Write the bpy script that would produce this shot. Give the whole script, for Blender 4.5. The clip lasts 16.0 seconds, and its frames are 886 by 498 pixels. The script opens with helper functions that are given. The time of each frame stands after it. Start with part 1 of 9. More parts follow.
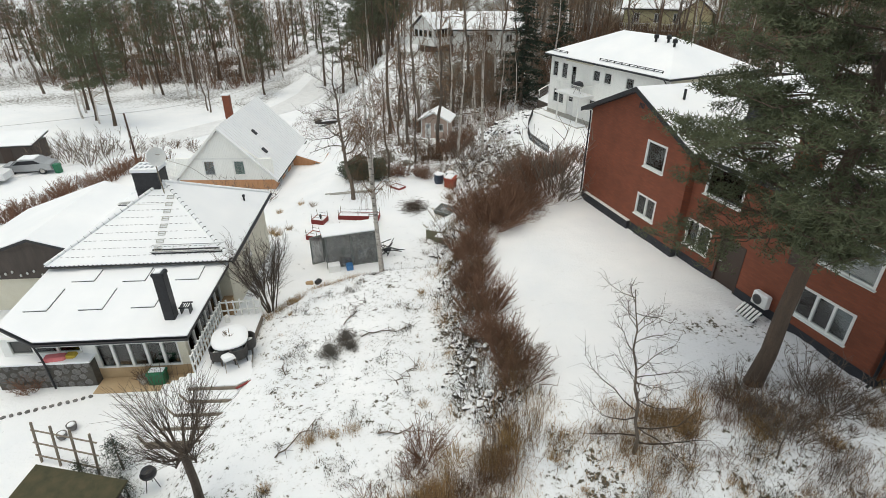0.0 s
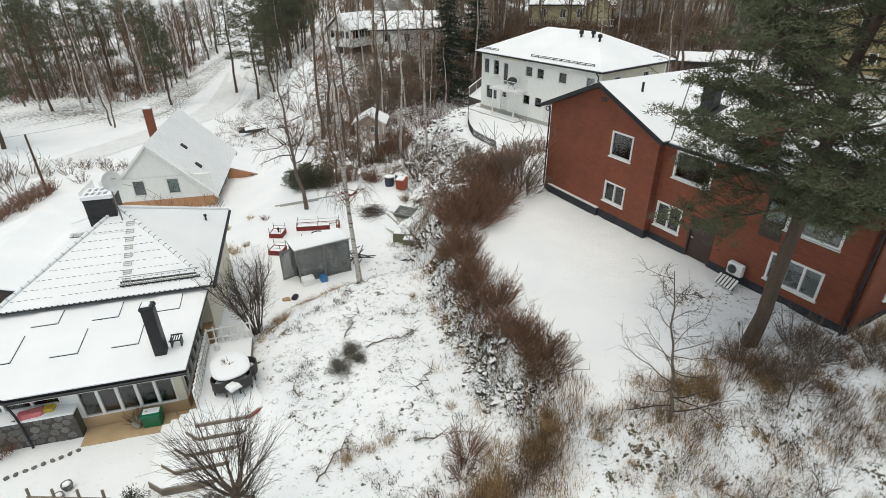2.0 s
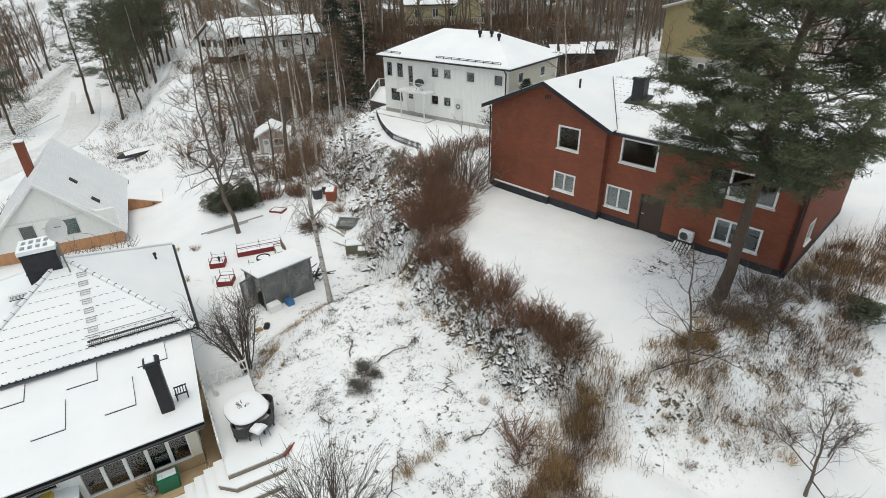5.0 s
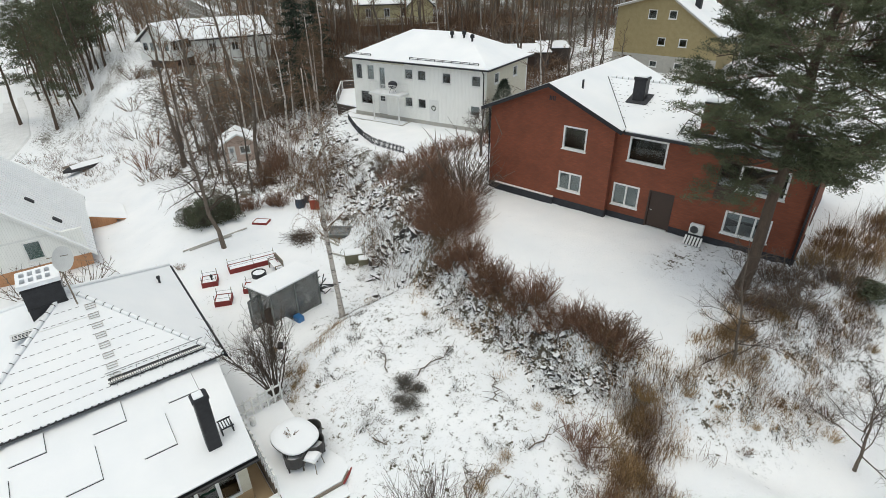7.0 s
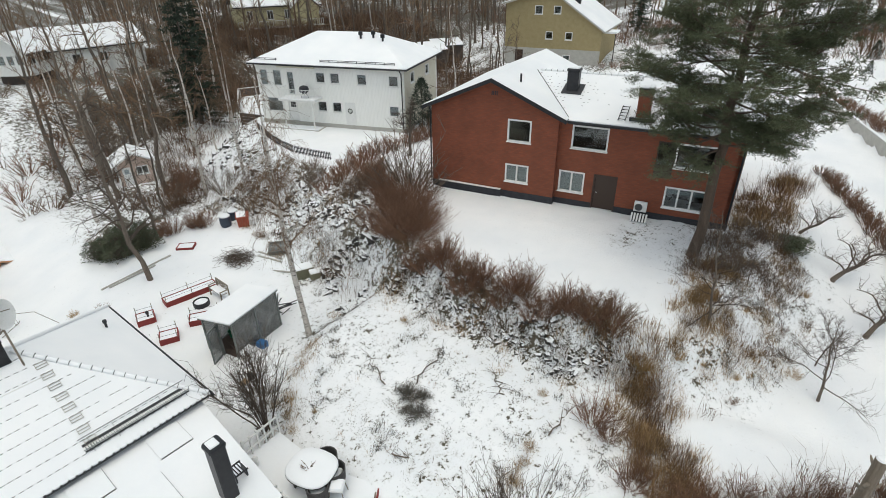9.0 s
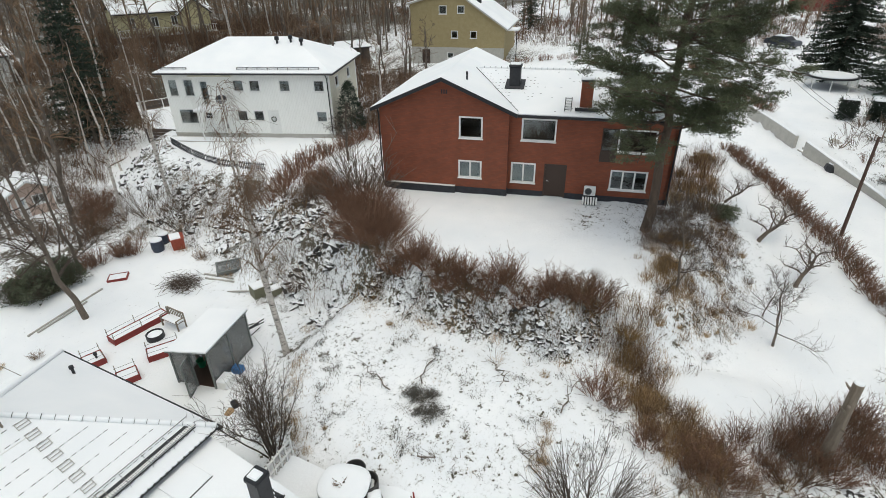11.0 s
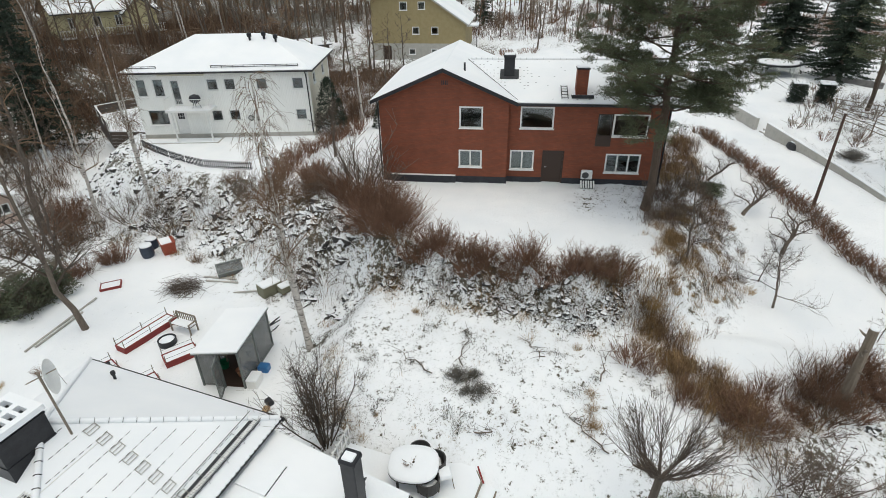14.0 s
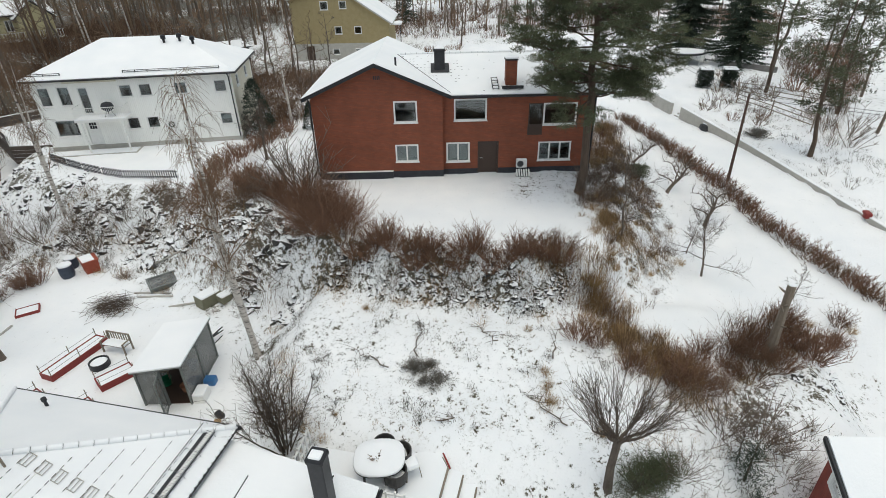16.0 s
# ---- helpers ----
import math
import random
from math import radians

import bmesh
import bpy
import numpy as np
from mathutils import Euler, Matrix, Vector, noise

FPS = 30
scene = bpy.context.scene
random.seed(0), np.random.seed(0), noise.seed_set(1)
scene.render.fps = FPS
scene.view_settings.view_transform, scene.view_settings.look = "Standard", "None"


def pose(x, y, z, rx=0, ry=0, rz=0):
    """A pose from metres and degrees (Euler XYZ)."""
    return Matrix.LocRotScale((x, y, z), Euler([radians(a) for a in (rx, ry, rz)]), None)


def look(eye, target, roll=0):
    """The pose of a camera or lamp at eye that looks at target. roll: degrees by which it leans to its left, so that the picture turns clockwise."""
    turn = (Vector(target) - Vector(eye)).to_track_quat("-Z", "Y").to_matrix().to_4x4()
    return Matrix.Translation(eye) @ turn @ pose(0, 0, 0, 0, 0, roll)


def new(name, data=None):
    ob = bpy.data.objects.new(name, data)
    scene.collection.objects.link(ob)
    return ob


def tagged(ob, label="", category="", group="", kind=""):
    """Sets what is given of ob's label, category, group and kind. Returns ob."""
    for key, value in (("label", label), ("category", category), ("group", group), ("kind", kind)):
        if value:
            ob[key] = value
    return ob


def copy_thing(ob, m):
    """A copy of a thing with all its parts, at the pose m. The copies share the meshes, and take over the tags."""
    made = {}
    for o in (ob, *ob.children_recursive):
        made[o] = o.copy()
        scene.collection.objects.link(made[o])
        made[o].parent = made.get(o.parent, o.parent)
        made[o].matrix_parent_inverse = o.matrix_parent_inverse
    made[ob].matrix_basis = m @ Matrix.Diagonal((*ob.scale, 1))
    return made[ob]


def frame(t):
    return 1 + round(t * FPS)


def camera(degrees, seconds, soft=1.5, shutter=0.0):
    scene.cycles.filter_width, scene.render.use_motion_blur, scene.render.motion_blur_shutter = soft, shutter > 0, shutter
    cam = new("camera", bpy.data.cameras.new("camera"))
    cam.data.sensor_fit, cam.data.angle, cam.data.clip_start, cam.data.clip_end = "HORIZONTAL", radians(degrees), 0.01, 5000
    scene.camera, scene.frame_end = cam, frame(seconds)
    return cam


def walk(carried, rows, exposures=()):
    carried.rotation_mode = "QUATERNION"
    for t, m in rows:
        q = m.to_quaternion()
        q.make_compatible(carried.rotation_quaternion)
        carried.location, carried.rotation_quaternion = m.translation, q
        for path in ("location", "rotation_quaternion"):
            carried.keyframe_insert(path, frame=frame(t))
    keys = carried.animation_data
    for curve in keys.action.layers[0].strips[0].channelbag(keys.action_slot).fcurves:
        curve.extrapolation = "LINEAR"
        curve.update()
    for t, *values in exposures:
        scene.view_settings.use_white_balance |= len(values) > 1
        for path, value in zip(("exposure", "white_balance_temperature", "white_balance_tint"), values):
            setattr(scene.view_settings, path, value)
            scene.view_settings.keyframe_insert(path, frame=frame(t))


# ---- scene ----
cam = camera(80.2, 16.0, 0.8)
PATH = [
    (0, (0.007, 0.02, 11.842), (-0.004, 1.705, 10.94), 0.0),
    (0.5, (-0.775, -0.019, 11.835), (-0.703, 1.664, 10.934), -0.2),
    (1, (-1.721, -0.003, 11.897), (-1.559, 1.671, 10.992), -0.3),
    (1.5, (-2.568, 0.082, 12.032), (-2.341, 1.747, 11.123), -0.4),
    (2, (-3.538, 0.201, 12.127), (-3.242, 1.854, 11.218), -0.5),
    (2.5, (-4.364, 0.333, 12.219), (-4.016, 1.976, 11.309), -0.6),
    (3, (-5.281, 0.512, 12.358), (-4.885, 2.141, 11.444), -0.7),
    (3.5, (-6.049, 0.663, 12.47), (-5.598, 2.277, 11.553), -0.7),
    (4, (-6.889, 0.803, 12.555), (-6.331, 2.383, 11.637), -1.0),
    (6.5, (-10.84, 3.048, 12.92), (-9.99, 4.488, 11.995), -0.7),
    (7, (-11.649, 3.761, 12.929), (-10.749, 5.168, 12.002), -0.7),
    (7.5, (-12.312, 4.389, 12.97), (-11.345, 5.75, 12.04), -0.7),
    (8, (-13.069, 5.082, 12.957), (-12.019, 6.378, 12.029), -0.7),
    (8.5, (-13.662, 5.685, 12.937), (-12.541, 6.919, 12.006), -0.8),
    (9, (-14.373, 6.358, 12.899), (-13.177, 7.519, 11.967), -0.9),
    (9.5, (-14.983, 6.945, 12.875), (-13.728, 8.042, 11.941), -1.0),
    (10, (-15.644, 7.672, 12.909), (-14.329, 8.695, 11.975), -1.0),
    (12.5, (-17.857, 10.507, 12.944), (-16.38, 11.274, 12.005), -1.1),
    (13, (-18.262, 10.95, 12.902), (-16.779, 11.701, 11.961), -1.0),
    (13.5, (-18.655, 11.356, 12.822), (-17.164, 12.092, 11.883), -1.0),
    (14, (-19.01, 11.727, 12.712), (-17.512, 12.448, 11.772), -1.0),
    (14.5, (-19.301, 11.999, 12.613), (-17.782, 12.675, 11.674), -1.1),
    (15, (-19.404, 12.055, 12.526), (-17.857, 12.662, 11.585), -1.2),
    (15.5, (-19.415, 12.083, 12.44), (-17.846, 12.632, 11.498), -1.2),
    (16, (-19.403, 12.073, 12.401), (-17.82, 12.58, 11.459), -1.3),
]
walk(cam, [(t, look(eye, target, roll)) for t, eye, target, roll in PATH], [(0, -0.01, 6450, 0), (6, -0.07, 6300, 0), (13, -0.07, 6260, 0), (16, -0.11, 6250, 0)])

# ---- light: a bright overcast winter sky ----
world = bpy.data.worlds.new("sky")
scene.world = world
world.use_nodes = True
wn = world.node_tree
sky = wn.nodes.new("ShaderNodeTexSky")
sky.sky_type, sky.sun_disc = "NISHITA", False
sky.sun_elevation, sky.sun_rotation = radians(82), radians(240)
sky.air_density, sky.dust_density, sky.ozone_density = 1.0, 7.0, 1.0
wn.links.new(sky.outputs[0], wn.nodes["Background"].inputs[0])
wn.nodes["Background"].inputs[1].default_value = 0.10
sun = new("sun", bpy.data.lights.new("sun", "SUN"))
sun.data.energy, sun.data.angle, sun.data.color = 1.3, radians(170), (1.0, 0.975, 0.94)
sun.matrix_world = look((0, 0, 60), (20 * math.sin(radians(60)), 20 * math.cos(radians(60)), 60 - 20 * math.tan(radians(82))))
scene.view_settings.exposure = 0.0


# ---- building kit ----
class Geo:
    """Collects vertices and faces for one mesh."""

    def __init__(self):
        self.v, self.f = [], []

    def box(self, x0, x1, y0, y1, z0, z1, m=None):
        b = len(self.v)
        c = [(x, y, z) for z in (z0, z1) for x, y in ((x0, y0), (x1, y0), (x1, y1), (x0, y1))]
        self.v += [tuple(m @ Vector(p)) for p in c] if m is not None else c
        self.f += [tuple(b + i for i in q) for q in ((3, 2, 1, 0), (4, 5, 6, 7), (0, 1, 5, 4), (1, 2, 6, 5), (2, 3, 7, 6), (3, 0, 4, 7))]
        return self

    def bevelbox(self, x0, x1, y0, y1, z0, z1, r, m=None):
        """A box with chamfered edges all round its upright sides and its top."""
        b = len(self.v)
        ring = lambda i, z: [(x0 + i, y0 + r, z), (x0 + r, y0 + i, z), (x1 - r, y0 + i, z), (x1 - i, y0 + r, z), (x1 - i, y1 - r, z), (x1 - r, y1 - i, z), (x0 + r, y1 - i, z), (x0 + i, y1 - r, z)]
        c = ring(0, z0) + ring(0, z1 - r) + ring(r * 0.7, z1)
        self.v += [tuple(m @ Vector(p)) for p in c] if m is not None else c
        for k in (0, 8):
            self.f += [(b + k + i, b + k + (i + 1) % 8, b + k + 8 + (i + 1) % 8, b + k + 8 + i) for i in range(8)]
        self.f += [tuple(b + 16 + i for i in range(8)), tuple(b + 7 - i for i in range(8))]
        return self

    def solid(self, poly, off, m=None):
        """A plate: a polygon of 3D points, and the same shifted by off."""
        b, n = len(self.v), len(poly)
        c = [tuple(p) for p in poly] + [tuple(Vector(p) + Vector(off)) for p in poly]
        self.v += [tuple(m @ Vector(p)) for p in c] if m is not None else c
        self.f += [tuple(b + i for i in reversed(range(n))), tuple(b + n + i for i in range(n))]
        self.f += [(b + i, b + (i + 1) % n, b + n + (i + 1) % n, b + n + i) for i in range(n)]
        return self

    def tube(self, pts, radii, sides=5, caps=True):
        b = len(self.v)
        pts = [Vector(p) for p in pts]
        n = len(pts)
        side = None
        for i, p in enumerate(pts):
            d = (pts[min(i + 1, n - 1)] - pts[max(i - 1, 0)])
            d = d.normalized() if d.length > 1e-9 else Vector((0, 0, 1))
            a = d.orthogonal() if side is None else side - d * side.dot(d)
            side = a.normalized() if a.length > 1e-6 else d.orthogonal().normalized()
            o = d.cross(side)
            r = radii[i] if hasattr(radii, "__len__") else radii
            for k in range(sides):
                w = 2 * math.pi * k / sides
                q = p + (side * math.cos(w) + o * math.sin(w)) * r
                self.v.append((q.x, q.y, q.z))
        for i in range(n - 1):
            for k in range(sides):
                k2 = (k + 1) % sides
                self.f.append((b + i * sides + k, b + i * sides + k2, b + (i + 1) * sides + k2, b + (i + 1) * sides + k))
        if caps and sides > 2:
            self.f.append(tuple(b + k for k in reversed(range(sides))))
            self.f.append(tuple(b + (n - 1) * sides + k for k in range(sides)))
        return self

    def lathe(self, profile, sides=16, m=None):
        b, n = len(self.v), len(profile)
        for r, z in profile:
            for k in range(sides):
                w = 2 * math.pi * k / sides
                p = Vector((r * math.cos(w), r * math.sin(w), z))
                self.v.append(tuple(m @ p) if m is not None else tuple(p))
        for i in range(n - 1):
            for k in range(sides):
                k2 = (k + 1) % sides
                self.f.append((b + i * sides + k, b + i * sides + k2, b + (i + 1) * sides + k2, b + (i + 1) * sides + k))
        self.f.append(tuple(b + k for k in reversed(range(sides))))
        self.f.append(tuple(b + (n - 1) * sides + k for k in range(sides)))
        return self

    def blade(self, p, q, w, bend=None):
        """A thin three-sided sliver from p to q."""
        return self.tube([p, q] if bend is None else [p, bend, q], [w, w * 0.35] if bend is None else [w, w * 0.8, w * 0.3], 3, False)

    def mesh(self, name, smooth=False):
        me = bpy.data.meshes.new(name)
        me.from_pydata(self.v, [], self.f)
        if smooth:
            me.polygons.foreach_set("use_smooth", [True] * len(me.polygons))
        me.update()
        return me


def part(name, geo, material, parent=None, label="", smooth=False, m=None):
    """One mesh object under a thing or a part."""
    me = geo.mesh(name, smooth) if isinstance(geo, Geo) else geo
    if material is not None and not me.materials:
        me.materials.append(material)
    ob = new(name, me)
    ob.parent = parent
    if m is not None:
        ob.matrix_basis = m
    if label:
        tagged(ob, label)
    return ob


def thing(name, m, label, category, group="", kind=""):
    ob = new(name)
    ob.empty_display_size = 0.3
    ob.matrix_basis = m
    return tagged(ob, label, category, group, kind)


def single(name, geo, material, label, category, group="", kind="", smooth=False, m=None):
    return tagged(part(name, geo, material, None, "", smooth, m), label, category, group, kind)


def framed(origin, along):
    """A pose with x along a horizontal direction."""
    a = Vector((along[0], along[1], 0)).normalized()
    return Matrix.Translation(origin) @ Matrix(((a.x, -a.y, 0, 0), (a.y, a.x, 0, 0), (0, 0, 1, 0), (0, 0, 0, 1)))


def sstep(a, b, v):
    t = np.clip((v - a) / (b - a), 0, 1)
    return t * t * (3 - 2 * t)


# ---- materials ----
def material(name, rough=0.8, metal=0.0):
    m = bpy.data.materials.new(name)
    m.use_nodes = True
    nt = m.node_tree
    bs = nt.nodes["Principled BSDF"]
    bs.inputs["Roughness"].default_value, bs.inputs["Metallic"].default_value = rough, metal
    return m, nt, bs


def node(nt, kind, **ins):
    n = nt.nodes.new("ShaderNode" + kind)
    for k, v in ins.items():
        n.inputs[k.replace("_", " ")].default_value = v
    return n


def coords(nt, stretch=(1, 1, 1), space="Object"):
    tc = nt.nodes.new("ShaderNodeTexCoord")
    mp = nt.nodes.new("ShaderNodeMapping")
    mp.inputs["Scale"].default_value = stretch
    nt.links.new(tc.outputs[space], mp.inputs["Vector"])
    return mp.outputs[0]


def noise_out(nt, vec, scale, detail=4, rough=0.55):
    n = node(nt, "TexNoise", Scale=scale, Detail=detail, Roughness=rough)
    nt.links.new(vec, n.inputs["Vector"])
    return n.outputs["Fac"]


def ramp(nt, fac, stops):
    r = nt.nodes.new("ShaderNodeValToRGB")
    el = r.color_ramp.elements
    while len(el) < len(stops):
        el.new(0.5)
    for e, (p, c) in zip(el, stops):
        e.position, e.color = p, (*c, 1) if len(c) == 3 else c
    nt.links.new(fac, r.inputs[0])
    return r.outputs["Color"]


def mixed(nt, fac, a, b, blend="MIX"):
    x = nt.nodes.new("ShaderNodeMix")
    x.data_type, x.blend_type = "RGBA", blend
    for s, v in ((x.inputs["Factor"], fac), (x.inputs["A"], a), (x.inputs["B"], b)):
        if isinstance(v, (int, float)):
            s.default_value = v
        elif isinstance(v, tuple):
            s.default_value = (*v, 1)
        else:
            nt.links.new(v, s)
    return x.outputs["Result"]


def bump(nt, bs, height, strength=0.3, distance=0.02):
    b = node(nt, "Bump", Strength=strength, Distance=distance)
    nt.links.new(height, b.inputs["Height"])
    nt.links.new(b.outputs[0], bs.inputs["Normal"])


def plain(name, c1, c2, rough=0.7, scale=6.0, metal=0.0, stretch=(1, 1, 1), relief=0.15, random_hue=0.0, fine=60.0):
    """A surface that wanders between two colours at two scales, with fine relief."""
    m, nt, bs = material(name, rough, metal)
    v = coords(nt, stretch)
    a, b = noise_out(nt, v, scale), noise_out(nt, v, fine, 2)
    c = ramp(nt, a, [(0.3, c1), (0.7, c2)])
    c = mixed(nt, 0.35, c, ramp(nt, b, [(0.3, tuple(x * 0.75 for x in c1)), (0.7, tuple(min(1, x * 1.2) for x in c2))]))
    if random_hue:
        oi = nt.nodes.new("ShaderNodeObjectInfo")
        c = mixed(nt, 1.0, c, ramp(nt, oi.outputs["Random"], [(0, (1 - random_hue,) * 3), (1, (1 + random_hue,) * 3)]), "MULTIPLY")
    nt.links.new(c, bs.inputs["Base Color"])
    if relief:
        bump(nt, bs, b, relief, 0.01)
    return m


SNOW = (0.86, 0.88, 0.91)


def snow_material(name, patchy):
    """Snow; where patchy, grass, litter and stone show through by the ground's own wear."""
    m, nt, bs = material(name, 0.65)
    bs.inputs["Specular IOR Level"].default_value = 0.3
    v = coords(nt)
    big, mid, fine = noise_out(nt, v, 0.35, 5), noise_out(nt, v, 3.0, 6, 0.65), noise_out(nt, v, 10, 4, 0.6)
    white = ramp(nt, big, [(0.3, (0.82, 0.84, 0.865)), (0.7, (0.90, 0.905, 0.915))])
    if patchy:
        at = nt.nodes.new("ShaderNodeAttribute")
        at.attribute_name = "wear"
        sep = nt.nodes.new("ShaderNodeSeparateColor")
        nt.links.new(at.outputs["Color"], sep.inputs[0])
        litter = mixed(nt, ramp(nt, mid, [(0.35, (0, 0, 0)), (0.65, (1, 1, 1))]), (0.05, 0.047, 0.043), (0.135, 0.115, 0.09))
        litter = mixed(nt, ramp(nt, fine, [(0.4, (0, 0, 0)), (0.6, (1, 1, 1))]), litter, (0.085, 0.075, 0.05))
        mesh = nt.nodes.new("ShaderNodeMath")
        mesh.operation = "MULTIPLY_ADD"
        nt.links.new(fine, mesh.inputs[0])
        mesh.inputs[1].default_value = 0.4
        half = nt.nodes.new("ShaderNodeMath")
        half.operation = "MULTIPLY"
        nt.links.new(mid, half.inputs[0])
        half.inputs[1].default_value = 0.6
        nt.links.new(half.outputs[0], mesh.inputs[2])
        cut = nt.nodes.new("ShaderNodeMapRange")
        cut.interpolation_type = "SMOOTHSTEP"
        nt.links.new(mesh.outputs[0], cut.inputs["Value"])
        lo = nt.nodes.new("ShaderNodeMath")
        lo.operation = "MULTIPLY_ADD"
        nt.links.new(sep.outputs[0], lo.inputs[0])
        lo.inputs[1].default_value, lo.inputs[2].default_value = -0.19, 0.66
        hi = nt.nodes.new("ShaderNodeMath")
        hi.operation = "ADD"
        nt.links.new(lo.outputs[0], hi.inputs[0])
        hi.inputs[1].default_value = 0.045
        nt.links.new(lo.outputs[0], cut.inputs["From Min"])
        nt.links.new(hi.outputs[0], cut.inputs["From Max"])
        thin = nt.nodes.new("ShaderNodeMapRange")
        thin.interpolation_type = "SMOOTHSTEP"
        nt.links.new(mesh.outputs[0], thin.inputs["Value"])
        for k, sock in ((-0.075, "From Min"), (0.03, "From Max")):
            edge = nt.nodes.new("ShaderNodeMath")
            edge.operation = "ADD"
            nt.links.new(lo.outputs[0], edge.inputs[0])
            edge.inputs[1].default_value = k
            nt.links.new(edge.outputs[0], thin.inputs[sock])
        thin.inputs["To Max"].default_value = 0.34
        turf = mixed(nt, ramp(nt, big, [(0.4, (0, 0, 0)), (0.6, (1, 1, 1))]), (0.44, 0.42, 0.37), (0.40, 0.42, 0.43))
        white = mixed(nt, thin.outputs[0], white, turf)
        white = mixed(nt, cut.outputs[0], white, litter)
    nt.links.new(white, bs.inputs["Base Color"])
    hsum = nt.nodes.new("ShaderNodeMath")
    hsum.operation = "ADD"
    nt.links.new(mid, hsum.inputs[0])
    nt.links.new(fine, hsum.inputs[1])
    bump(nt, bs, hsum.outputs[0], 0.6 if patchy else 0.15, 0.05)
    return m


def brick_material(name, c1, c2, mortar):
    m, nt, bs = material(name, 0.85)
    v = coords(nt)
    sep = nt.nodes.new("ShaderNodeSeparateXYZ")
    nt.links.new(v, sep.inputs[0])
    add = nt.nodes.new("ShaderNodeMath")
    add.operation = "ADD"
    nt.links.new(sep.outputs[0], add.inputs[0])
    nt.links.new(sep.outputs[1], add.inputs[1])
    com = nt.nodes.new("ShaderNodeCombineXYZ")
    nt.links.new(add.outputs[0], com.inputs[0])
    nt.links.new(sep.outputs[2], com.inputs[1])
    b = nt.nodes.new("ShaderNodeTexBrick")
    nt.links.new(com.outputs[0], b.inputs["Vector"])
    b.inputs["Color1"].default_value, b.inputs["Color2"].default_value, b.inputs["Mortar"].default_value = (*c1, 1), (*c2, 1), (*mortar, 1)
    b.inputs["Scale"].default_value, b.inputs["Mortar Size"].default_value = 1.0, 0.008
    b.inputs["Brick Width"].default_value, b.inputs["Row Height"].default_value = 0.26, 0.075
    stain = noise_out(nt, v, 0.8, 5, 0.6)
    c = mixed(nt, 1.0, b.outputs["Color"], ramp(nt, stain, [(0.25, (0.78, 0.78, 0.78)), (0.75, (1.15, 1.12, 1.1))]), "MULTIPLY")
    nt.links.new(c, bs.inputs["Base Color"])
    bump(nt, bs, b.outputs["Fac"], -0.4, 0.006)
    return m


def board_material(name, c1, c2, pitch=0.13, upright=True, rough=0.6):
    """Painted boards: a groove every pitch metres along x and y, or up z."""
    m, nt, bs = material(name, rough)
    v = coords(nt)
    sep = nt.nodes.new("ShaderNodeSeparateXYZ")
    nt.links.new(v, sep.inputs[0])
    add = nt.nodes.new("ShaderNodeMath")
    add.operation = "ADD"
    nt.links.new(sep.outputs[0 if upright else 2], add.inputs[0])
    if upright:
        nt.links.new(sep.outputs[1], add.inputs[1])
    else:
        add.inputs[1].default_value = 0
    md = nt.nodes.new("ShaderNodeMath")
    md.operation = "PINGPONG"
    nt.links.new(add.outputs[0], md.inputs[0])
    md.inputs[1].default_value = pitch / 2
    groove = nt.nodes.new("ShaderNodeMapRange")
    groove.inputs["From Max"].default_value = 0.007
    nt.links.new(md.outputs[0], groove.inputs["Value"])
    wear = noise_out(nt, coords(nt, (3, 3, 0.7)), 1.5, 5, 0.6)
    c = ramp(nt, wear, [(0.3, c1), (0.7, c2)])
    c = mixed(nt, groove.outputs[0], tuple(x * 0.72 for x in c1), c)
    nt.links.new(c, bs.inputs["Base Color"])
    bump(nt, bs, groove.outputs[0], 0.5, 0.01)
    return m


def glass_material(name, tint=(0.75, 0.8, 0.8), gloss=1.0):
    m = bpy.data.materials.new(name)
    m.use_nodes = True
    nt = m.node_tree
    nt.nodes.clear()
    out = nt.nodes.new("ShaderNodeOutputMaterial")
    tr, gl, mx = nt.nodes.new("ShaderNodeBsdfTransparent"), nt.nodes.new("ShaderNodeBsdfGlossy"), nt.nodes.new("ShaderNodeMixShader")
    tr.inputs[0].default_value = (*tint, 1)
    gl.inputs["Roughness"].default_value = 0.04
    fr = node(nt, "Fresnel", IOR=1.55)
    boost = nt.nodes.new("ShaderNodeMath")
    boost.operation, boost.use_clamp = "MULTIPLY_ADD", True
    boost.inputs[1].default_value, boost.inputs[2].default_value = 1.3, 0.04
    nt.links.new(fr.outputs[0], boost.inputs[0])
    nt.links.new(boost.outputs[0], mx.inputs[0])
    nt.links.new(tr.outputs[0], mx.inputs[1])
    nt.links.new(gl.outputs[0], mx.inputs[2])
    nt.links.new(mx.outputs[0], out.inputs[0])
    return m


M_GROUND = snow_material("snowy_ground", True)
M_SNOW = snow_material("snow", False)
M_BRICK = brick_material("red_brick", (0.245, 0.073, 0.036), (0.200, 0.058, 0.030), (0.165, 0.068, 0.043))
M_PLINTH = plain("dark_plinth", (0.018, 0.019, 0.024), (0.04, 0.042, 0.05), 0.8, 3)
M_WHITE = plain("white_paint", (0.74, 0.74, 0.72), (0.82, 0.82, 0.80), 0.45, 4, relief=0.05)
M_WHITEBOARD = board_material("white_boards", (0.85, 0.85, 0.815), (0.91, 0.91, 0.88), 0.14)
M_CREAM = plain("cream_render", (0.66, 0.62, 0.50), (0.74, 0.71, 0.60), 0.85, 2.5, relief=0.25)
M_GLASS = glass_material("window_glass")
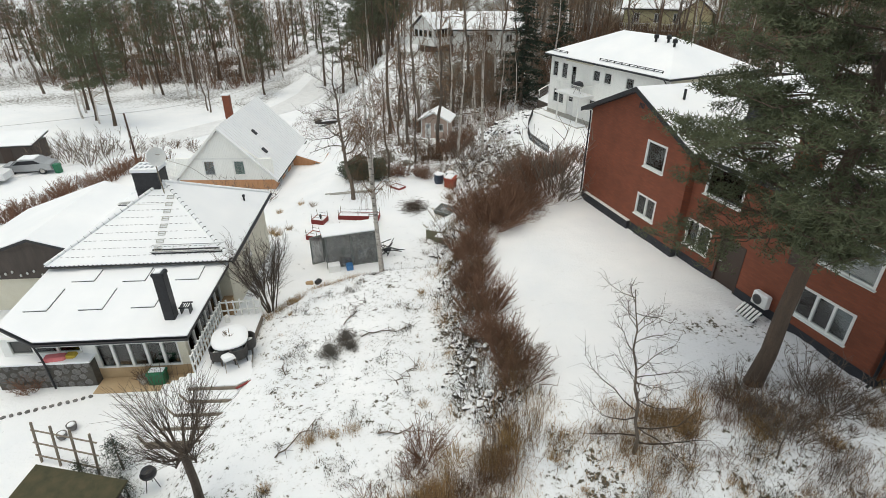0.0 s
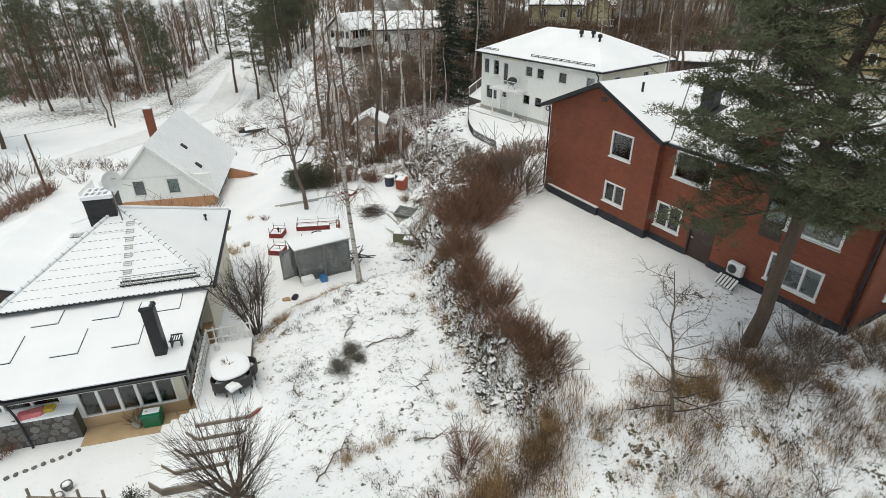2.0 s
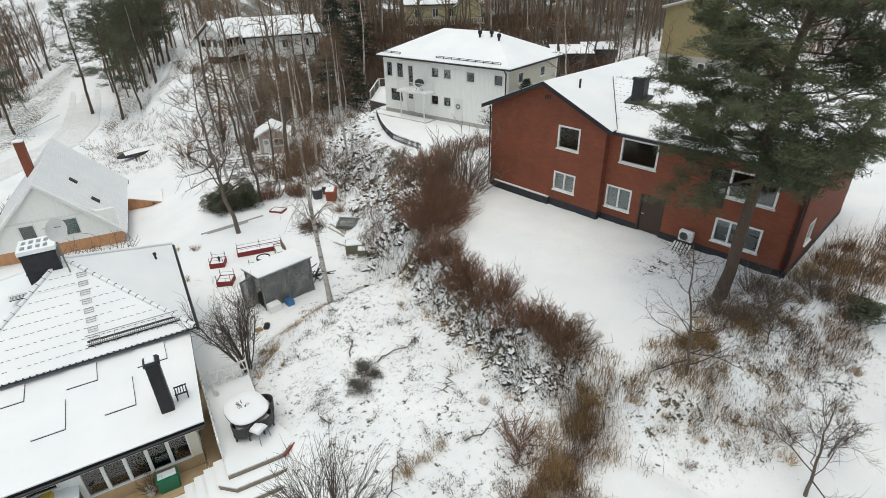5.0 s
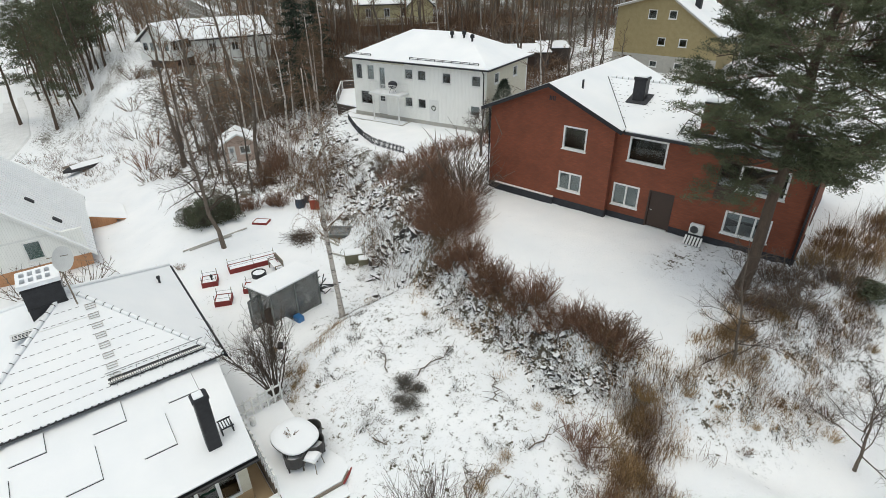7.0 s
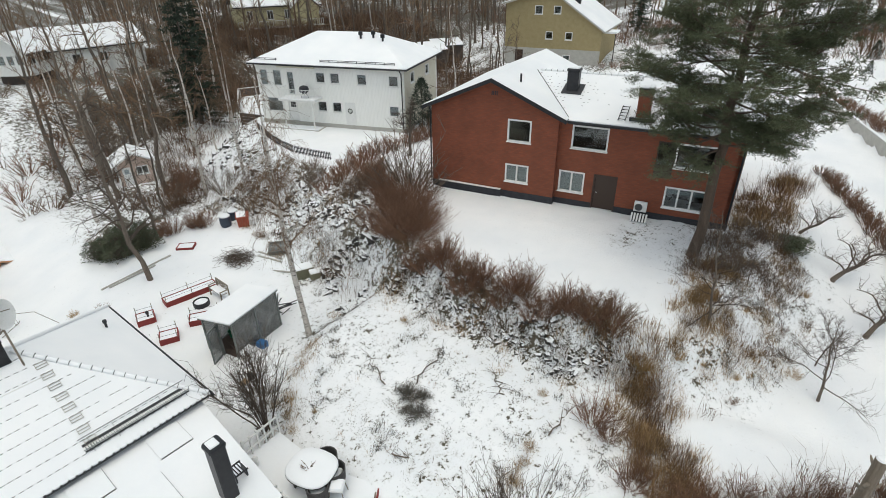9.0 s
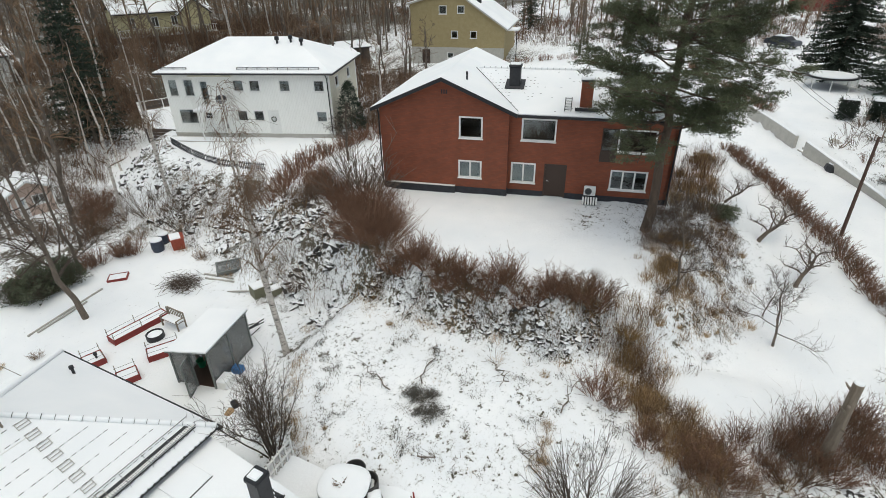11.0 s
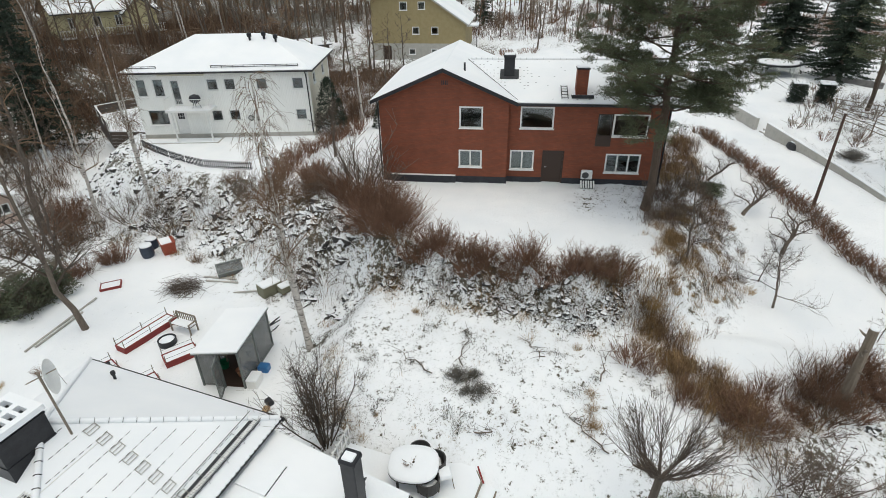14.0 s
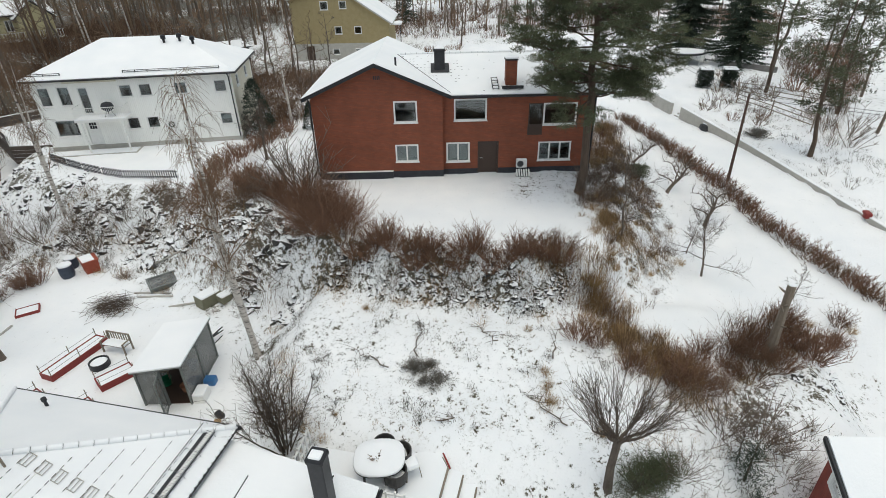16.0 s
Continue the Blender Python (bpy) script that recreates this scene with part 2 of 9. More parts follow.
M_DARKMETAL = plain("black_metal", (0.012, 0.013, 0.016), (0.03, 0.031, 0.036), 0.45, 5, 0.3)
M_TILE = plain("dark_roof_tile", (0.02, 0.021, 0.024), (0.05, 0.05, 0.055), 0.7, 8)
M_DOOR = plain("dark_brown_door", (0.035, 0.02, 0.014), (0.055, 0.032, 0.022), 0.5, 6, stretch=(8, 8, 1))
M_CURTAIN = plain("pale_blind", (0.30, 0.34, 0.36), (0.40, 0.44, 0.46), 0.9, 2)
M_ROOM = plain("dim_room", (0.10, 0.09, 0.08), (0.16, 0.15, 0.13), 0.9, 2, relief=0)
M_WOODGREY = plain("weathered_wood", (0.16, 0.13, 0.10), (0.28, 0.24, 0.19), 0.85, 5, stretch=(1, 12, 12))
M_WOODWARM = plain("pine_wood", (0.34, 0.22, 0.11), (0.46, 0.31, 0.17), 0.7, 5, stretch=(1, 10, 10))
M_ORANGE = board_material("orange_boards", (0.48, 0.24, 0.11), (0.58, 0.32, 0.17), 0.15)
M_REDWOOD = plain("red_stained_wood", (0.17, 0.022, 0.022), (0.26, 0.04, 0.034), 0.75, 5, stretch=(1, 8, 8))
M_BARK = plain("grey_brown_bark", (0.085, 0.068, 0.054), (0.18, 0.146, 0.118), 0.95, 7, stretch=(1, 1, 0.25), relief=0.6, random_hue=0.2)
M_PINEBARK = plain("pine_bark", (0.055, 0.042, 0.033), (0.125, 0.088, 0.064), 0.95, 5, stretch=(1, 1, 0.3), relief=0.8)
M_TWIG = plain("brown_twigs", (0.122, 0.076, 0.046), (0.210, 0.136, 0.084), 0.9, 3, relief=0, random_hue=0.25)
M_DARKTWIG = plain("dark_twigs", (0.06, 0.045, 0.036), (0.115, 0.088, 0.068), 0.9, 3, relief=0, random_hue=0.2)
M_REDTWIG = plain("red_brown_twigs", (0.130, 0.069, 0.044), (0.218, 0.124, 0.079), 0.9, 2, relief=0, random_hue=0.2)
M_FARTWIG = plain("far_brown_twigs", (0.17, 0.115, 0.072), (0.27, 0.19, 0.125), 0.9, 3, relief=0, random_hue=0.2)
M_GREYTWIG = plain("grey_twigs", (0.101, 0.077, 0.060), (0.181, 0.143, 0.113), 0.9, 3, relief=0, random_hue=0.2)
M_NEEDLE = plain("pine_needles", (0.045, 0.056, 0.027), (0.102, 0.114, 0.056), 0.7, 1.2, relief=0, random_hue=0.2)
M_SPRUCE = plain("spruce_needles", (0.012, 0.022, 0.014), (0.03, 0.045, 0.025), 0.75, 1.5, relief=0, random_hue=0.2)
M_STRAW = plain("dead_grass", (0.26, 0.172, 0.08), (0.43, 0.30, 0.145), 0.9, 2, relief=0, random_hue=0.25)
M_STONE = plain("grey_stone", (0.09, 0.088, 0.085), (0.24, 0.23, 0.22), 0.9, 2.5, relief=0.7, random_hue=0.25)
M_CONCRETE = plain("concrete", (0.38, 0.37, 0.33), (0.50, 0.48, 0.44), 0.9, 2, relief=0.3)
M_YELLOW = plain("ochre_render", (0.30, 0.24, 0.12), (0.38, 0.31, 0.165), 0.85, 2, relief=0.2)


def birch_material():
    m, nt, bs = material("birch_bark", 0.75)
    v = coords(nt, (1.2, 1.2, 7))
    spots = noise_out(nt, v, 2.2, 4, 0.65)
    c = ramp(nt, spots, [(0.36, (0.04, 0.035, 0.03)), (0.46, (0.50, 0.46, 0.42)), (0.75, (0.66, 0.62, 0.57))])
    nt.links.new(c, bs.inputs["Base Color"])
    return m


M_BIRCH = birch_material()


# ---- the lie of the land ----
TERRACE = [(3.1, 12.0), (2.2, 14.5), (1.9, 18), (1.5, 22), (1.9, 25), (3.6, 30), (5.0, 35), (7.0, 40), (5.6, 46), (6.6, 51.6), (8.4, 54.2), (11.6, 56.4), (15.5, 60), (22, 66), (60, 66), (60, 16), (24, 12.2), (13.5, 11.2), (8, 11.4)]
MOUND = [(-8.2, 20.6), (-6.5, 23.2), (-3.2, 24.6), (1.5, 25.0), (3.2, 20), (3.4, 3), (-4, 2), (-7.5, 9), (-7.9, 14), (-8.2, 17)]


def inside(poly, x, y):
    """Signed distance to a polygon's edge, positive inside."""
    d = np.full(np.shape(x), 1e9)
    odd = np.zeros(np.shape(x), bool)
    for (ax, ay), (bx, by) in zip(poly, poly[1:] + poly[:1]):
        ex, ey = bx - ax, by - ay
        t = np.clip(((x - ax) * ex + (y - ay) * ey) / (ex * ex + ey * ey), 0, 1)
        d = np.minimum(d, np.hypot(x - ax - t * ex, y - ay - t * ey))
        if ey != 0:
            odd ^= ((ay > y) != (by > y)) & (x < ax + (y - ay) * ex / ey)
    return np.where(odd, d, -d)


def ground(x, y):
    x, y = np.asarray(x, float), np.asarray(y, float)
    g = -4.2 - 2.8 * sstep(44, 85, y)
    g = g - 1.2 * sstep(-9, -14, x) * sstep(28, 38, y) * (1 - sstep(50, 80, y))
    g = g + 0.55 * sstep(-7, -9, x) * (1 - sstep(20, 30, y)) - 1.4 * sstep(14, 4, y) * sstep(0, -8, x)
    m = sstep(-2.2, 0.8, inside(MOUND, x, y))
    g = g + m * (-2.55 + 0.045 * (np.clip(x, -9, 5) + 8) - g)
    orch = -2.6 + 2.1 * sstep(6, 24, x)
    g = g + sstep(1.0, 6.0, x) * (1 - sstep(12, 20, y)) * (orch - g)
    g = g + sstep(22, 30, x) * (-0.5 + 0.02 * np.clip(x - 30, 0, 400) - g)
    g = g + sstep(57, 82, y) * sstep(-18, -7, x) * sstep(140, 60, x) * (0.4 + 2.2 * sstep(8, 30, x) - g)
    g = g + (0.4 + 0.5 * sstep(22, 30, x)) * sstep(0.0, 0.4, (x - 33.5) * 0.483 - (y - 8.1) * 0.877) * sstep(2, 10, x)
    north = sstep(24, 34, y)
    up = -1.1 * sstep(31, 37, y)
    d = inside(TERRACE, x, y)
    south = sstep(13, 11, y) * sstep(2, 5, x)
    w = 2.0 + 3.5 * north + 2.5 * south
    k = sstep(-1, 0, d / w)
    g = g + k * (up - g) * (1 - sstep(45, 60, x))
    return g


def wear(x, y):
    """How much litter and stone shows through the snow, 0 to 1."""
    d, e = inside(TERRACE, x, y), inside(MOUND, x, y)
    bank = sstep(-3.2, -1.6, d) * sstep(0.6, -0.3, d) * sstep(10, 14, y) * sstep(66, 58, y) * sstep(30, 20, x)
    slope = sstep(-8, -4, d) * sstep(0.5, -0.5, d) * sstep(24, 28, y) * (0.25 + 0.75 * sstep(47, 43, y)) * sstep(64, 56, y)
    brush = sstep(-4.8, -3.2, d) * sstep(0.4, -0.4, d) * sstep(12.6, 11.4, y) * sstep(2, 3.5, x) * sstep(16, 13, x)
    knoll = sstep(-1, 1, e) * sstep(1, -1, d) * sstep(1.2, -0.8, x + 2.0 - 0.9 * (y - 7))
    rim = sstep(-2.6, -1.2, e) * sstep(0.8, -0.4, e) * sstep(2, 0, x)
    wood = 1.35 * sstep(62, 72, y) * sstep(-4, 4, x) + 0.75 * sstep(72, 86, y) * sstep(4, -4, x) + 0.85 * sstep(42, 47, y) * sstep(-11, -6, x) * (1 - 0.5 * sstep(0, 3, x)) * sstep(9, 5, x) * sstep(90, 70, y)
    wood = wood * sstep(2, 5, np.abs(x + 24) + 0 * y) + 0.4 * sstep(22, 30, x) * sstep(-3, 2, 4 - y) * sstep(80, 50, x)
    wood = np.maximum(wood, 0.8 * sstep(20, 24, x) * sstep(36, 41, y) * sstep(70, 60, x))
    q = np.clip((x + 3.2) * 0.62 - (y - 5.9) * 0.78, 0, 7.5)
    litter = 0.62 * sstep(1.7, 0.5, np.hypot(x + 3.2 - 0.62 * q, y - 5.9 + 0.78 * q))
    leaves = 0.75 * sstep(2.2, 0.8, np.hypot((x + 4.0) * 0.8, (y - 26.1) * 1.5))
    hs, hd = (x - 7.95) * 0.312 - (y - 28.8) * 0.95, (x - 7.95) * 0.95 + (y - 28.8) * 0.312
    wall_foot = 0.62 * sstep(11.5, 13.5, hs) * sstep(-2.6, -1.0, hd) * sstep(0.5, 0.0, hd) * sstep(19, 17, hs)
    foot = 0.5 * sstep(2.4, 0.6, np.hypot(x - 10.5, y - 14.5) - 1.5) * sstep(12, 13, y)
    return np.clip(np.maximum.reduce([0.8 * bank, 0.55 * slope, 0.5 * brush, 0.45 * knoll, 0.55 * rim, wood, litter, leaves, wall_foot, foot, 0.02 + 0 * x]), 0, 1.5)


def axis(a, b, fine, far):
    mid = np.arange(a, b + 1e-6, fine)
    out, step, v = [], fine, 0.0
    while v < far:
        step *= 1.16
        v += step
        out.append(v)
    out = np.array(out)
    return np.concatenate([(a - out)[::-1], mid, b + out])


def fractal(x, y, scale, seed):
    return np.array([noise.fractal((px * scale, py * scale, seed), 0.9, 2.1, 4) for px, py in zip(x.ravel(), y.ravel())]).reshape(x.shape)


gx, gy = np.meshgrid(axis(-24, 24, 0.3, 2500), axis(2, 58, 0.3, 2500))
gz = ground(gx, gy)
gw = wear(gx, gy)
gw = np.clip(gw * (1.0 + 0.75 * fractal(gx, gy, 0.45, 9.0)), 0, 1.6)
near_mask = sstep(90, 60, np.abs(gx)) * sstep(140, 90, np.abs(gy - 30))
gz = gz + near_mask * (0.035 + 0.26 * gw) * fractal(gx, gy, 0.9, 3.0) + sstep(90, 400, np.hypot(gx, gy)) * 6
rows_n, cols_n = gx.shape
ids = np.arange(rows_n * cols_n).reshape(rows_n, cols_n)
quads = np.stack([ids[:-1, :-1], ids[:-1, 1:], ids[1:, 1:], ids[1:, :-1]], -1).reshape(-1, 4)
land = bpy.data.meshes.new("ground")
land.from_pydata(np.stack([gx, gy, gz], -1).reshape(-1, 3).tolist(), [], quads.tolist())
land.polygons.foreach_set("use_smooth", [True] * len(land.polygons))
col = land.color_attributes.new("wear", "FLOAT_COLOR", "POINT")
col.data.foreach_set("color", np.stack([gw, gw, gw, np.ones_like(gw)], -1).reshape(-1).astype(np.float32))
single("ground", land, M_GROUND, "snow-covered sloping ground with grass and stones showing through", "ground", kind="structure")


def at(x, y, dz=0.0):
    return float(ground(x, y)) + dz


# ---- plants ----
def unit(az, el):
    return Vector((math.cos(az) * math.cos(el), math.sin(az) * math.cos(el), math.sin(el)))


def shoot(geo, rng, p, d, length, r0, r1, sides, seg, wob=0.2, lift=0.0):
    """A crooked tapering shoot; returns its points."""
    p, d = Vector(p), Vector(d).normalized()
    pts = [p.copy()]
    for _ in range(seg):
        d = (d + Vector(rng.normal(0, wob, 3)) + Vector((0, 0, lift))).normalized()
        p = p + d * (length / seg)
        pts.append(p.copy())
    geo.tube(pts, [r0 + (r1 - r0) * i / seg for i in range(seg + 1)], sides, False)
    return pts


def bare_tree(seed, H, r, base=0.3, limbs=20, spread=0.36, subs=8, twigs=4, rise=0.75, droop=0.0, lean=(0, 0), fine=0.006, wob=0.22, up=0.05):
    """Trunk and leafless crown of a broadleaved tree."""
    rng = np.random.default_rng(seed)
    trunk, crown = Geo(), Geo()
    n = 9
    pts, x, y = [], 0.0, 0.0
    for i in range(n + 1):
        k = i / n
        pts.append(Vector((x + lean[0] * k * H, y + lean[1] * k * H, H * k - (0.25 if i == 0 else 0))))
        x, y = x + rng.normal(0, 0.012 * H), y + rng.normal(0, 0.012 * H)
    rad = [r * (1.2 if i == 0 else 1.0) * (1 - 0.94 * i / n) ** 0.9 + 0.006 for i in range(n + 1)]
    trunk.tube(pts, rad, 8)
    for i in range(limbs):
        f = base + (0.98 - base) * (i + rng.random()) / limbs
        j = min(int(f * n), n - 1)
        p = pts[j].lerp(pts[j + 1], f * n - j)
        top = (f - base) / (1 - base)
        el = rise * (0.55 + 0.6 * top) + rng.normal(0, 0.15)
        L = spread * H * (1.0 - 0.72 * top) * (0.7 + 0.5 * rng.random())
        rl = max(0.012, r * (1 - 0.94 * f) * 0.55)
        lp = shoot(crown, rng, p, unit(rng.random() * 6.283, el), L, rl, fine * 1.4, 3 if fine > 0.01 else 4, 5, wob, up)
        for s in range(subs):
            q = 0.25 + 0.75 * rng.random()
            k = min(int(q * 5), 4)
            a = lp[k].lerp(lp[k + 1], q * 5 - k)
            d = (lp[k + 1] - lp[k]).normalized() + Vector(rng.normal(0, 0.65, 3)) + Vector((0, 0, 0.25 - droop))
            sp = shoot(crown, rng, a, d, L * (0.25 + 0.25 * rng.random()), fine * 1.8, fine * 0.9, 3, 3, 0.2, -0.4 * droop)
            for w in range(twigs):
                b = sp[1 + w % 3]
                e = b + ((sp[-1] - sp[0]).normalized() * 0.8 + Vector(rng.normal(0, 0.6, 3)) - Vector((0, 0, droop * 1.2))).normalized() * L * (0.10 + 0.14 * rng.random())
                crown.tube([b, e], [fine, fine * 0.5], 3, False)
    return trunk, crown


def hanging_birch(seed, H, r, lean=(0, 0), forks=1):
    """A slim birch: steep limbs and long fine twigs that hang."""
    rng = np.random.default_rng(seed)
    trunk, crown = Geo(), Geo()
    stems = []
    for s in range(forks):
        n, top = 10, H * (1 - 0.16 * s)
        w = rng.random() * 6.283
        pts = []
        for i in range(n + 1):
            k = i / n
            off = 0.05 * s * H * k ** 1.4
            pts.append(Vector((lean[0] * k * H + math.cos(w) * off + 0.01 * H * math.sin(3.1 * k + seed), lean[1] * k * H + math.sin(w) * off + 0.01 * H * math.cos(2.3 * k), top * k - (0.25 if i == 0 else 0))))
        trunk.tube(pts, [r * (1 - 0.12 * s) * (1.3 if i == 0 else 1.0) * (1 - 0.92 * i / n) ** 0.85 + 0.007 for i in range(n + 1)], 8)
        stems.append(pts)
    for pts in stems:
        n = len(pts) - 1
        for i in range(26 // forks + 4):
            f = 0.3 + 0.68 * rng.random() ** 0.8
            j = min(int(f * n), n - 1)
            p = pts[j].lerp(pts[j + 1], f * n - j)
            az = rng.random() * 6.283
            L = H * (0.2 - 0.12 * f) * (0.7 + 0.6 * rng.random())
            lp = shoot(crown, rng, p, unit(az, 0.95 + rng.normal(0, 0.15)), L, max(0.012, r * (1 - f) * 0.4), 0.008, 4, 5, 0.13, 0.0)
            for q in range(9):
                k = 1 + q % 4
                b = lp[k].lerp(lp[k + 1], rng.random())
                a2 = az + rng.normal(0, 0.9)
                m = b + unit(a2, 0.35 + rng.normal(0, 0.3)) * (0.25 + 0.35 * rng.random())
                crown.tube([b, m], [0.008, 0.006], 3, False)
                for w in range(3):
                    e = m + unit(a2 + rng.normal(0, 0.8), -1.1 + rng.normal(0, 0.25)) * (0.4 + 0.8 * rng.random())
                    crown.tube([b.lerp(m, 0.5 + 0.5 * rng.random()), m.lerp(e, 0.45) + unit(a2, 0.2) * 0.06, e], [0.006, 0.005, 0.0035], 3, False)
    return trunk, crown


def apple_tree(seed, s=1.0):
    """A short slanting bole that forks into crooked, twiggy limbs."""
    rng = np.random.default_rng(seed)
    trunk, crown = Geo(), Geo()
    bole = [Vector((0, 0, -0.2)), Vector((0.12, 0.0, 0.15)), Vector((0.55, 0.05, 0.6)), Vector((1.0, 0.0, 0.95)), Vector((1.5, 0.1, 1.5))]
    trunk.tube(bole, [0.16, 0.13, 0.11, 0.09, 0.06], 8)
    for i, (k, az, el) in enumerate(((2, 2.0, 1.0), (2, 0.3, 1.15), (3, 0.1, 0.35), (3, -1.2, 0.8), (4, 0.6, 0.9), (4, -0.5, 0.6), (3, 2.6, 1.1))):
        L = 1.2 + 0.9 * rng.random()
        lp = shoot(trunk, rng, bole[k], unit(az + rng.normal(0, 0.3), el), L, 0.05, 0.018, 5, 6, 0.26, 0.05)
        for q in range(11):
            j = 1 + q % 5
            b = lp[j].lerp(lp[j + 1], rng.random())
            sp = shoot(crown, rng, b, unit(rng.random() * 6.283, 0.45 + rng.normal(0, 0.35)), 0.45 + 0.6 * rng.random(), 0.014, 0.006, 3, 4, 0.26, 0.03)
            for w in range(5):
                c = sp[1 + w % 4]
                crown.tube([c, c + unit(rng.random() * 6.283, 0.5 + rng.normal(0, 0.4)) * (0.15 + 0.3 * rng.random())], [0.006, 0.003], 3, False)
    return trunk, crown


def shrub(seed, H, R, stems=60, twigs=5, fine=0.006, lean=0.5, seg=4):
    """Many stems from one stool."""
    rng = np.random.default_rng(seed)
    g = Geo()
    for _ in range(stems):
        az = rng.random() * 6.283
        q = math.sqrt(rng.random())
        p = Vector((math.cos(az) * q * R * 0.55, math.sin(az) * q * R * 0.55, -0.08))
        d = unit(az + rng.normal(0, 0.4), 1.45 - lean * q - abs(rng.normal(0, 0.12)))
        L = H * (0.62 + 0.45 * rng.random()) * (1 - 0.25 * q)
        sp = shoot(g, rng, p, d, L, fine * 1.7, fine * 0.6, 3, seg, 0.12, 0.03)
        for w in range(twigs):
            k = 1 + int(rng.random() * (seg - 1))
            b = sp[k].lerp(sp[k + 1], rng.random())
            e = b + (unit(rng.random() * 6.283, 0.5 + 0.6 * rng.random())) * L * (0.14 + 0.2 * rng.random())
            g.tube([b, e], [fine, fine * 0.5], 3, False)
    return g


def clump(g, rng, c, size, n, flat=0.7, width=0.016, length=0.15):
    """A spray of needles round a point."""
    az, el = rng.random(n) * 6.283, rng.normal(0.25, 0.6, n)
    d = np.stack([np.cos(az) * np.cos(el), np.sin(az) * np.cos(el), np.sin(el)], 1)
    p = np.array(c) + rng.normal(0, 1, (n, 3)) * (size, size, size * flat * 0.5)
    s = np.cross(d, rng.normal(0, 1, (n, 3)))
    s *= width / np.maximum(np.linalg.norm(s, axis=1, keepdims=True), 1e-6)
    tip_ = p + d * (length * (0.7 + 0.6 * rng.random((n, 1))))
    b = len(g.v)
    g.v += np.stack([p - s, p + s, tip_], 1).reshape(-1, 3).tolist()
    g.f += [(b + i, b + i + 1, b + i + 2) for i in range(0, 3 * n, 3)]


def pine_tree(seed, H, r, base=0.4, boughs=40, spread=0.33, clumps=9, needles=26, size=0.16, lean=(0, 0), width=0.016, length=0.16):
    rng = np.random.default_rng(seed)
    trunk, boughs_g, crown = Geo(), Geo(), Geo()
    n = 9
    pts, x, y = [], 0.0, 0.0
    for i in range(n + 1):
        k = i / n
        pts.append(Vector((x + lean[0] * k * H, y + lean[1] * k * H, H * k - (0.3 if i == 0 else 0))))
        x, y = x + rng.normal(0, 0.008 * H), y + rng.normal(0, 0.008 * H)
    trunk.tube(pts, [r * (1.3 if i == 0 else 1.0) * (1 - 0.88 * i / n) ** 0.8 for i in range(n + 1)], 10)
    for i in range(boughs):
        f = base + (0.98 - base) * (i + rng.random()) / boughs
        j = min(int(f * n), n - 1)
        p = pts[j].lerp(pts[j + 1], f * n - j)
        top = (f - base) / (1 - base)
        L = spread * H * (0.55 + 0.75 * math.sin(min(1.0, 0.25 + top * 0.9) * 2.6)) * (0.74 + 0.26 * min(1.0, 3.5 * top)) * (0.6 + 0.5 * rng.random())
        lp = shoot(boughs_g, rng, p, unit(rng.random() * 6.283, -0.05 + 0.75 * top + rng.normal(0, 0.12)), L, max(0.02, r * (1 - f) * 0.3), 0.012, 4, 6, 0.16, 0.04)
        for c in range(clumps):
            q = 0.22 + 0.8 * rng.random() ** 0.8
            k = min(int(q * 6), 5)
            a = lp[k].lerp(lp[k + 1], min(1.0, q * 6 - k))
            off = Vector((rng.normal(0, 0.13 * L), rng.normal(0, 0.13 * L), rng.normal(0.03 * L, 0.07 * L)))
            boughs_g.tube([a, a + off], [0.012, 0.007], 3, False)
            clump(crown, rng, a + off, size, needles, 1.0, width, length)
    return trunk, boughs_g, crown


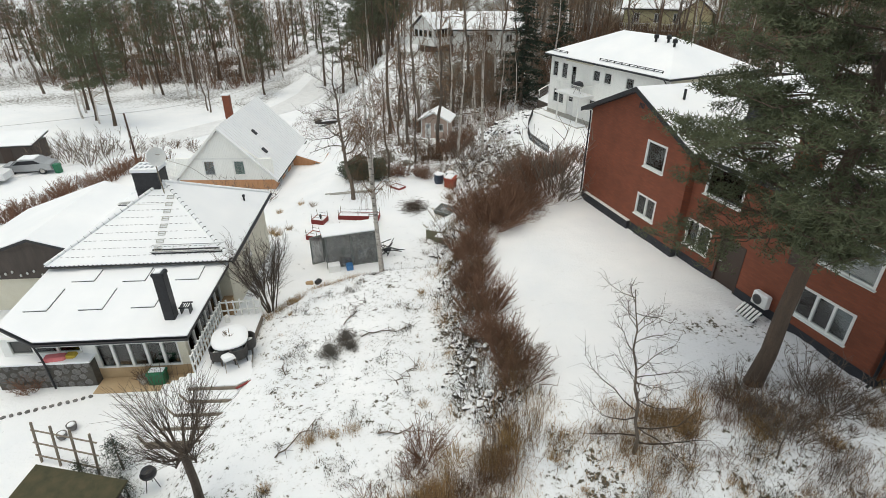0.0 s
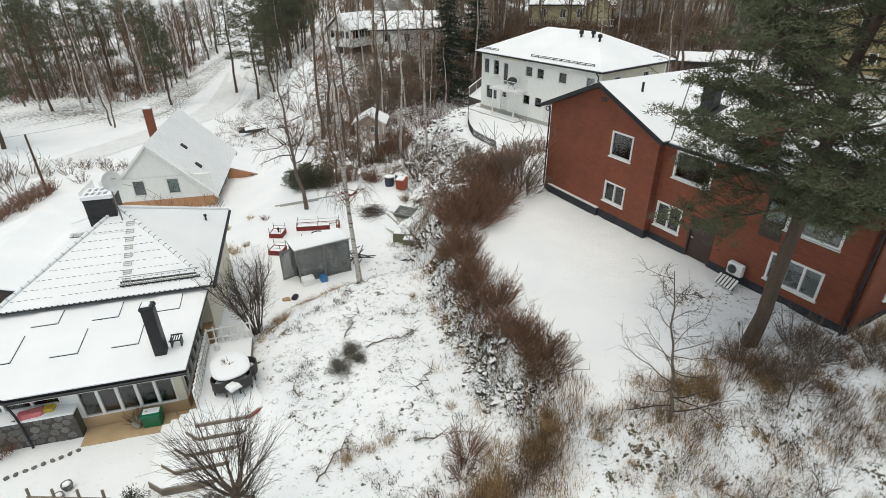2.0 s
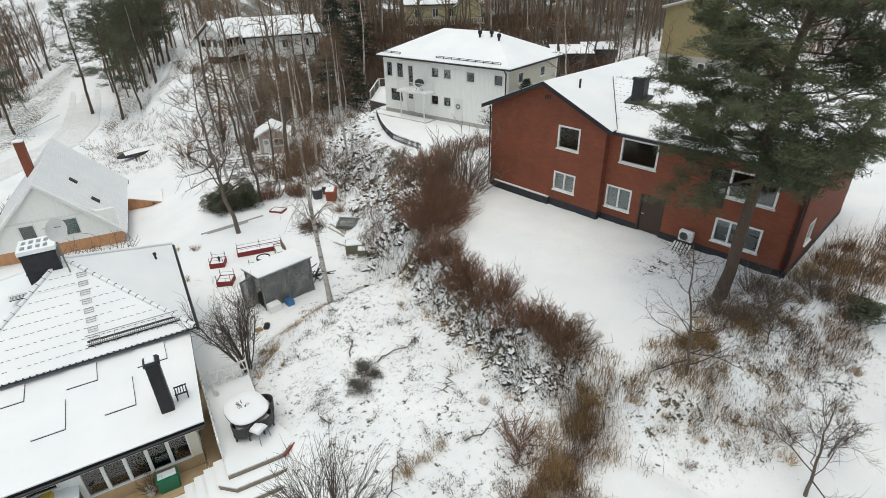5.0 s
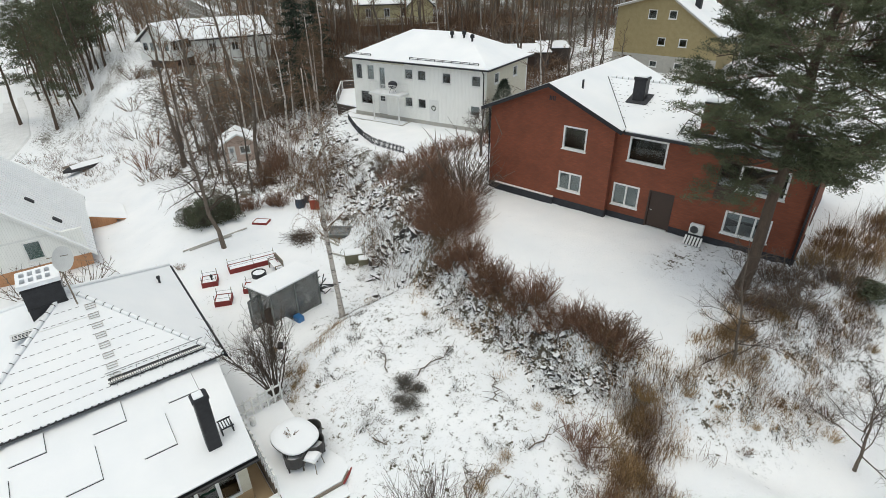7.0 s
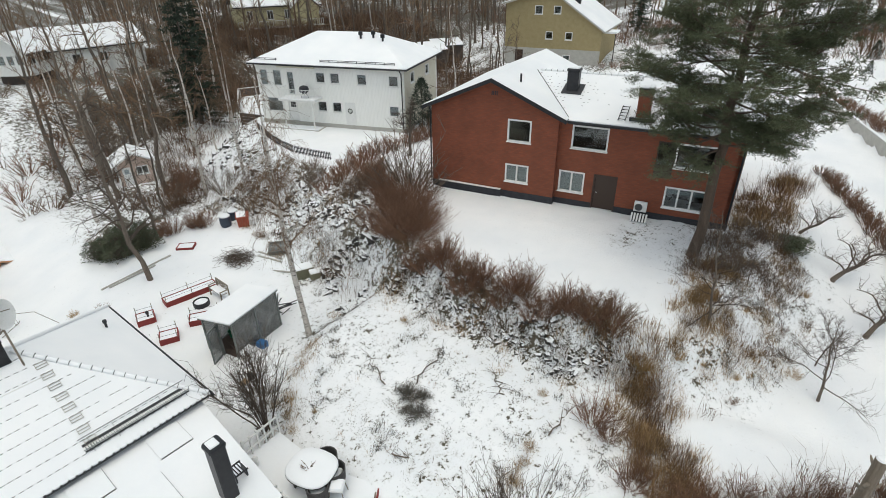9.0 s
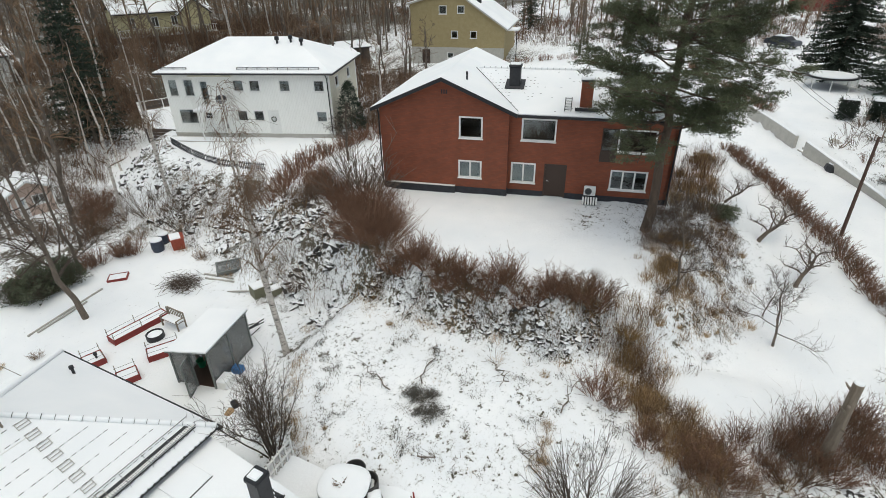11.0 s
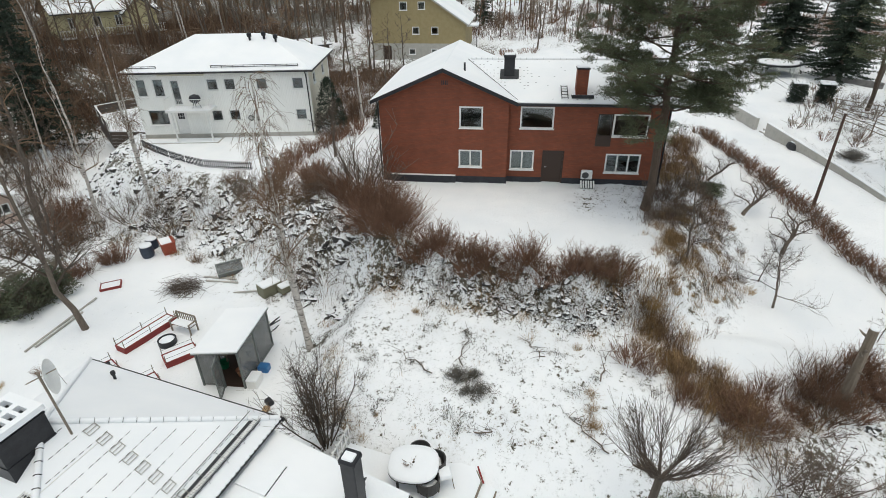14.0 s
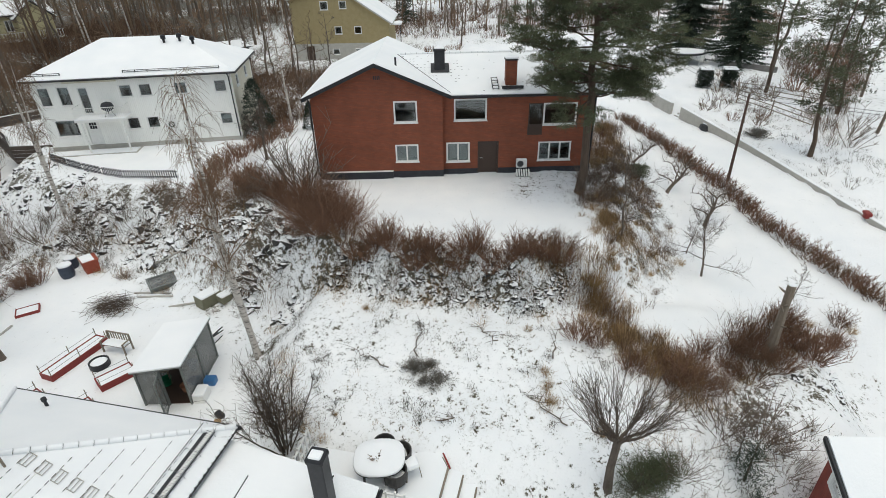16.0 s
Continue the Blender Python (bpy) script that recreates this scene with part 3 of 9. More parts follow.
def old_pine(seed, H, r, base=0.32, boughs=64, reach=6.0, lean=(0, 0)):
    """A veteran pine: crooked boughs that carry flat pads of needles at their ends, with gaps between."""
    rng = np.random.default_rng(seed)
    trunk, wood, crown = Geo(), Geo(), Geo()
    n = 12
    pts, x, y = [], 0.0, 0.0
    for i in range(n + 1):
        k = i / n
        pts.append(Vector((x + lean[0] * k * H, y + lean[1] * k * H, H * k - (0.3 if i == 0 else 0))))
        x, y = x + rng.normal(0, 0.006 * H), y + rng.normal(0, 0.006 * H)
    trunk.tube(pts, [r * (1.2 if i == 0 else 1.0) * (1 - 0.86 * i / n) ** 0.75 for i in range(n + 1)], 12)
    az = 0.0
    for i in range(boughs):
        f = base + (0.97 - base) * (i + rng.random()) / boughs
        j = min(int(f * n), n - 1)
        p = pts[j].lerp(pts[j + 1], f * n - j)
        top = (f - base) / (1 - base)
        L = reach * (0.72 + 0.5 * math.sin(math.pi * min(1.0, 0.12 + 0.75 * top))) * (1 - 0.55 * max(0.0, top - 0.55) / 0.45) * (0.62 + 0.42 * rng.random()) * 0.86
        az += 2.4 + rng.normal(0, 0.5)
        el = -0.16 + 0.85 * top ** 1.3 + rng.normal(0, 0.1)
        seg = 7
        lp = shoot(wood, rng, p, unit(az, el), L, max(0.03, r * (1 - f) * 0.36), 0.016, 5, seg, 0.15, 0.035)
        side = 1
        for c in range(13):
            q = 0.24 + 0.74 * (c + rng.random()) / 13
            k = min(int(q * seg), seg - 1)
            a = lp[k].lerp(lp[k + 1], q * seg - k)
            along_ = (lp[k + 1] - lp[k]).normalized()
            out = along_.cross(Vector((0, 0, 1))).normalized() * side
            side = -side
            d = along_ * 0.75 + out * (0.85 + 0.3 * rng.random()) + Vector((0, 0, rng.normal(0.12, 0.16)))
            bl = L * (0.14 + 0.24 * (1 - q)) * (0.7 + 0.6 * rng.random()) + 0.25
            sp = shoot(wood, rng, a, d, bl, 0.022, 0.008, 3, 4, 0.2, 0.05)
            for w in range(6):
                b = sp[min(4, 1 + w % 4)].lerp(sp[4], rng.random())
                e = b + Vector((rng.normal(0, 0.2), rng.normal(0, 0.2), rng.normal(0.05, 0.09)))
                wood.tube([b, e], [0.008, 0.005], 3, False)
                clump(crown, rng, e, 0.12, 38, 0.9, 0.015, 0.15)
    return trunk, wood, crown


def spruce_tree(seed, H, r, layers=22, spread=0.22, width=0.02, needles=16, arms=9):
    rng = np.random.default_rng(seed)
    trunk, crown = Geo(), Geo()
    trunk.tube([(0, 0, -0.3), (0, 0, H * 0.5), (0, 0, H)], [r * 1.2, r * 0.6, 0.02], 8)
    for i in range(layers):
        k = (i + 0.3) / layers
        z0 = H * (0.06 + 0.93 * k)
        R = spread * H * (1 - k) ** 0.85 + 0.12
        for b in range(arms):
            az = rng.random() * 6.283
            L = R * (0.75 + 0.4 * rng.random())
            zb = z0 + rng.normal(0, 0.45 * H / layers)
            steps = max(3, int(L / 0.22))
            for s in range(steps):
                q = (s + 0.6) / steps
                c = Vector((math.cos(az) * L * q, math.sin(az) * L * q, zb - 0.28 * L * q + 0.12 * L * q * q))
                clump(crown, rng, c, 0.09 + 0.05 * q, needles, 0.7, width, 0.2)
    return trunk, crown


PLANTED = {}


def plant(key, m, build, parts, label, category, group=""):
    """The first of a key is built; the rest are copies that share its meshes."""
    if key in PLANTED:
        return tagged(copy_thing(PLANTED[key], m), label, category, group)
    name, made = key[0], build()
    made = made if isinstance(made, tuple) else (made,)
    if len(made) == 1:
        ob = single(name, made[0], parts[0][1], label, category, group, m=m)
    else:
        ob = thing(name, m, label, category, group)
        for (pn, pm), g in zip(parts, made):
            part(pn, g, pm, ob)
    PLANTED[key] = ob
    return ob


def stand(x, y, turn=0.0, s=1.0, dz=-0.03, z=None, sz=None):
    return Matrix.Translation((x, y, (at(x, y) if z is None else z) + dz)) @ Matrix.Rotation(turn, 4, "Z") @ Matrix.Diagonal((s, s, sz or s, 1))


# ---- houses: shared pieces ----
def wall_geo(length, z0, z1, thick, holes, geo=None, m=None):
    """One joined wall along x from 0 to length with its outer face at y = 0, pierced by holes (x0, x1, z0, z1)."""
    geo = geo or Geo()
    xs = sorted({0, length, *[c for h in holes for c in h[:2] if 0 < c < length]})
    zs = sorted({z0, z1, *[c for h in holes for c in h[2:] if z0 < c < z1]})
    nx, nz, b = len(xs), len(zs), len(geo.v)
    for y in (0, thick):
        for z in zs:
            geo.v += [tuple(m @ Vector((x, y, z))) if m is not None else (x, y, z) for x in xs]
    v = lambda i, k, back: b + back * nx * nz + k * nx + i
    full = lambda i, k: 0 <= i < nx - 1 and 0 <= k < nz - 1 and not any(h[0] < (xs[i] + xs[i + 1]) / 2 < h[1] and h[2] < (zs[k] + zs[k + 1]) / 2 < h[3] for h in holes)
    for i in range(nx - 1):
        for k in range(nz - 1):
            if not full(i, k):
                continue
            geo.f += [(v(i, k, 0), v(i + 1, k, 0), v(i + 1, k + 1, 0), v(i, k + 1, 0)), (v(i, k + 1, 1), v(i + 1, k + 1, 1), v(i + 1, k, 1), v(i, k, 1))]
            for di, dk, p, q in ((-1, 0, (0, 1), (0, 0)), (1, 0, (1, 0), (1, 1)), (0, -1, (0, 0), (1, 0)), (0, 1, (1, 1), (0, 1))):
                if not full(i + di, k + dk):
                    geo.f.append((v(i + q[0], k + q[1], 0), v(i + p[0], k + p[1], 0), v(i + p[0], k + p[1], 1), v(i + q[0], k + q[1], 1)))
    return geo


def window(parent, m, w, h, panes=1, blind=0.0, frame_mat=None, fw=0.09, sill=True, name="window", label="", glass=None, depth=0.14, backed=False):
    """A window in its opening: outer face at y = 0, x from 0 to w, z from 0 to h."""
    frame_mat = frame_mat or M_WHITE
    g = Geo()
    y0, y1 = -0.02, depth
    g.box(0, fw, y0, y1, 0, h).box(w - fw, w, y0, y1, 0, h).box(fw, w - fw, y0, y1, 0, fw).box(fw, w - fw, y0, y1, h - fw, h)
    step = (w - fw) / panes
    for i in range(1, panes):
        g.box(i * step, i * step + fw, y0 + 0.01, y1, fw, h - fw)
    win = part(name, Geo(), None, parent, label, m=m)
    part("window_frame", g, frame_mat, win)
    for i in range(panes):
        p = part("pane", Geo().box(i * step + fw, (i + 1) * step, *((-0.008, 0.0) if backed else (0.05, 0.062)), fw, h - fw), glass or M_GLASS, win)
        p.visible_shadow = False
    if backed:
        # dark panel against the pane: an unlit room's shade put into its colour
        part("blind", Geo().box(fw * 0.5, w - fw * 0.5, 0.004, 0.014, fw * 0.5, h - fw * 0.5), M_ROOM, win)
    if sill:
        part("window_sill", Geo().solid([(-0.04, -0.09, -0.04), (w + 0.04, -0.09, -0.04), (w + 0.04, 0.02, -0.01), (-0.04, 0.02, -0.01)], (0, 0, 0.03)), M_WHITE, win)
    if blind:
        part("blind", Geo().box(fw * 0.6, w - fw * 0.6, depth + 0.03, depth + 0.05, h - fw - blind * (h - 2 * fw), h - fw * 0.5), M_CURTAIN, win)
    return win


def roof_plate(poly, thick, geo=None):
    """A sloped roof slab below the given outline of its upper face."""
    return (geo or Geo()).solid([Vector(p) - Vector((0, 0, thick)) for p in poly], (0, 0, thick))


# ---- red brick house ----
red = thing("red_house", framed((7.95, 28.80, 0.0), (0.312, -0.95)), "two-storey red-brown brick house with snowy gabled roof and white windows", "house")
RL, RD = 17.0, 10.0
gable_holes = [(4.84, 6.24, 3.47, 4.77), (4.80, 6.22, 1.02, 2.13)]
main_off = 0.4
main_holes = [(7.94, 9.40, 0.80, 2.06), (9.92, 11.18, 0.0, 2.06), (8.44, 10.42, 3.40, 4.72), (13.67, 15.72, 0.76, 1.97), (12.95, 15.88, 3.02, 4.36)]
g = wall_geo(7.75, 0.42, 5.12, 0.3, gable_holes)
part("wall_front_gable", g, M_BRICK, red)
part("gable_top", Geo().solid([(0, 0, 5.12), (7.75, 0, 5.12), (7.75, 0, 5.20), (3.92, 0, 6.83), (0, 0, 5.20)], (0, 0.3, 0)), M_BRICK, red)
sh = Matrix.Translation((7.75, main_off, 0))
part("wall_front", wall_geo(RL - 7.75, 0.3, 4.95, 0.3, [(a - 7.75, b - 7.75, c, d) for a, b, c, d in main_holes], None, sh), M_BRICK, red)
part("wall_return", Geo().box(7.45, 7.75, 0.3, 0.7, 0.3, 5.0), M_BRICK, red)
part("wall_north", Geo().box(0, 0.3, 0.3, RD, 0.3, 5.1), M_BRICK, red)
side = Matrix.Translation((RL, main_off, 0)) @ pose(0, 0, 0, 0, 0, 90)
g = wall_geo(RD - main_off, 0.3, 4.95, 0.3, [(2.0, 3.0, 0.9, 2.0)], None, side)
part("wall_south", g, M_BRICK, red)
part("gable_top", Geo().solid([(RL - 0.3, 0.4, 4.95), (RL - 0.3, RD, 4.95), (RL - 0.3, 5.0, 6.42)], (0.3, 0, 0)), M_BRICK, red)
g = Geo().box(0, RL, RD - 0.3, RD, 0.3, 4.95)
g.solid([(0, RD - 0.3, 4.95), (7.75, RD - 0.3, 4.95), (3.92, RD - 0.3, 6.8)], (0, 0.3, 0))
part("wall_back", g, M_BRICK, red)
g = Geo().box(-0.02, 7.77, -0.02, 0.28, -0.6, 0.42).box(7.73, 9.90, 0.38, 0.7, -0.6, 0.34).box(11.2, RL + 0.02, 0.38, 0.7, -0.6, 0.34)
g.box(-0.02, 0.28, 0.28, RD + 0.02, -0.6, 0.42).box(RL - 0.3, RL + 0.02, 0.4, RD + 0.02, -0.8, 0.32)
part("plinth", g, M_PLINTH, red)
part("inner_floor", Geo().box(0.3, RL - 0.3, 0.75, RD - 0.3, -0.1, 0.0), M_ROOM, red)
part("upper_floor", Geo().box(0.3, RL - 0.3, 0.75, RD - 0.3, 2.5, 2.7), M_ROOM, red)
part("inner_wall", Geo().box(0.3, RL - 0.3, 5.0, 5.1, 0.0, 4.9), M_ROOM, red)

# roof: a gabled wing along y and a main ridge along x
def gz_(s):
    return 7.02 - 0.43 * abs(s - 3.92)


def mz_(d):
    return 6.58 - 0.30 * abs(d - 5.0)


s_join = 3.92 + (7.02 - 6.58) / 0.43
roofs = {
    "gable_north": [(-0.42, -0.45, gz_(-0.42)), (3.92, -0.45, 7.02), (3.92, RD + 0.4, 7.02), (-0.42, RD + 0.4, gz_(-0.42))],
    "gable_south": [(3.92, -0.45, 7.02), (8.25, -0.45, gz_(8.25)), (8.25, 0.05, gz_(8.25)), (s_join, 5.0, 6.58), (8.25, RD + 0.4, gz_(8.25)), (3.92, RD + 0.4, 7.02)],
    "main_front": [(8.25, -0.05, mz_(-0.05)), (RL + 0.4, -0.05, mz_(-0.05)), (RL + 0.4, 5.0, 6.58), (s_join, 5.0, 6.58)],
    "main_back": [(s_join, 5.0, 6.58), (RL + 0.4, 5.0, 6.58), (RL + 0.4, RD + 0.4, mz_(RD + 0.4)), (8.25, RD + 0.4, mz_(RD + 0.4))],
}
for poly in roofs.values():
    r = part("roof", roof_plate([Vector(p) - Vector((0, 0, 0.05)) for p in poly], 0.16), M_TILE, red)
    part("snow_cover", roof_plate(poly, 0.046), M_SNOW, r)
# dark barge boards on the gable, fascia and gutter along the eave
g = Geo()
for a, b in ((-0.42, 3.92), (8.25, 3.92)):
    g.solid([(a, -0.49, gz_(a) - 0.02), (b, -0.49, 7.0), (b, -0.49, 6.78), (a, -0.49, gz_(a) - 0.24)], (0, 0.045, 0))
part("barge_board", g, M_DARKMETAL, red)
part("gutter", Geo().tube([(8.3, -0.1, 4.96), (RL + 0.4, -0.1, 4.96)], 0.065, 8), M_DARKMETAL, red)
part("downpipe", Geo().tube([(RL - 0.08, -0.1, 4.95), (RL - 0.08, 0.32, 4.6), (RL - 0.08, 0.32, 0.2), (RL - 0.08, 0.15, 0.05)], 0.05, 8), M_DARKMETAL, red)
part("downpipe", Geo().tube([(-0.12, -0.05, 5.0), (-0.06, -0.05, 4.7), (-0.06, -0.06, 0.3)], 0.045, 8), M_DARKMETAL, red)
for (a, b, c, d), n, bl in zip(gable_holes, (1, 2), (0.0, 1.0)):
    window(red, Matrix.Translation((a, 0.0, c)), b - a, d - c, n, bl)
for (a, b, c, d), n, bl in zip([main_holes[0], main_holes[2], main_holes[3]], (2, 1, 3), (1.0, 0.0, 0.35)):
    window(red, Matrix.Translation((a, main_off, c)), b - a, d - c, n, bl)
# corner bay with a recessed balcony side light
a, b, c, d = main_holes[4]
window(red, Matrix.Translation((a + 0.9, main_off, c)), b - a - 0.9, d - c, 1, 0.0)
window(red, Matrix.Translation((a, main_off, c)), 0.88, d - c, 1, 0.0, M_DOOR, 0.06, False, "side_light")
part("wood_panel", Geo().box(12.93, 13.83, main_off - 0.02, main_off + 0.02, 2.42, 3.02), M_DOOR, red, "dark wooden panel below the side light")
window(red, side @ Matrix.Translation((2.0, 0, 0.9)), 1.0, 1.1, 1, 0.0)
door = part("door", Geo().box(9.98, 11.12, main_off + 0.06, main_off + 0.12, 0.04, 2.0), M_DOOR, red, "dark brown wooden garden door")
part("door_frame", Geo().box(9.90, 9.98, main_off - 0.02, main_off + 0.14, 0, 2.08).box(11.12, 11.20, main_off - 0.02, main_off + 0.14, 0, 2.08).box(9.98, 11.12, main_off - 0.02, main_off + 0.14, 2.0, 2.08), M_DOOR, door)
part("door_handle", Geo().tube([(10.08, main_off + 0.06, 1.02), (10.08, main_off, 1.02), (10.2, main_off, 1.02)], 0.014, 6), M_WHITE, door)

# chimneys, vent pipe, roof ladder, grille, ledge
ch = part("vent_chimney", Geo().bevelbox(7.33, 7.98, 2.75, 3.35, 5.7, 7.05, 0.04), M_DARKMETAL, red, "black sheet-metal chimney")
part("cap", Geo().bevelbox(7.28, 8.03, 2.70, 3.40, 7.05, 7.2, 0.06), M_DARKMETAL, ch)
part("snow_cap", Geo().bevelbox(7.34, 7.97, 2.76, 3.34, 7.2, 7.26, 0.05), M_SNOW, ch)
part("flashing", Geo().solid([(7.1, 2.5, 5.86), (8.25, 2.5, 5.86), (8.25, 3.6, 6.19), (7.1, 3.6, 6.19)], (0, 0, 0.03)), M_TILE, ch)
ch = part("brick_chimney", Geo().box(11.55, 12.2, 0.85, 1.5, 5.2, 6.75), M_BRICK, red, "red brick chimney")
part("cap", Geo().bevelbox(11.5, 12.25, 0.8, 1.55, 6.75, 6.84, 0.03), M_DARKMETAL, ch)
part("snow_cap", Geo().bevelbox(11.52, 12.23, 0.82, 1.53, 6.84, 6.9, 0.05), M_SNOW, ch)
g = Geo().box(11.3, 12.55, 0.35, 0.42, 5.24, 5.42)
for i in range(11):
    g.box(11.3 + i * 0.12, 11.34 + i * 0.12, 0.35, 0.8, 5.28 + 0.02, 5.33 + 0.02)
part("flashing", g, M_DARKMETAL, ch)
part("vent_pipe", Geo().tube([(5.03, 1.38, 6.4), (5.03, 1.38, 7.0)], 0.06, 8), M_DARKMETAL, red)
g = Geo()
for x in (10.75, 11.1):
    g.tube([(x, 0.3, 5.25), (x, 1.7, 5.66)], 0.025, 5)
for i in range(5):
    y = 0.4 + i * 0.3
    g.tube([(10.75, y, 5.26 + 0.3 * (y - 0.3)), (11.1, y, 5.26 + 0.3 * (y - 0.3))], 0.02, 5)
part("roof_ladder", g, M_DARKMETAL, red)
for i in range(4):
    part("vent_slot", Geo().box(3.80 + i * 0.1, 3.86 + i * 0.1, -0.012, 0.02, 6.0, 6.24), M_PLINTH, red)
ledge = part("wall_ledge", Geo().box(0.5, 4.6, -0.2, 0.0, 0.46, 0.49), M_WHITE, red, "narrow white ledge along the gable foot")
part("ledge_front", Geo().box(0.5, 4.6, -0.18, -0.15, 0.0, 0.46), M_PLINTH, ledge)
part("ledge_end", Geo().box(4.57, 4.6, -0.15, 0.0, 0.0, 0.46), M_PLINTH, ledge)
# valley and ridge: snow lumps over the ridge tiles
ridge_tile = Geo().lathe([(0.07, 0.0), (0.098, 0.012), (0.088, 0.05), (0.085, 0.32), (0.06, 0.35)], 8).mesh("ridge_tile", True)
ridge_tile.materials.append(M_SNOW)
ridge_tile.materials.append(M_TILE)
for p_ in ridge_tile.polygons:
    p_.material_index = 1 if p_.center.z < 0.008 else 0


def ridge_row(parent, a, b, step=0.36):
    """Ridge tiles laid end to end from a up to b."""
    a, b = Vector(a), Vector(b)
    d = (b - a).normalized()
    q = d.to_track_quat("Z", "Y").to_matrix().to_4x4()
    for i in range(int((b - a).length / step)):
        part("ridge_tile", ridge_tile, None, parent, m=Matrix.Translation(a + d * (i * step + 0.05) + Vector((0, 0, 0.015))) @ q)


ridge_row(red, (RL + 0.4, 5.0, 6.58), (s_join, 5.0, 6.58))
# tiles of the valley and round the chimney that peep out of the snow
tip = Geo().box(-0.05, 0.05, -0.009, 0.009, 0, 0.02).mesh("roof_tile")
tip.materials.append(M_TILE)
rt = np.random.default_rng(17)
for i in range(13):
    y = 0.35 + i * 0.36
    xv = 8.25 - (8.25 - s_join) * (y / 5.0)
    for k in range(30):
        x = xv + 0.15 + k * 0.23
        chance = max(0.85 * math.exp(-(x - xv) / 1.5) * min(1, y / 2.5), 0.6 * math.exp(-((x - 8.4) ** 2 + (y - 3.0) ** 2) / 1.6), 0.06)
        if rt.random() < chance and x < 12.5:
            part("roof_tile", tip, None, red, m=Matrix.Translation((x, y, mz_(y) - 0.012)) @ pose(0, 0, 0, 16.7))
valley = Geo().tube([(8.22, 0.1, gz_(8.25) + 0.0), (s_join, 4.95, 6.585)], 0.03, 4)
part("valley_gutter", valley, M_TILE, red)
# heat pump on its stand
hp = thing("heat_pump", framed(red.matrix_basis @ Vector((12.3, 0.0, 0.45)), (0.312, -0.95)) @ Matrix.Scale(0.76, 4), "white outdoor heat pump unit on a wall bracket", "heat pump")
part("casing", Geo().bevelbox(0, 0.88, 0.0, 0.32, 0, 0.66, 0.03), M_WHITE, hp)
g = Geo()
for i in range(7):
    g.lathe([(0.26 - i * 0.035, 0), (0.27 - i * 0.035, 0.012), (0.255 - i * 0.035, 0.02)], 20, Matrix.Translation((0.33, 0.0, 0.33)) @ pose(0, 0, 0, 90))
part("fan_grille", g, plain("grey_grille", (0.10, 0.105, 0.11), (0.17, 0.175, 0.18), 0.5, 8), hp)
part("snow_cover", Geo().bevelbox(0.02, 0.86, 0.02, 0.3, 0.662, 0.70, 0.03), M_SNOW, hp)
for x in (0.12, 0.70):
    part("bracket", Geo().box(x, x + 0.06, 0.02, 0.4, -0.06, 0.0), M_DARKMETAL, hp)
pal = thing("pallet", framed(red.matrix_basis @ Vector((12.25, -0.55, at(11.8, 16.9))), (0.312, -0.95)) @ pose(0, 0, 0.06, 42), "small white slatted pallet leaning under the heat pump", "pallet")
for i in range(6):
    part("slat", Geo().box(i * 0.15, i * 0.15 + 0.09, 0, 0.5, 0.05, 0.08), M_WHITE, pal)
for y in (0.04, 0.42):
    part("bearer", Geo().box(0, 0.85, y, y + 0.05, -0.05, 0.05), M_DARKMETAL, pal)
part("backing", Geo().box(0, 0.84, 0.02, 0.48, 0.02, 0.046), M_DARKMETAL, pal, "dark flat sheet behind the slats")


# ---- white two-storey house ----
white = thing("white_house", framed((10.31, 54.28, -0.85), (0.442, -0.897)), "white boarded two-storey house with a snowy hipped roof", "house")
WL, WD, WH = 14.7, 9.2, 5.45
wz = lambda z: z + 0.85
up_win = [(0.35, 1.2, 2.45, 3.9), (1.75, 2.65, 2.45, 3.9), (6.2, 7.15, 2.9, 3.85), (7.65, 8.6, 2.9, 3.85), (10.3, 11.25, 2.9, 3.85), (13.3, 14.25, 2.9, 3.85)]
low_win = [(0.75, 2.45, 0.05, 1.38), (6.1, 7.05, 0.34, 1.28), (7.6, 8.55, 0.34, 1.28), (13.25, 14.2, 0.3, 1.25)]
doors_w = [(3.2, 3.95, 1.72, 3.8), (2.95, 3.95, -0.75, 1.32)]
holes = [(a, b, wz(c), wz(d)) for a, b, c, d in up_win + low_win + doors_w]
part("wall_front", wall_geo(WL, 0.1, WH, 0.25, holes), M_WHITEBOARD, white)
part("wall_back", Geo().box(0, WL, WD - 0.25, WD, 0.1, WH), M_WHITEBOARD, white)
part("wall_north", Geo().box(0, 0.25, 0.25, WD - 0.25, 0.1, WH), M_WHITEBOARD, white)
sidew = Matrix.Translation((WL, 0.25, 0)) @ pose(0, 0, 0, 0, 0, 90)
part("wall_south", wall_geo(WD - 0.5, 0.1, WH, 0.25, [(1.5, 2.5, 3.75, 4.7), (5.5, 6.5, 3.75, 4.7)], None, sidew), M_CREAM, white)
for k in (1.5, 5.5):
    window(white, sidew @ Matrix.Translation((k, 0, 3.75)), 1.0, 0.95)
part("plinth", Geo().box(-0.03, WL + 0.03, -0.03, WD + 0.03, -0.6, 0.1), M_CONCRETE, white)
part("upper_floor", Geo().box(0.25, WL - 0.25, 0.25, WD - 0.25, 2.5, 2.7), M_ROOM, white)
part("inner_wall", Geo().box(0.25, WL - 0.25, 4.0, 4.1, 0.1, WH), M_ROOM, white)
for (a, b, c, d), bl in zip(up_win, (0.5, 0.4, 0.3, 0, 0.3, 0)):
    window(white, Matrix.Translation((a, 0, wz(c))), b - a, d - c, 1, bl, fw=0.07)
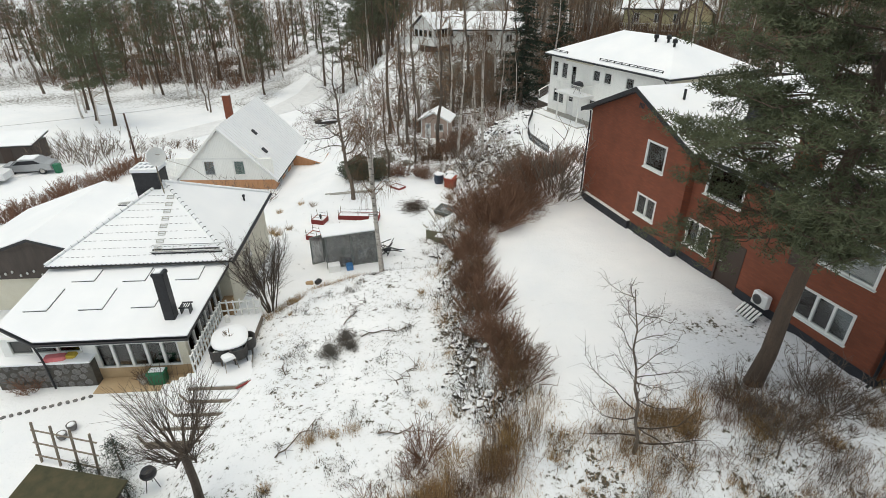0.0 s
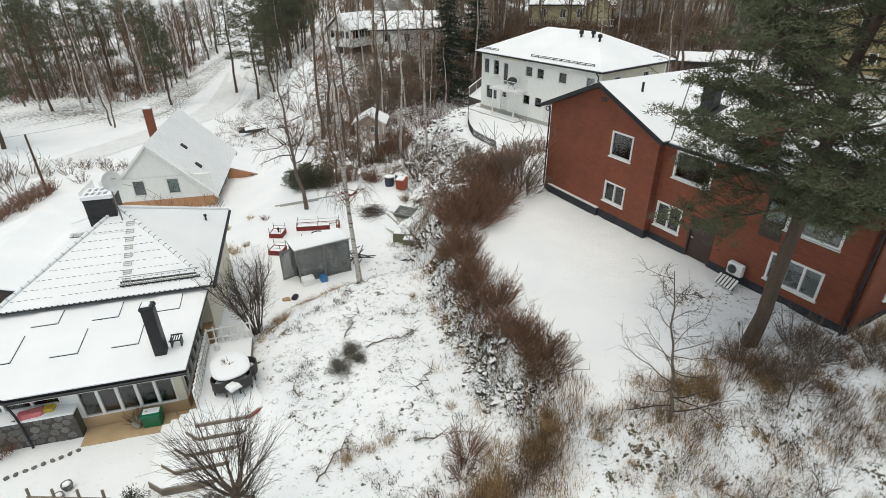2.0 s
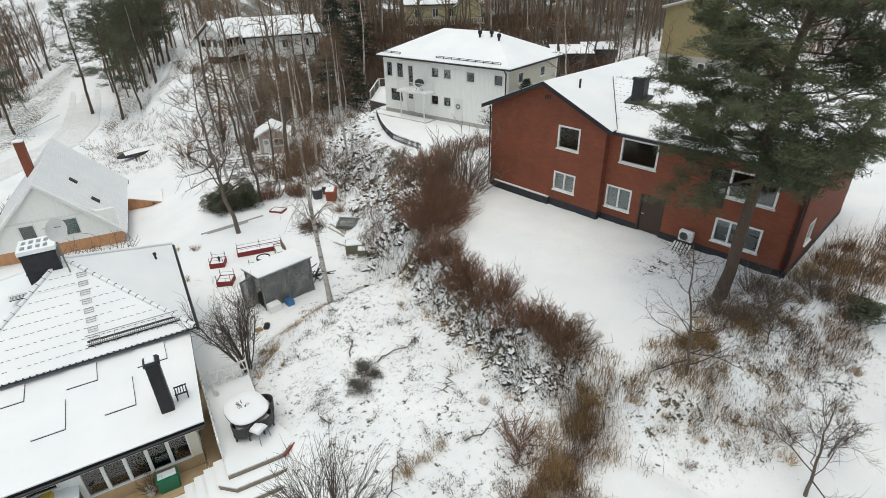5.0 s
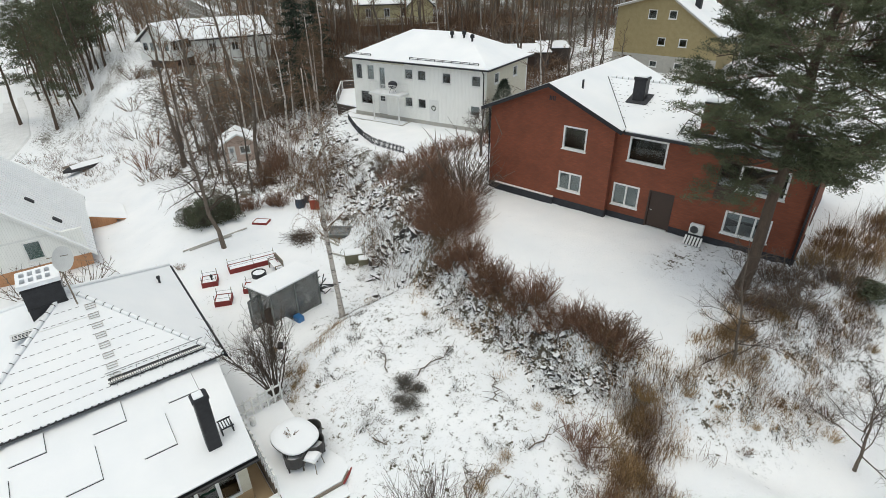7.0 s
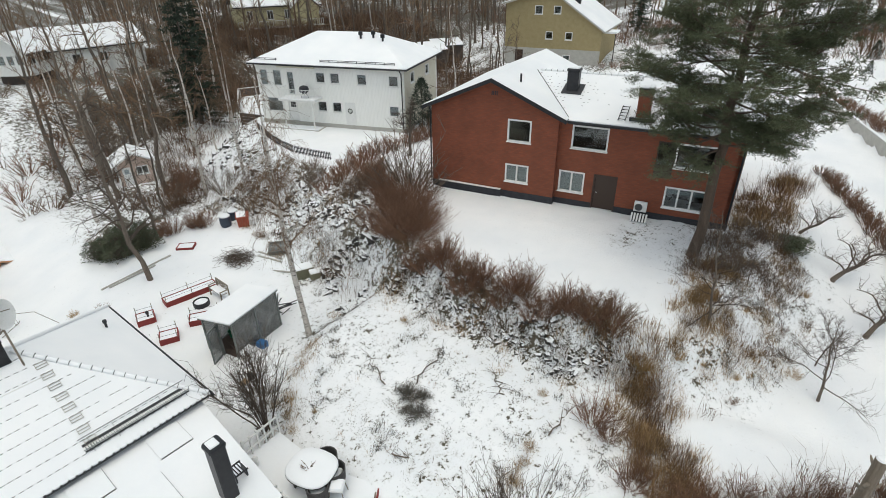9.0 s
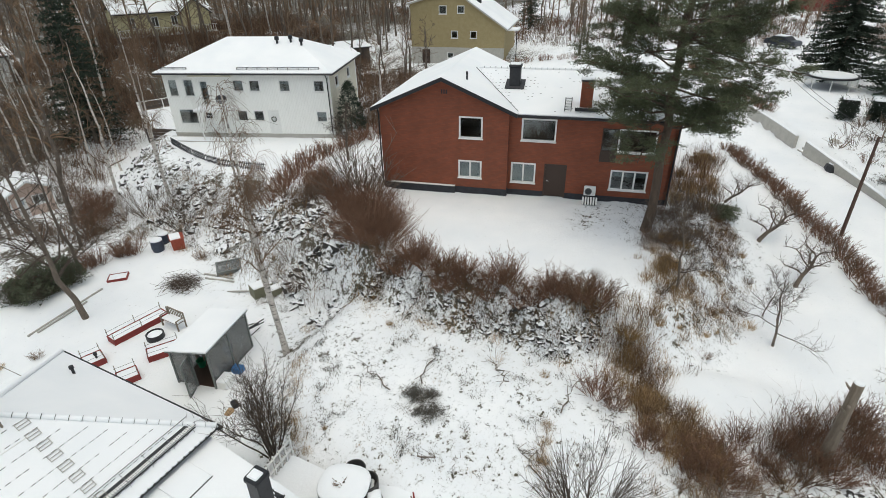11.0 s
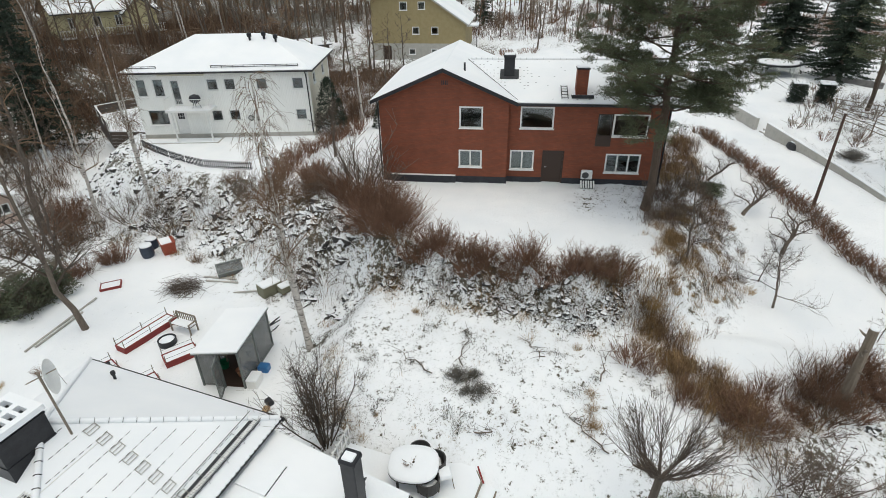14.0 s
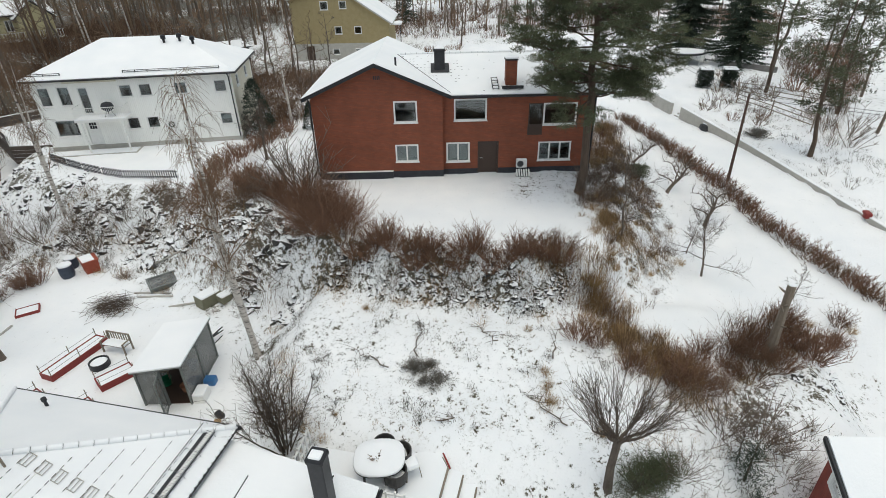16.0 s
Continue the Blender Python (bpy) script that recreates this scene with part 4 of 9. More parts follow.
for (a, b, c, d), bl in zip(low_win, (0.2, 0, 0, 0.6)):
    window(white, Matrix.Translation((a, 0, wz(c))), b - a, d - c, 1, bl, fw=0.07)
window(white, Matrix.Translation((3.2, 0, wz(1.72))), 0.75, 2.08, 1, 0.3, fw=0.08, sill=False, name="balcony_door")
d_ = part("door", Geo().box(2.97, 3.93, 0.06, 0.12, 0.12, 2.15), M_WHITE, white, "white entrance door with a small paned window")
for i in range(3):
    for k in range(2):
        part("pane", Geo().box(3.2 + i * 0.18, 3.35 + i * 0.18, 0.045, 0.06, 1.4 + k * 0.27, 1.63 + k * 0.27), M_DARKMETAL, d_)
e = 0.5
hip = 4.3 + e
A, B, C, D = (-e, -e, WH - 0.05), (WL + e, -e, WH - 0.05), (WL + e, WD + e, WH - 0.05), (-e, WD + e, WH - 0.05)
RA, RB = (hip - e, WD / 2, WH + 2.15), (WL - hip + e, WD / 2, WH + 2.15)
for poly in ([A, B, RB, RA], [B, C, RB], [C, D, RA, RB], [D, A, RA]):
    r = part("roof", roof_plate([Vector(p) - Vector((0, 0, 0.05)) for p in poly], 0.14), M_TILE, white)
    part("snow_cover", roof_plate(poly, 0.046), M_SNOW, r)
g = Geo()
for p, q in ((A, B), (B, C)):
    g.tube([Vector(p) + Vector((0, 0, -0.13)), Vector(q) + Vector((0, 0, -0.13))], 0.07, 6)
part("gutter", g, M_DARKMETAL, white)
part("downpipe", Geo().tube([(WL - 0.15, -0.45, WH - 0.2), (WL - 0.15, -0.06, WH - 0.6), (WL - 0.15, -0.06, 0.1)], 0.05, 6), M_DARKMETAL, white)
for a, b in ((0.1, 2.4), (6.9, 14.0)):
    g = Geo()
    for k in range(2):
        zz, yy = WH + 0.2 + k * 0.1, -0.1
        g.tube([(a, yy + k * 0.06, zz), (b, yy + k * 0.06, zz)], 0.025, 5)
    n = int((b - a) / 0.8)
    for i in range(n + 1):
        x = a + (b - a) * i / n
        g.box(x - 0.015, x + 0.015, -0.1, 0.0, WH + 0.1, WH + 0.32)
    part("snow_guard", g, M_DARKMETAL, white)
for x, y in ((9.3, 3.6), (10.5, 3.75), (11.6, 3.3)):
    zb = WH + 2.15 * (y + e) / (WD / 2 + e)
    part("roof_vent", Geo().lathe([(0.1, 0), (0.1, 0.35), (0.2, 0.36), (0.2, 0.62), (0.05, 0.7)], 10, Matrix.Translation((x, y, zb - 0.1))), M_DARKMETAL, white)
# balcony on two posts
bal = part("balcony", Geo().box(2.95, 6.65, -1.5, 0, wz(1.46), wz(1.62)), M_WHITE, white)
part("snow_cover", Geo().box(2.97, 6.63, -1.48, -0.02, wz(1.624), wz(1.68)), M_SNOW, bal)
bar = Geo().box(-0.008, 0.008, -0.008, 0.008, wz(1.68), wz(2.5)).mesh("baluster")
bar.materials.append(M_WHITE)
for x in np.arange(3.1, 6.6, 0.14):
    part("baluster", bar, None, bal, m=Matrix.Translation((x, -1.46, 0)))
for y in np.arange(-1.4, -0.05, 0.14):
    part("baluster", bar, None, bal, m=Matrix.Translation((6.59, y, 0)))
    part("baluster", bar, None, bal, m=Matrix.Translation((3.01, y, 0)))
part("handrail", Geo().box(2.98, 6.62, -1.48, -1.44, wz(2.5), wz(2.54)), M_WHITE, bal)
for x in (3.01, 6.59):
    part("handrail", Geo().box(x - 0.02, x + 0.02, -1.44, -0.01, wz(2.5), wz(2.54)), M_WHITE, bal)
for x in (3.35, 6.3):
    part("post", Geo().box(x - 0.05, x + 0.05, -1.42, -1.32, wz(-1.2), wz(1.46)), M_WHITE, bal)
part("awning_case", Geo().box(2.4, 6.2, -0.18, -0.02, wz(4.15), wz(4.28)), M_CREAM, white)


# ---- neighbour's house with the glazed sunroom ----
sunh = thing("sunroom_house", framed((-10.25, 21.93, -0.5), (0.997, 0.083)), "cream house with snowy tiled pyramid roof and glazed sunroom", "house")
SM = sunh.matrix_basis
S = 8.6
top = (-S / 2 + 0.2, S / 2 - 0.2, 2.55)
corners = [(0, 0, 0), (0, S, 0), (-S, S, 0), (-S, 0, 0)]
o = 0.45
slopes = []
for a, b in zip(corners, corners[1:] + corners[:1]):
    r = part("roof", roof_plate([Vector(p) - Vector((0, 0, 0.05)) for p in (a, b, top)], 0.07), M_TILE, sunh)
    part("snow_cover", roof_plate((a, b, top), 0.046), M_SNOW, r)
    slopes.append(r)
front_slope = slopes[3]
for c in corners:
    ridge_row(sunh, c, top, 0.34)
fs = top[2] / top[1]
# tile noses that peep out of the snow, course by course
nose = Geo().box(-0.066, 0.066, -0.008, 0.008, 0, 0.02).mesh("roof_tile")
nose.materials.append(M_TILE)
rt = np.random.default_rng(3)
for i in range(1, 11):
    y = i * 0.37
    half = (1 - y / top[1])
    x0, x1 = -S + (S + top[0]) * (y / top[1]) + 0.3, top[0] * (y / top[1]) - 0.3
    for x in np.arange(x0, x1, 0.235):
        if rt.random() < 0.96:
            part("roof_tile", nose, None, front_slope, m=Matrix.Translation((x + rt.normal(0, 0.02), y, y * fs - 0.016 + rt.random() * 0.006)) @ pose(0, 0, 0, math.degrees(math.atan(fs))))
eave_tile = Geo().tube([(0, -0.03, 0), (0, 0.12, 0.07)], [0.042, 0.05], 7).mesh("eave_tile", True)
eave_tile.materials.append(M_TILE)
for x in np.arange(-S + 0.1, 0, 0.21):
    part("eave_tile", eave_tile, None, front_slope, m=Matrix.Translation((x, -0.01, -0.065)))
# right-hand gutter, walls
part("gutter", Geo().tube([(0.05, -0.05, -0.12), (0.05, S, -0.12)], 0.07, 7), M_DARKMETAL, sunh)
part("wall", Geo().box(-S + o, -o, o, S - o, -4.2, -0.08), M_CREAM, sunh)
window(sunh, Matrix.Translation((-o + 0.01, 3.0, -1.9)) @ pose(0, 0, 0, 0, 0, 90), 1.2, 1.1)
# snow guard, roof steps; a dark strip paints the shade under the grating
part("bare_tiles", Geo().solid([(-3.82, 0.38, 0.38 * fs + 0.002), (-0.5, 0.38, 0.38 * fs + 0.002), (-0.5, 0.62, 0.62 * fs + 0.002), (-3.82, 0.62, 0.62 * fs + 0.002)], (0, 0, 0.006)), M_TILE, front_slope)
M_GALV = plain("galvanised_steel", (0.19, 0.195, 0.20), (0.36, 0.365, 0.37), 0.55, 9, 0.3)
guard = part("snow_guard", Geo(), None, sunh, "galvanised snow guard and walkway dusted with snow")
for y, h_ in ((0.34, 0.17), (0.72, 0.11)):
    part("rail", Geo().tube([(-3.85, y, y * fs + h_), (-0.5, y, y * fs + h_)], 0.017, 5), M_GALV, guard)
bar = Geo().box(-0.026, 0.026, 0.36, 0.70, 0, 0.02).mesh("grating_bar")
bar.materials.append(M_WHITE)
for x in np.arange(-3.8, -0.52, 0.075):
    part("grating_bar", bar, None, guard, m=Matrix.Translation((x, 0, 0.36 * fs + 0.10)))
for x in np.arange(-3.6, -0.6, 0.74):
    part("bracket", Geo().tube([(x, 0.3, 0.3 * fs), (x, 0.36, 0.34 * fs + 0.17), (x, 0.76, 0.76 * fs)], 0.010, 5), M_GALV, guard)
step_g = Geo().box(-0.17, 0.17, -0.1, -0.088, 0, 0.03).box(-0.17, 0.17, 0.1, 0.112, 0, 0.03).box(-0.17, -0.158, -0.1, 0.1, 0, 0.03).box(0.158, 0.17, -0.1, 0.1, 0, 0.03).box(-0.158, 0.158, 0.0, 0.01, 0, 0.03)
step_m = step_g.mesh("roof_step")
step_m.materials.append(M_CONCRETE)
for i in range(8):
    y = 0.62 + i * 0.37
    part("roof_step", step_m, None, sunh, m=Matrix.Translation((-3.55, y, y * fs + 0.012)) @ pose(0, 0, 0, math.degrees(math.atan(fs))))
# large clad chimney with a pierced cap
cy0, cy1, cx0, cx1 = 3.66, 4.80, -5.36, -4.14
big = part("clad_chimney", Geo().box(cx0, cx1, cy0, cy1, 1.7, 3.20), M_DARKMETAL, sunh, "large black clad chimney with a pierced snowy cap")
for z_ in (2.3, 3.08):
    part("band", Geo().box(cx0 - 0.02, cx1 + 0.02, cy0 - 0.02, cy1 + 0.02, z_, z_ + 0.04), M_DARKMETAL, big)
hs = [(0.12 + 0.26 * i, 0.28 + 0.26 * i, 0.2 + 0.52 * k, 0.55 + 0.52 * k) for i in range(4) for k in range(2)]
part("cap", wall_geo(cx1 - cx0 + 0.1, 0, cy1 - cy0 + 0.1, 0.17, hs, None, Matrix.Translation((cx0 - 0.05, cy0 - 0.05, 3.37)) @ Matrix(((1, 0, 0, 0), (0, 0, 1, 0), (0, -1, 0, 0), (0, 0, 0, 1)))), M_SNOW, big)
# added dark plate, painting the shade seen between the walkway's rungs
part("ledge", Geo().box(cx0 - 0.7, cx1 + 0.4, cy0 - 0.75, cy0 - 0.4, 1.73, 1.77), M_TILE, big)
gr = part("walkway", Geo(), None, big, "galvanised chimney sweep's walkway")
for k in range(5):
    part("rail", Geo().tube([(cx0 - 0.75, cy0 - 0.78 + k * 0.1, 1.80), (cx1 + 0.45, cy0 - 0.78 + k * 0.1, 1.80)], 0.012, 4), M_WHITE, gr)
for x in np.arange(cx0 - 0.75, cx1 + 0.46, 0.11):
    part("rung", Geo().box(x - 0.01, x + 0.01, cy0 - 0.78, cy0 - 0.38, 1.785, 1.80), M_WHITE, gr)
mast = part("antenna_mast", Geo().tube([(-3.90, 3.45, 1.9), (-3.98, 3.42, 4.35)], 0.03, 6), M_WOODGREY, sunh)
part("cross_arm", Geo().tube([(-4.25, 3.55, 4.18), (-3.6, 3.35, 4.2)], 0.015, 5), M_WOODGREY, mast)
part("cable", Geo().tube([(-3.92, 3.42, 4.1), (-2.9, 4.9, 3.0), (-2.2, 6.2, 1.5)], 0.01, 4), M_WOODGREY, mast)
part("dish", Geo().lathe([(0.02, 0.0), (0.28, 0.03), (0.46, 0.1), (0.47, 0.11), (0.28, 0.045), (0.02, 0.015)], 18, Matrix.Translation((-3.86, 3.4, 4.1)) @ Vector((0.72, -0.68, 0.1)).to_track_quat("Z", "Y").to_matrix().to_4x4()), M_WHITE, mast, "white satellite dish")
part("vent_pipe", Geo().lathe([(0.05, 0), (0.05, 0.3), (0.08, 0.31), (0.08, 0.42), (0.03, 0.44)], 8, Matrix.Translation((-0.85, 6.1, 0.45))), M_DARKMETAL, sunh)
# west wing with a brown boarded gable
M_BROWNBOARD = board_material("brown_boards", (0.055, 0.042, 0.035), (0.085, 0.066, 0.055), 0.12, False)
wx0, wxr, wy0, wy1, wzr = -14.6, -9.6, 0.9, 8.6, 1.05
sl = 0.34
pw = [(wx0, wy0, wzr - sl * (wxr - wx0)), (wxr, wy0, wzr), (wxr, wy1, wzr), (wx0, wy1, wzr - sl * (wxr - wx0))]
pe = [(wxr, wy0, wzr), (-5.6, wy0, wzr - sl * 4.0), (-5.6, wy1, wzr - sl * 4.0), (wxr, wy1, wzr)]
for poly in (pw, pe):
    r = part("wing_roof", roof_plate([Vector(p) - Vector((0, 0, 0.05)) for p in poly], 0.14), M_TILE, sunh)
    part("snow_cover", roof_plate(poly, 0.046), M_SNOW, r)
gb = part("wing_gable", Geo().solid([(wx0 + 0.3, wy0 + 0.3, -1.3), (-5.8, wy0 + 0.3, -1.3), (-5.8, wy0 + 0.3, -0.45), (wxr, wy0 + 0.3, 0.8), (wx0 + 0.3, wy0 + 0.3, -0.8)], (0, 0.1, 0)), M_BROWNBOARD, sunh, "dark brown boarded gable")
for i in range(14):
    x = wx0 + 1.2 + i * 0.34
    part("lamp_bulb", Geo().lathe([(0.02, 0), (0.05, 0.03), (0.05, 0.12), (0.02, 0.15)], 6, Matrix.Translation((x, wy0 + 0.24, -1.05 + 0.12 * math.sin(i * 2.1)))), M_WHITE, gb)
part("wing_wall", Geo().box(wx0 + 0.5, -5.8, wy0 + 0.5, wy1 - 0.4, -4.6, -1.15), M_CREAM, sunh)
# sunroom: low roof with laid panels
zr_ = lambda y: -0.78 + 0.098 * (y + 4.85)
rp = [(-6.6, -4.82, zr_(-4.82)), (-0.62, -4.82, zr_(-4.82)), (-0.28, 0.25, zr_(0.25)), (-8.6, 0.25, zr_(0.25)), (-8.6, -3.7, zr_(-3.7))]
r = part("sunroom_roof", roof_plate([Vector(p) - Vector((0, 0, 0.05)) for p in rp], 0.16), M_DARKMETAL, sunh)
part("snow_cover", roof_plate(rp, 0.046), M_SNOW, r)
part("white_trim", Geo().box(-6.6, -0.66, -4.78, -4.72, -1.12, -0.99), M_WHITE, sunh)
part("gutter", Geo().tube([(-8.5, -3.78, -0.86), (-6.6, -4.88, -0.95), (-0.6, -4.88, -0.95)], 0.055, 7), M_DARKMETAL, sunh)
for x0, x1, y0, y1 in ((-7.0, -6.0, -0.9, 0.0), (-4.7, -3.7, -1.02, 0.0), (-2.35, -1.3, -1.05, 0.0), (-8.0, -7.03, -2.93, -1.4), (-5.72, -4.73, -2.97, -1.5), (-3.55, -2.57, -2.96, -1.43)):
    pn = part("roof_panel", Geo().solid([(x0, y0, zr_(y0) + 0.001), (x1, y0, zr_(y0) + 0.001), (x1, y1, zr_(y1) + 0.001), (x0, y1, zr_(y1) + 0.001)], (0, 0, 0.025)), M_DARKMETAL, sunh)
    part("snow_cover", Geo().solid([(x0 - 0.02, y0 + 0.015, zr_(y0 + 0.015) + 0.027), (x1 - 0.015, y0 + 0.015, zr_(y0 + 0.015) + 0.027), (x1 - 0.015, y1, zr_(y1) + 0.027), (x0 - 0.02, y1, zr_(y1) + 0.027)], (0, 0, 0.03)), M_SNOW, pn)
stove = part("stove_chimney", Geo().bevelbox(-1.84, -1.40, -3.85, -3.41, -0.75, 1.42, 0.03), M_DARKMETAL, sunh, "slim black stove chimney")
part("cap", Geo().bevelbox(-1.88, -1.36, -3.89, -3.37, 1.42, 1.56, 0.06), M_DARKMETAL, stove)
part("snow_cap", Geo().bevelbox(-1.80, -1.50, -3.80, -3.45, 1.562, 1.60, 0.03), M_SNOW, stove)
plat = part("roof_platform", Geo().box(-1.3, -0.86, -3.56, -3.53, -0.33, -0.28), M_DARKMETAL, sunh)
part("edge", Geo().box(-1.3, -0.86, -3.12, -3.09, -0.33, -0.28), M_DARKMETAL, plat)
for i in range(5):
    part("slat", Geo().box(-1.28 + i * 0.09, -1.25 + i * 0.09, -3.53, -3.12, -0.32, -0.29), M_DARKMETAL, plat)
for x in (-1.28, -0.92):
    part("leg", Geo().box(x, x + 0.04, -3.5, -3.2, -0.68, -0.33), M_DARKMETAL, plat)
# sunroom walls
M_TANBASE = plain("tan_plinth", (0.42, 0.30, 0.17), (0.52, 0.39, 0.24), 0.8, 2)
wx_, wy_ = -0.97, -4.42
part("sunroom_plinth", Geo().box(-4.95, wx_, wy_, wy_ + 0.2, -3.5, -2.58), M_TANBASE, sunh)
part("sunroom_plinth", Geo().box(wx_ - 0.2, wx_, wy_ + 0.2, 0.3, -3.5, -2.58), M_TANBASE, sunh)
part("sunroom_floor", Geo().box(-8.3, wx_ - 0.2, wy_ + 0.2, 0.4, -3.0, -2.88), M_WOODWARM, sunh)
n, a0, a1 = 5, -4.62, -1.3
w = (a1 - a0) / n
for i in range(n):
    window(sunh, Matrix.Translation((a0 + i * w, wy_, -2.58)), w, 1.58, 1, 0, M_WHITE, 0.055, False, "glazed_panel")
part("corner_post", Geo().box(a1, wx_, wy_, wy_ + 0.2, -2.58, -1.0), M_CREAM, sunh)
part("corner_post", Geo().box(-4.95, a0, wy_, wy_ + 0.2, -2.58, -1.0), M_WHITE, sunh)
n, w = 6, 0.74
for i in range(n):
    window(sunh, Matrix.Translation((wx_, wy_ + 0.2 + i * w, -2.58)) @ pose(0, 0, 0, 0, 0, 90), w, 1.58, 1, 0, M_WHITE, 0.05, False, "glazed_panel")
part("lintel", Geo().box(-8.3, wx_, wy_, wy_ + 0.15, -1.0, -0.9), M_WHITE, sunh)
# stone-faced porch with windows behind
part("porch_wall", Geo().box(-8.3, -4.95, wy_ + 0.1, wy_ + 0.3, -2.2, -1.76).box(-5.2, -4.95, wy_ + 0.1, wy_ + 0.3, -1.76, -1.0).box(-8.3, -8.0, wy_ + 0.1, wy_ + 0.3, -1.76, -1.0), M_WHITE, sunh)
for i in range(3):
    window(sunh, Matrix.Translation((-8.0 + i * 0.93, wy_ + 0.1, -1.76)), 0.93, 0.76, 1, 0, M_WHITE, 0.05, False)
M_RUBBLE = plain("dark_rubble", (0.05, 0.048, 0.042), (0.12, 0.11, 0.095), 0.95, 3, relief=0.8)
porch = part("stone_base", Geo().box(-8.6, -4.75, wy_ - 0.4, wy_ + 0.1, -4.2, -1.9), M_RUBBLE, sunh, "dark rubble-stone porch base")
part("sill", Geo().box(-8.65, -4.7, wy_ - 0.48, wy_ + 0.1, -1.9, -1.82), M_SNOW, porch)
part("drainpipe", Geo().tube([(-6.6, -4.86, -0.98), (-6.45, wy_ - 0.5, -1.5), (-6.4, wy_ - 0.52, -2.0), (-6.4, wy_ - 0.5, -3.3)], 0.04, 7), M_DARKMETAL, sunh)
stone_v = []
for k in range(4):
    rs = np.random.default_rng(k)
    bm = bmesh.new()
    bmesh.ops.create_icosphere(bm, subdivisions=1, radius=1.0)
    for vv in bm.verts:
        vv.co *= 0.85 + 0.3 * rs.random()
        vv.co = Vector([math.copysign(abs(c) ** 0.8, c) for c in vv.co])
    me = bpy.data.meshes.new("stone")
    bm.to_mesh(me)
    bm.free()
    me.materials.append(M_STONE)
    stone_v.append(me)
rs = np.random.default_rng(40)
for k in range(5 * 11):
    x, z = -8.4 + (k % 11) * 0.35 + 0.15 * (k // 11 % 2) + rs.normal(0, 0.03), -3.35 + (k // 11) * 0.33 + rs.normal(0, 0.03)
    if x < -4.85:
        part("stone", stone_v[k % 4], None, porch, m=Matrix.Translation((x, wy_ - 0.39, z)) @ Matrix.Rotation(rs.random() * 6.283, 4, "Y") @ Matrix.Diagonal((0.15 + 0.06 * rs.random(), 0.05, 0.14 + 0.05 * rs.random(), 1)))
M_PINK, M_GREENP, M_YELL = plain("pink_cloth", (0.55, 0.14, 0.16), (0.70, 0.24, 0.24), 0.9, 4), plain("green_plastic", (0.01, 0.12, 0.055), (0.015, 0.17, 0.08), 0.4, 3), plain("yellow_cloth", (0.55, 0.38, 0.04), (0.65, 0.48, 0.08), 0.9, 4)
single("folded_cushion", Geo().bevelbox(-0.42, 0.42, -0.2, 0.2, 0, 0.16, 0.08), M_PINK, "pink folded cushion lying on the porch sill", "cushion", m=SM @ Matrix.Translation((-6.15, wy_ - 0.2, -1.818)) @ pose(0, 0, 0, 0, 0, 8))
single("blanket", Geo().bevelbox(-0.2, 0.2, -0.18, 0.18, 0, 0.12, 0.06), M_YELL, "yellow folded blanket on the porch sill", "blanket", m=SM @ Matrix.Translation((-5.6, wy_ - 0.05, -1.818)))
bx = thing("storage_box", SM @ Matrix.Translation((-2.25, wy_ - 0.42, -3.10)), "green plastic storage box with snowy lid", "box")
part("body", Geo().bevelbox(-0.34, 0.34, -0.22, 0.22, 0, 0.5, 0.04), M_GREENP, bx)
part("lid", Geo().bevelbox(-0.37, 0.37, -0.25, 0.25, 0.5, 0.58, 0.03), M_GREENP, bx)
part("snow_cover", Geo().bevelbox(-0.3, 0.3, -0.1, 0.2, 0.582, 0.61, 0.02), M_SNOW, bx)
pot = thing("planter", SM @ Matrix.Translation((-2.85, wy_ - 0.45, -3.10)), "grey planter with a withered shrub", "planter")
part("pot", Geo().lathe([(0.13, 0), (0.2, 0.3), (0.22, 0.32), (0.18, 0.3)], 14), M_CONCRETE, pot)
part("shrub", shrub(91, 0.7, 0.3, 40, 4, 0.008, 0.6), M_TWIG, pot, m=Matrix.Translation((0, 0, 0.3)))
single("apron", Geo().box(-4.7, -0.98, wy_ - 0.95, wy_ - 0.02, -3.4, -3.10), M_TANBASE, "tan paved strip along the sunroom", "paving", kind="structure", m=SM)
single("walkway", Geo().box(wx_ + 0.02, -0.42, wy_ - 0.9, 0.3, -3.4, -3.06), M_TANBASE, "tan boarded walkway between sunroom and deck", "walkway", kind="structure", m=SM)
cst = thing("wooden_chest", SM @ Matrix.Translation((-0.7, 0.1, -3.06)), "small orange-brown wooden chest by the wall", "chest")
part("body", Geo().box(-0.2, 0.2, -0.35, 0.35, 0, 0.7), M_WOODWARM, cst)
part("lid", Geo().box(-0.23, 0.23, -0.38, 0.38, 0.7, 0.75), M_WOODWARM, cst)
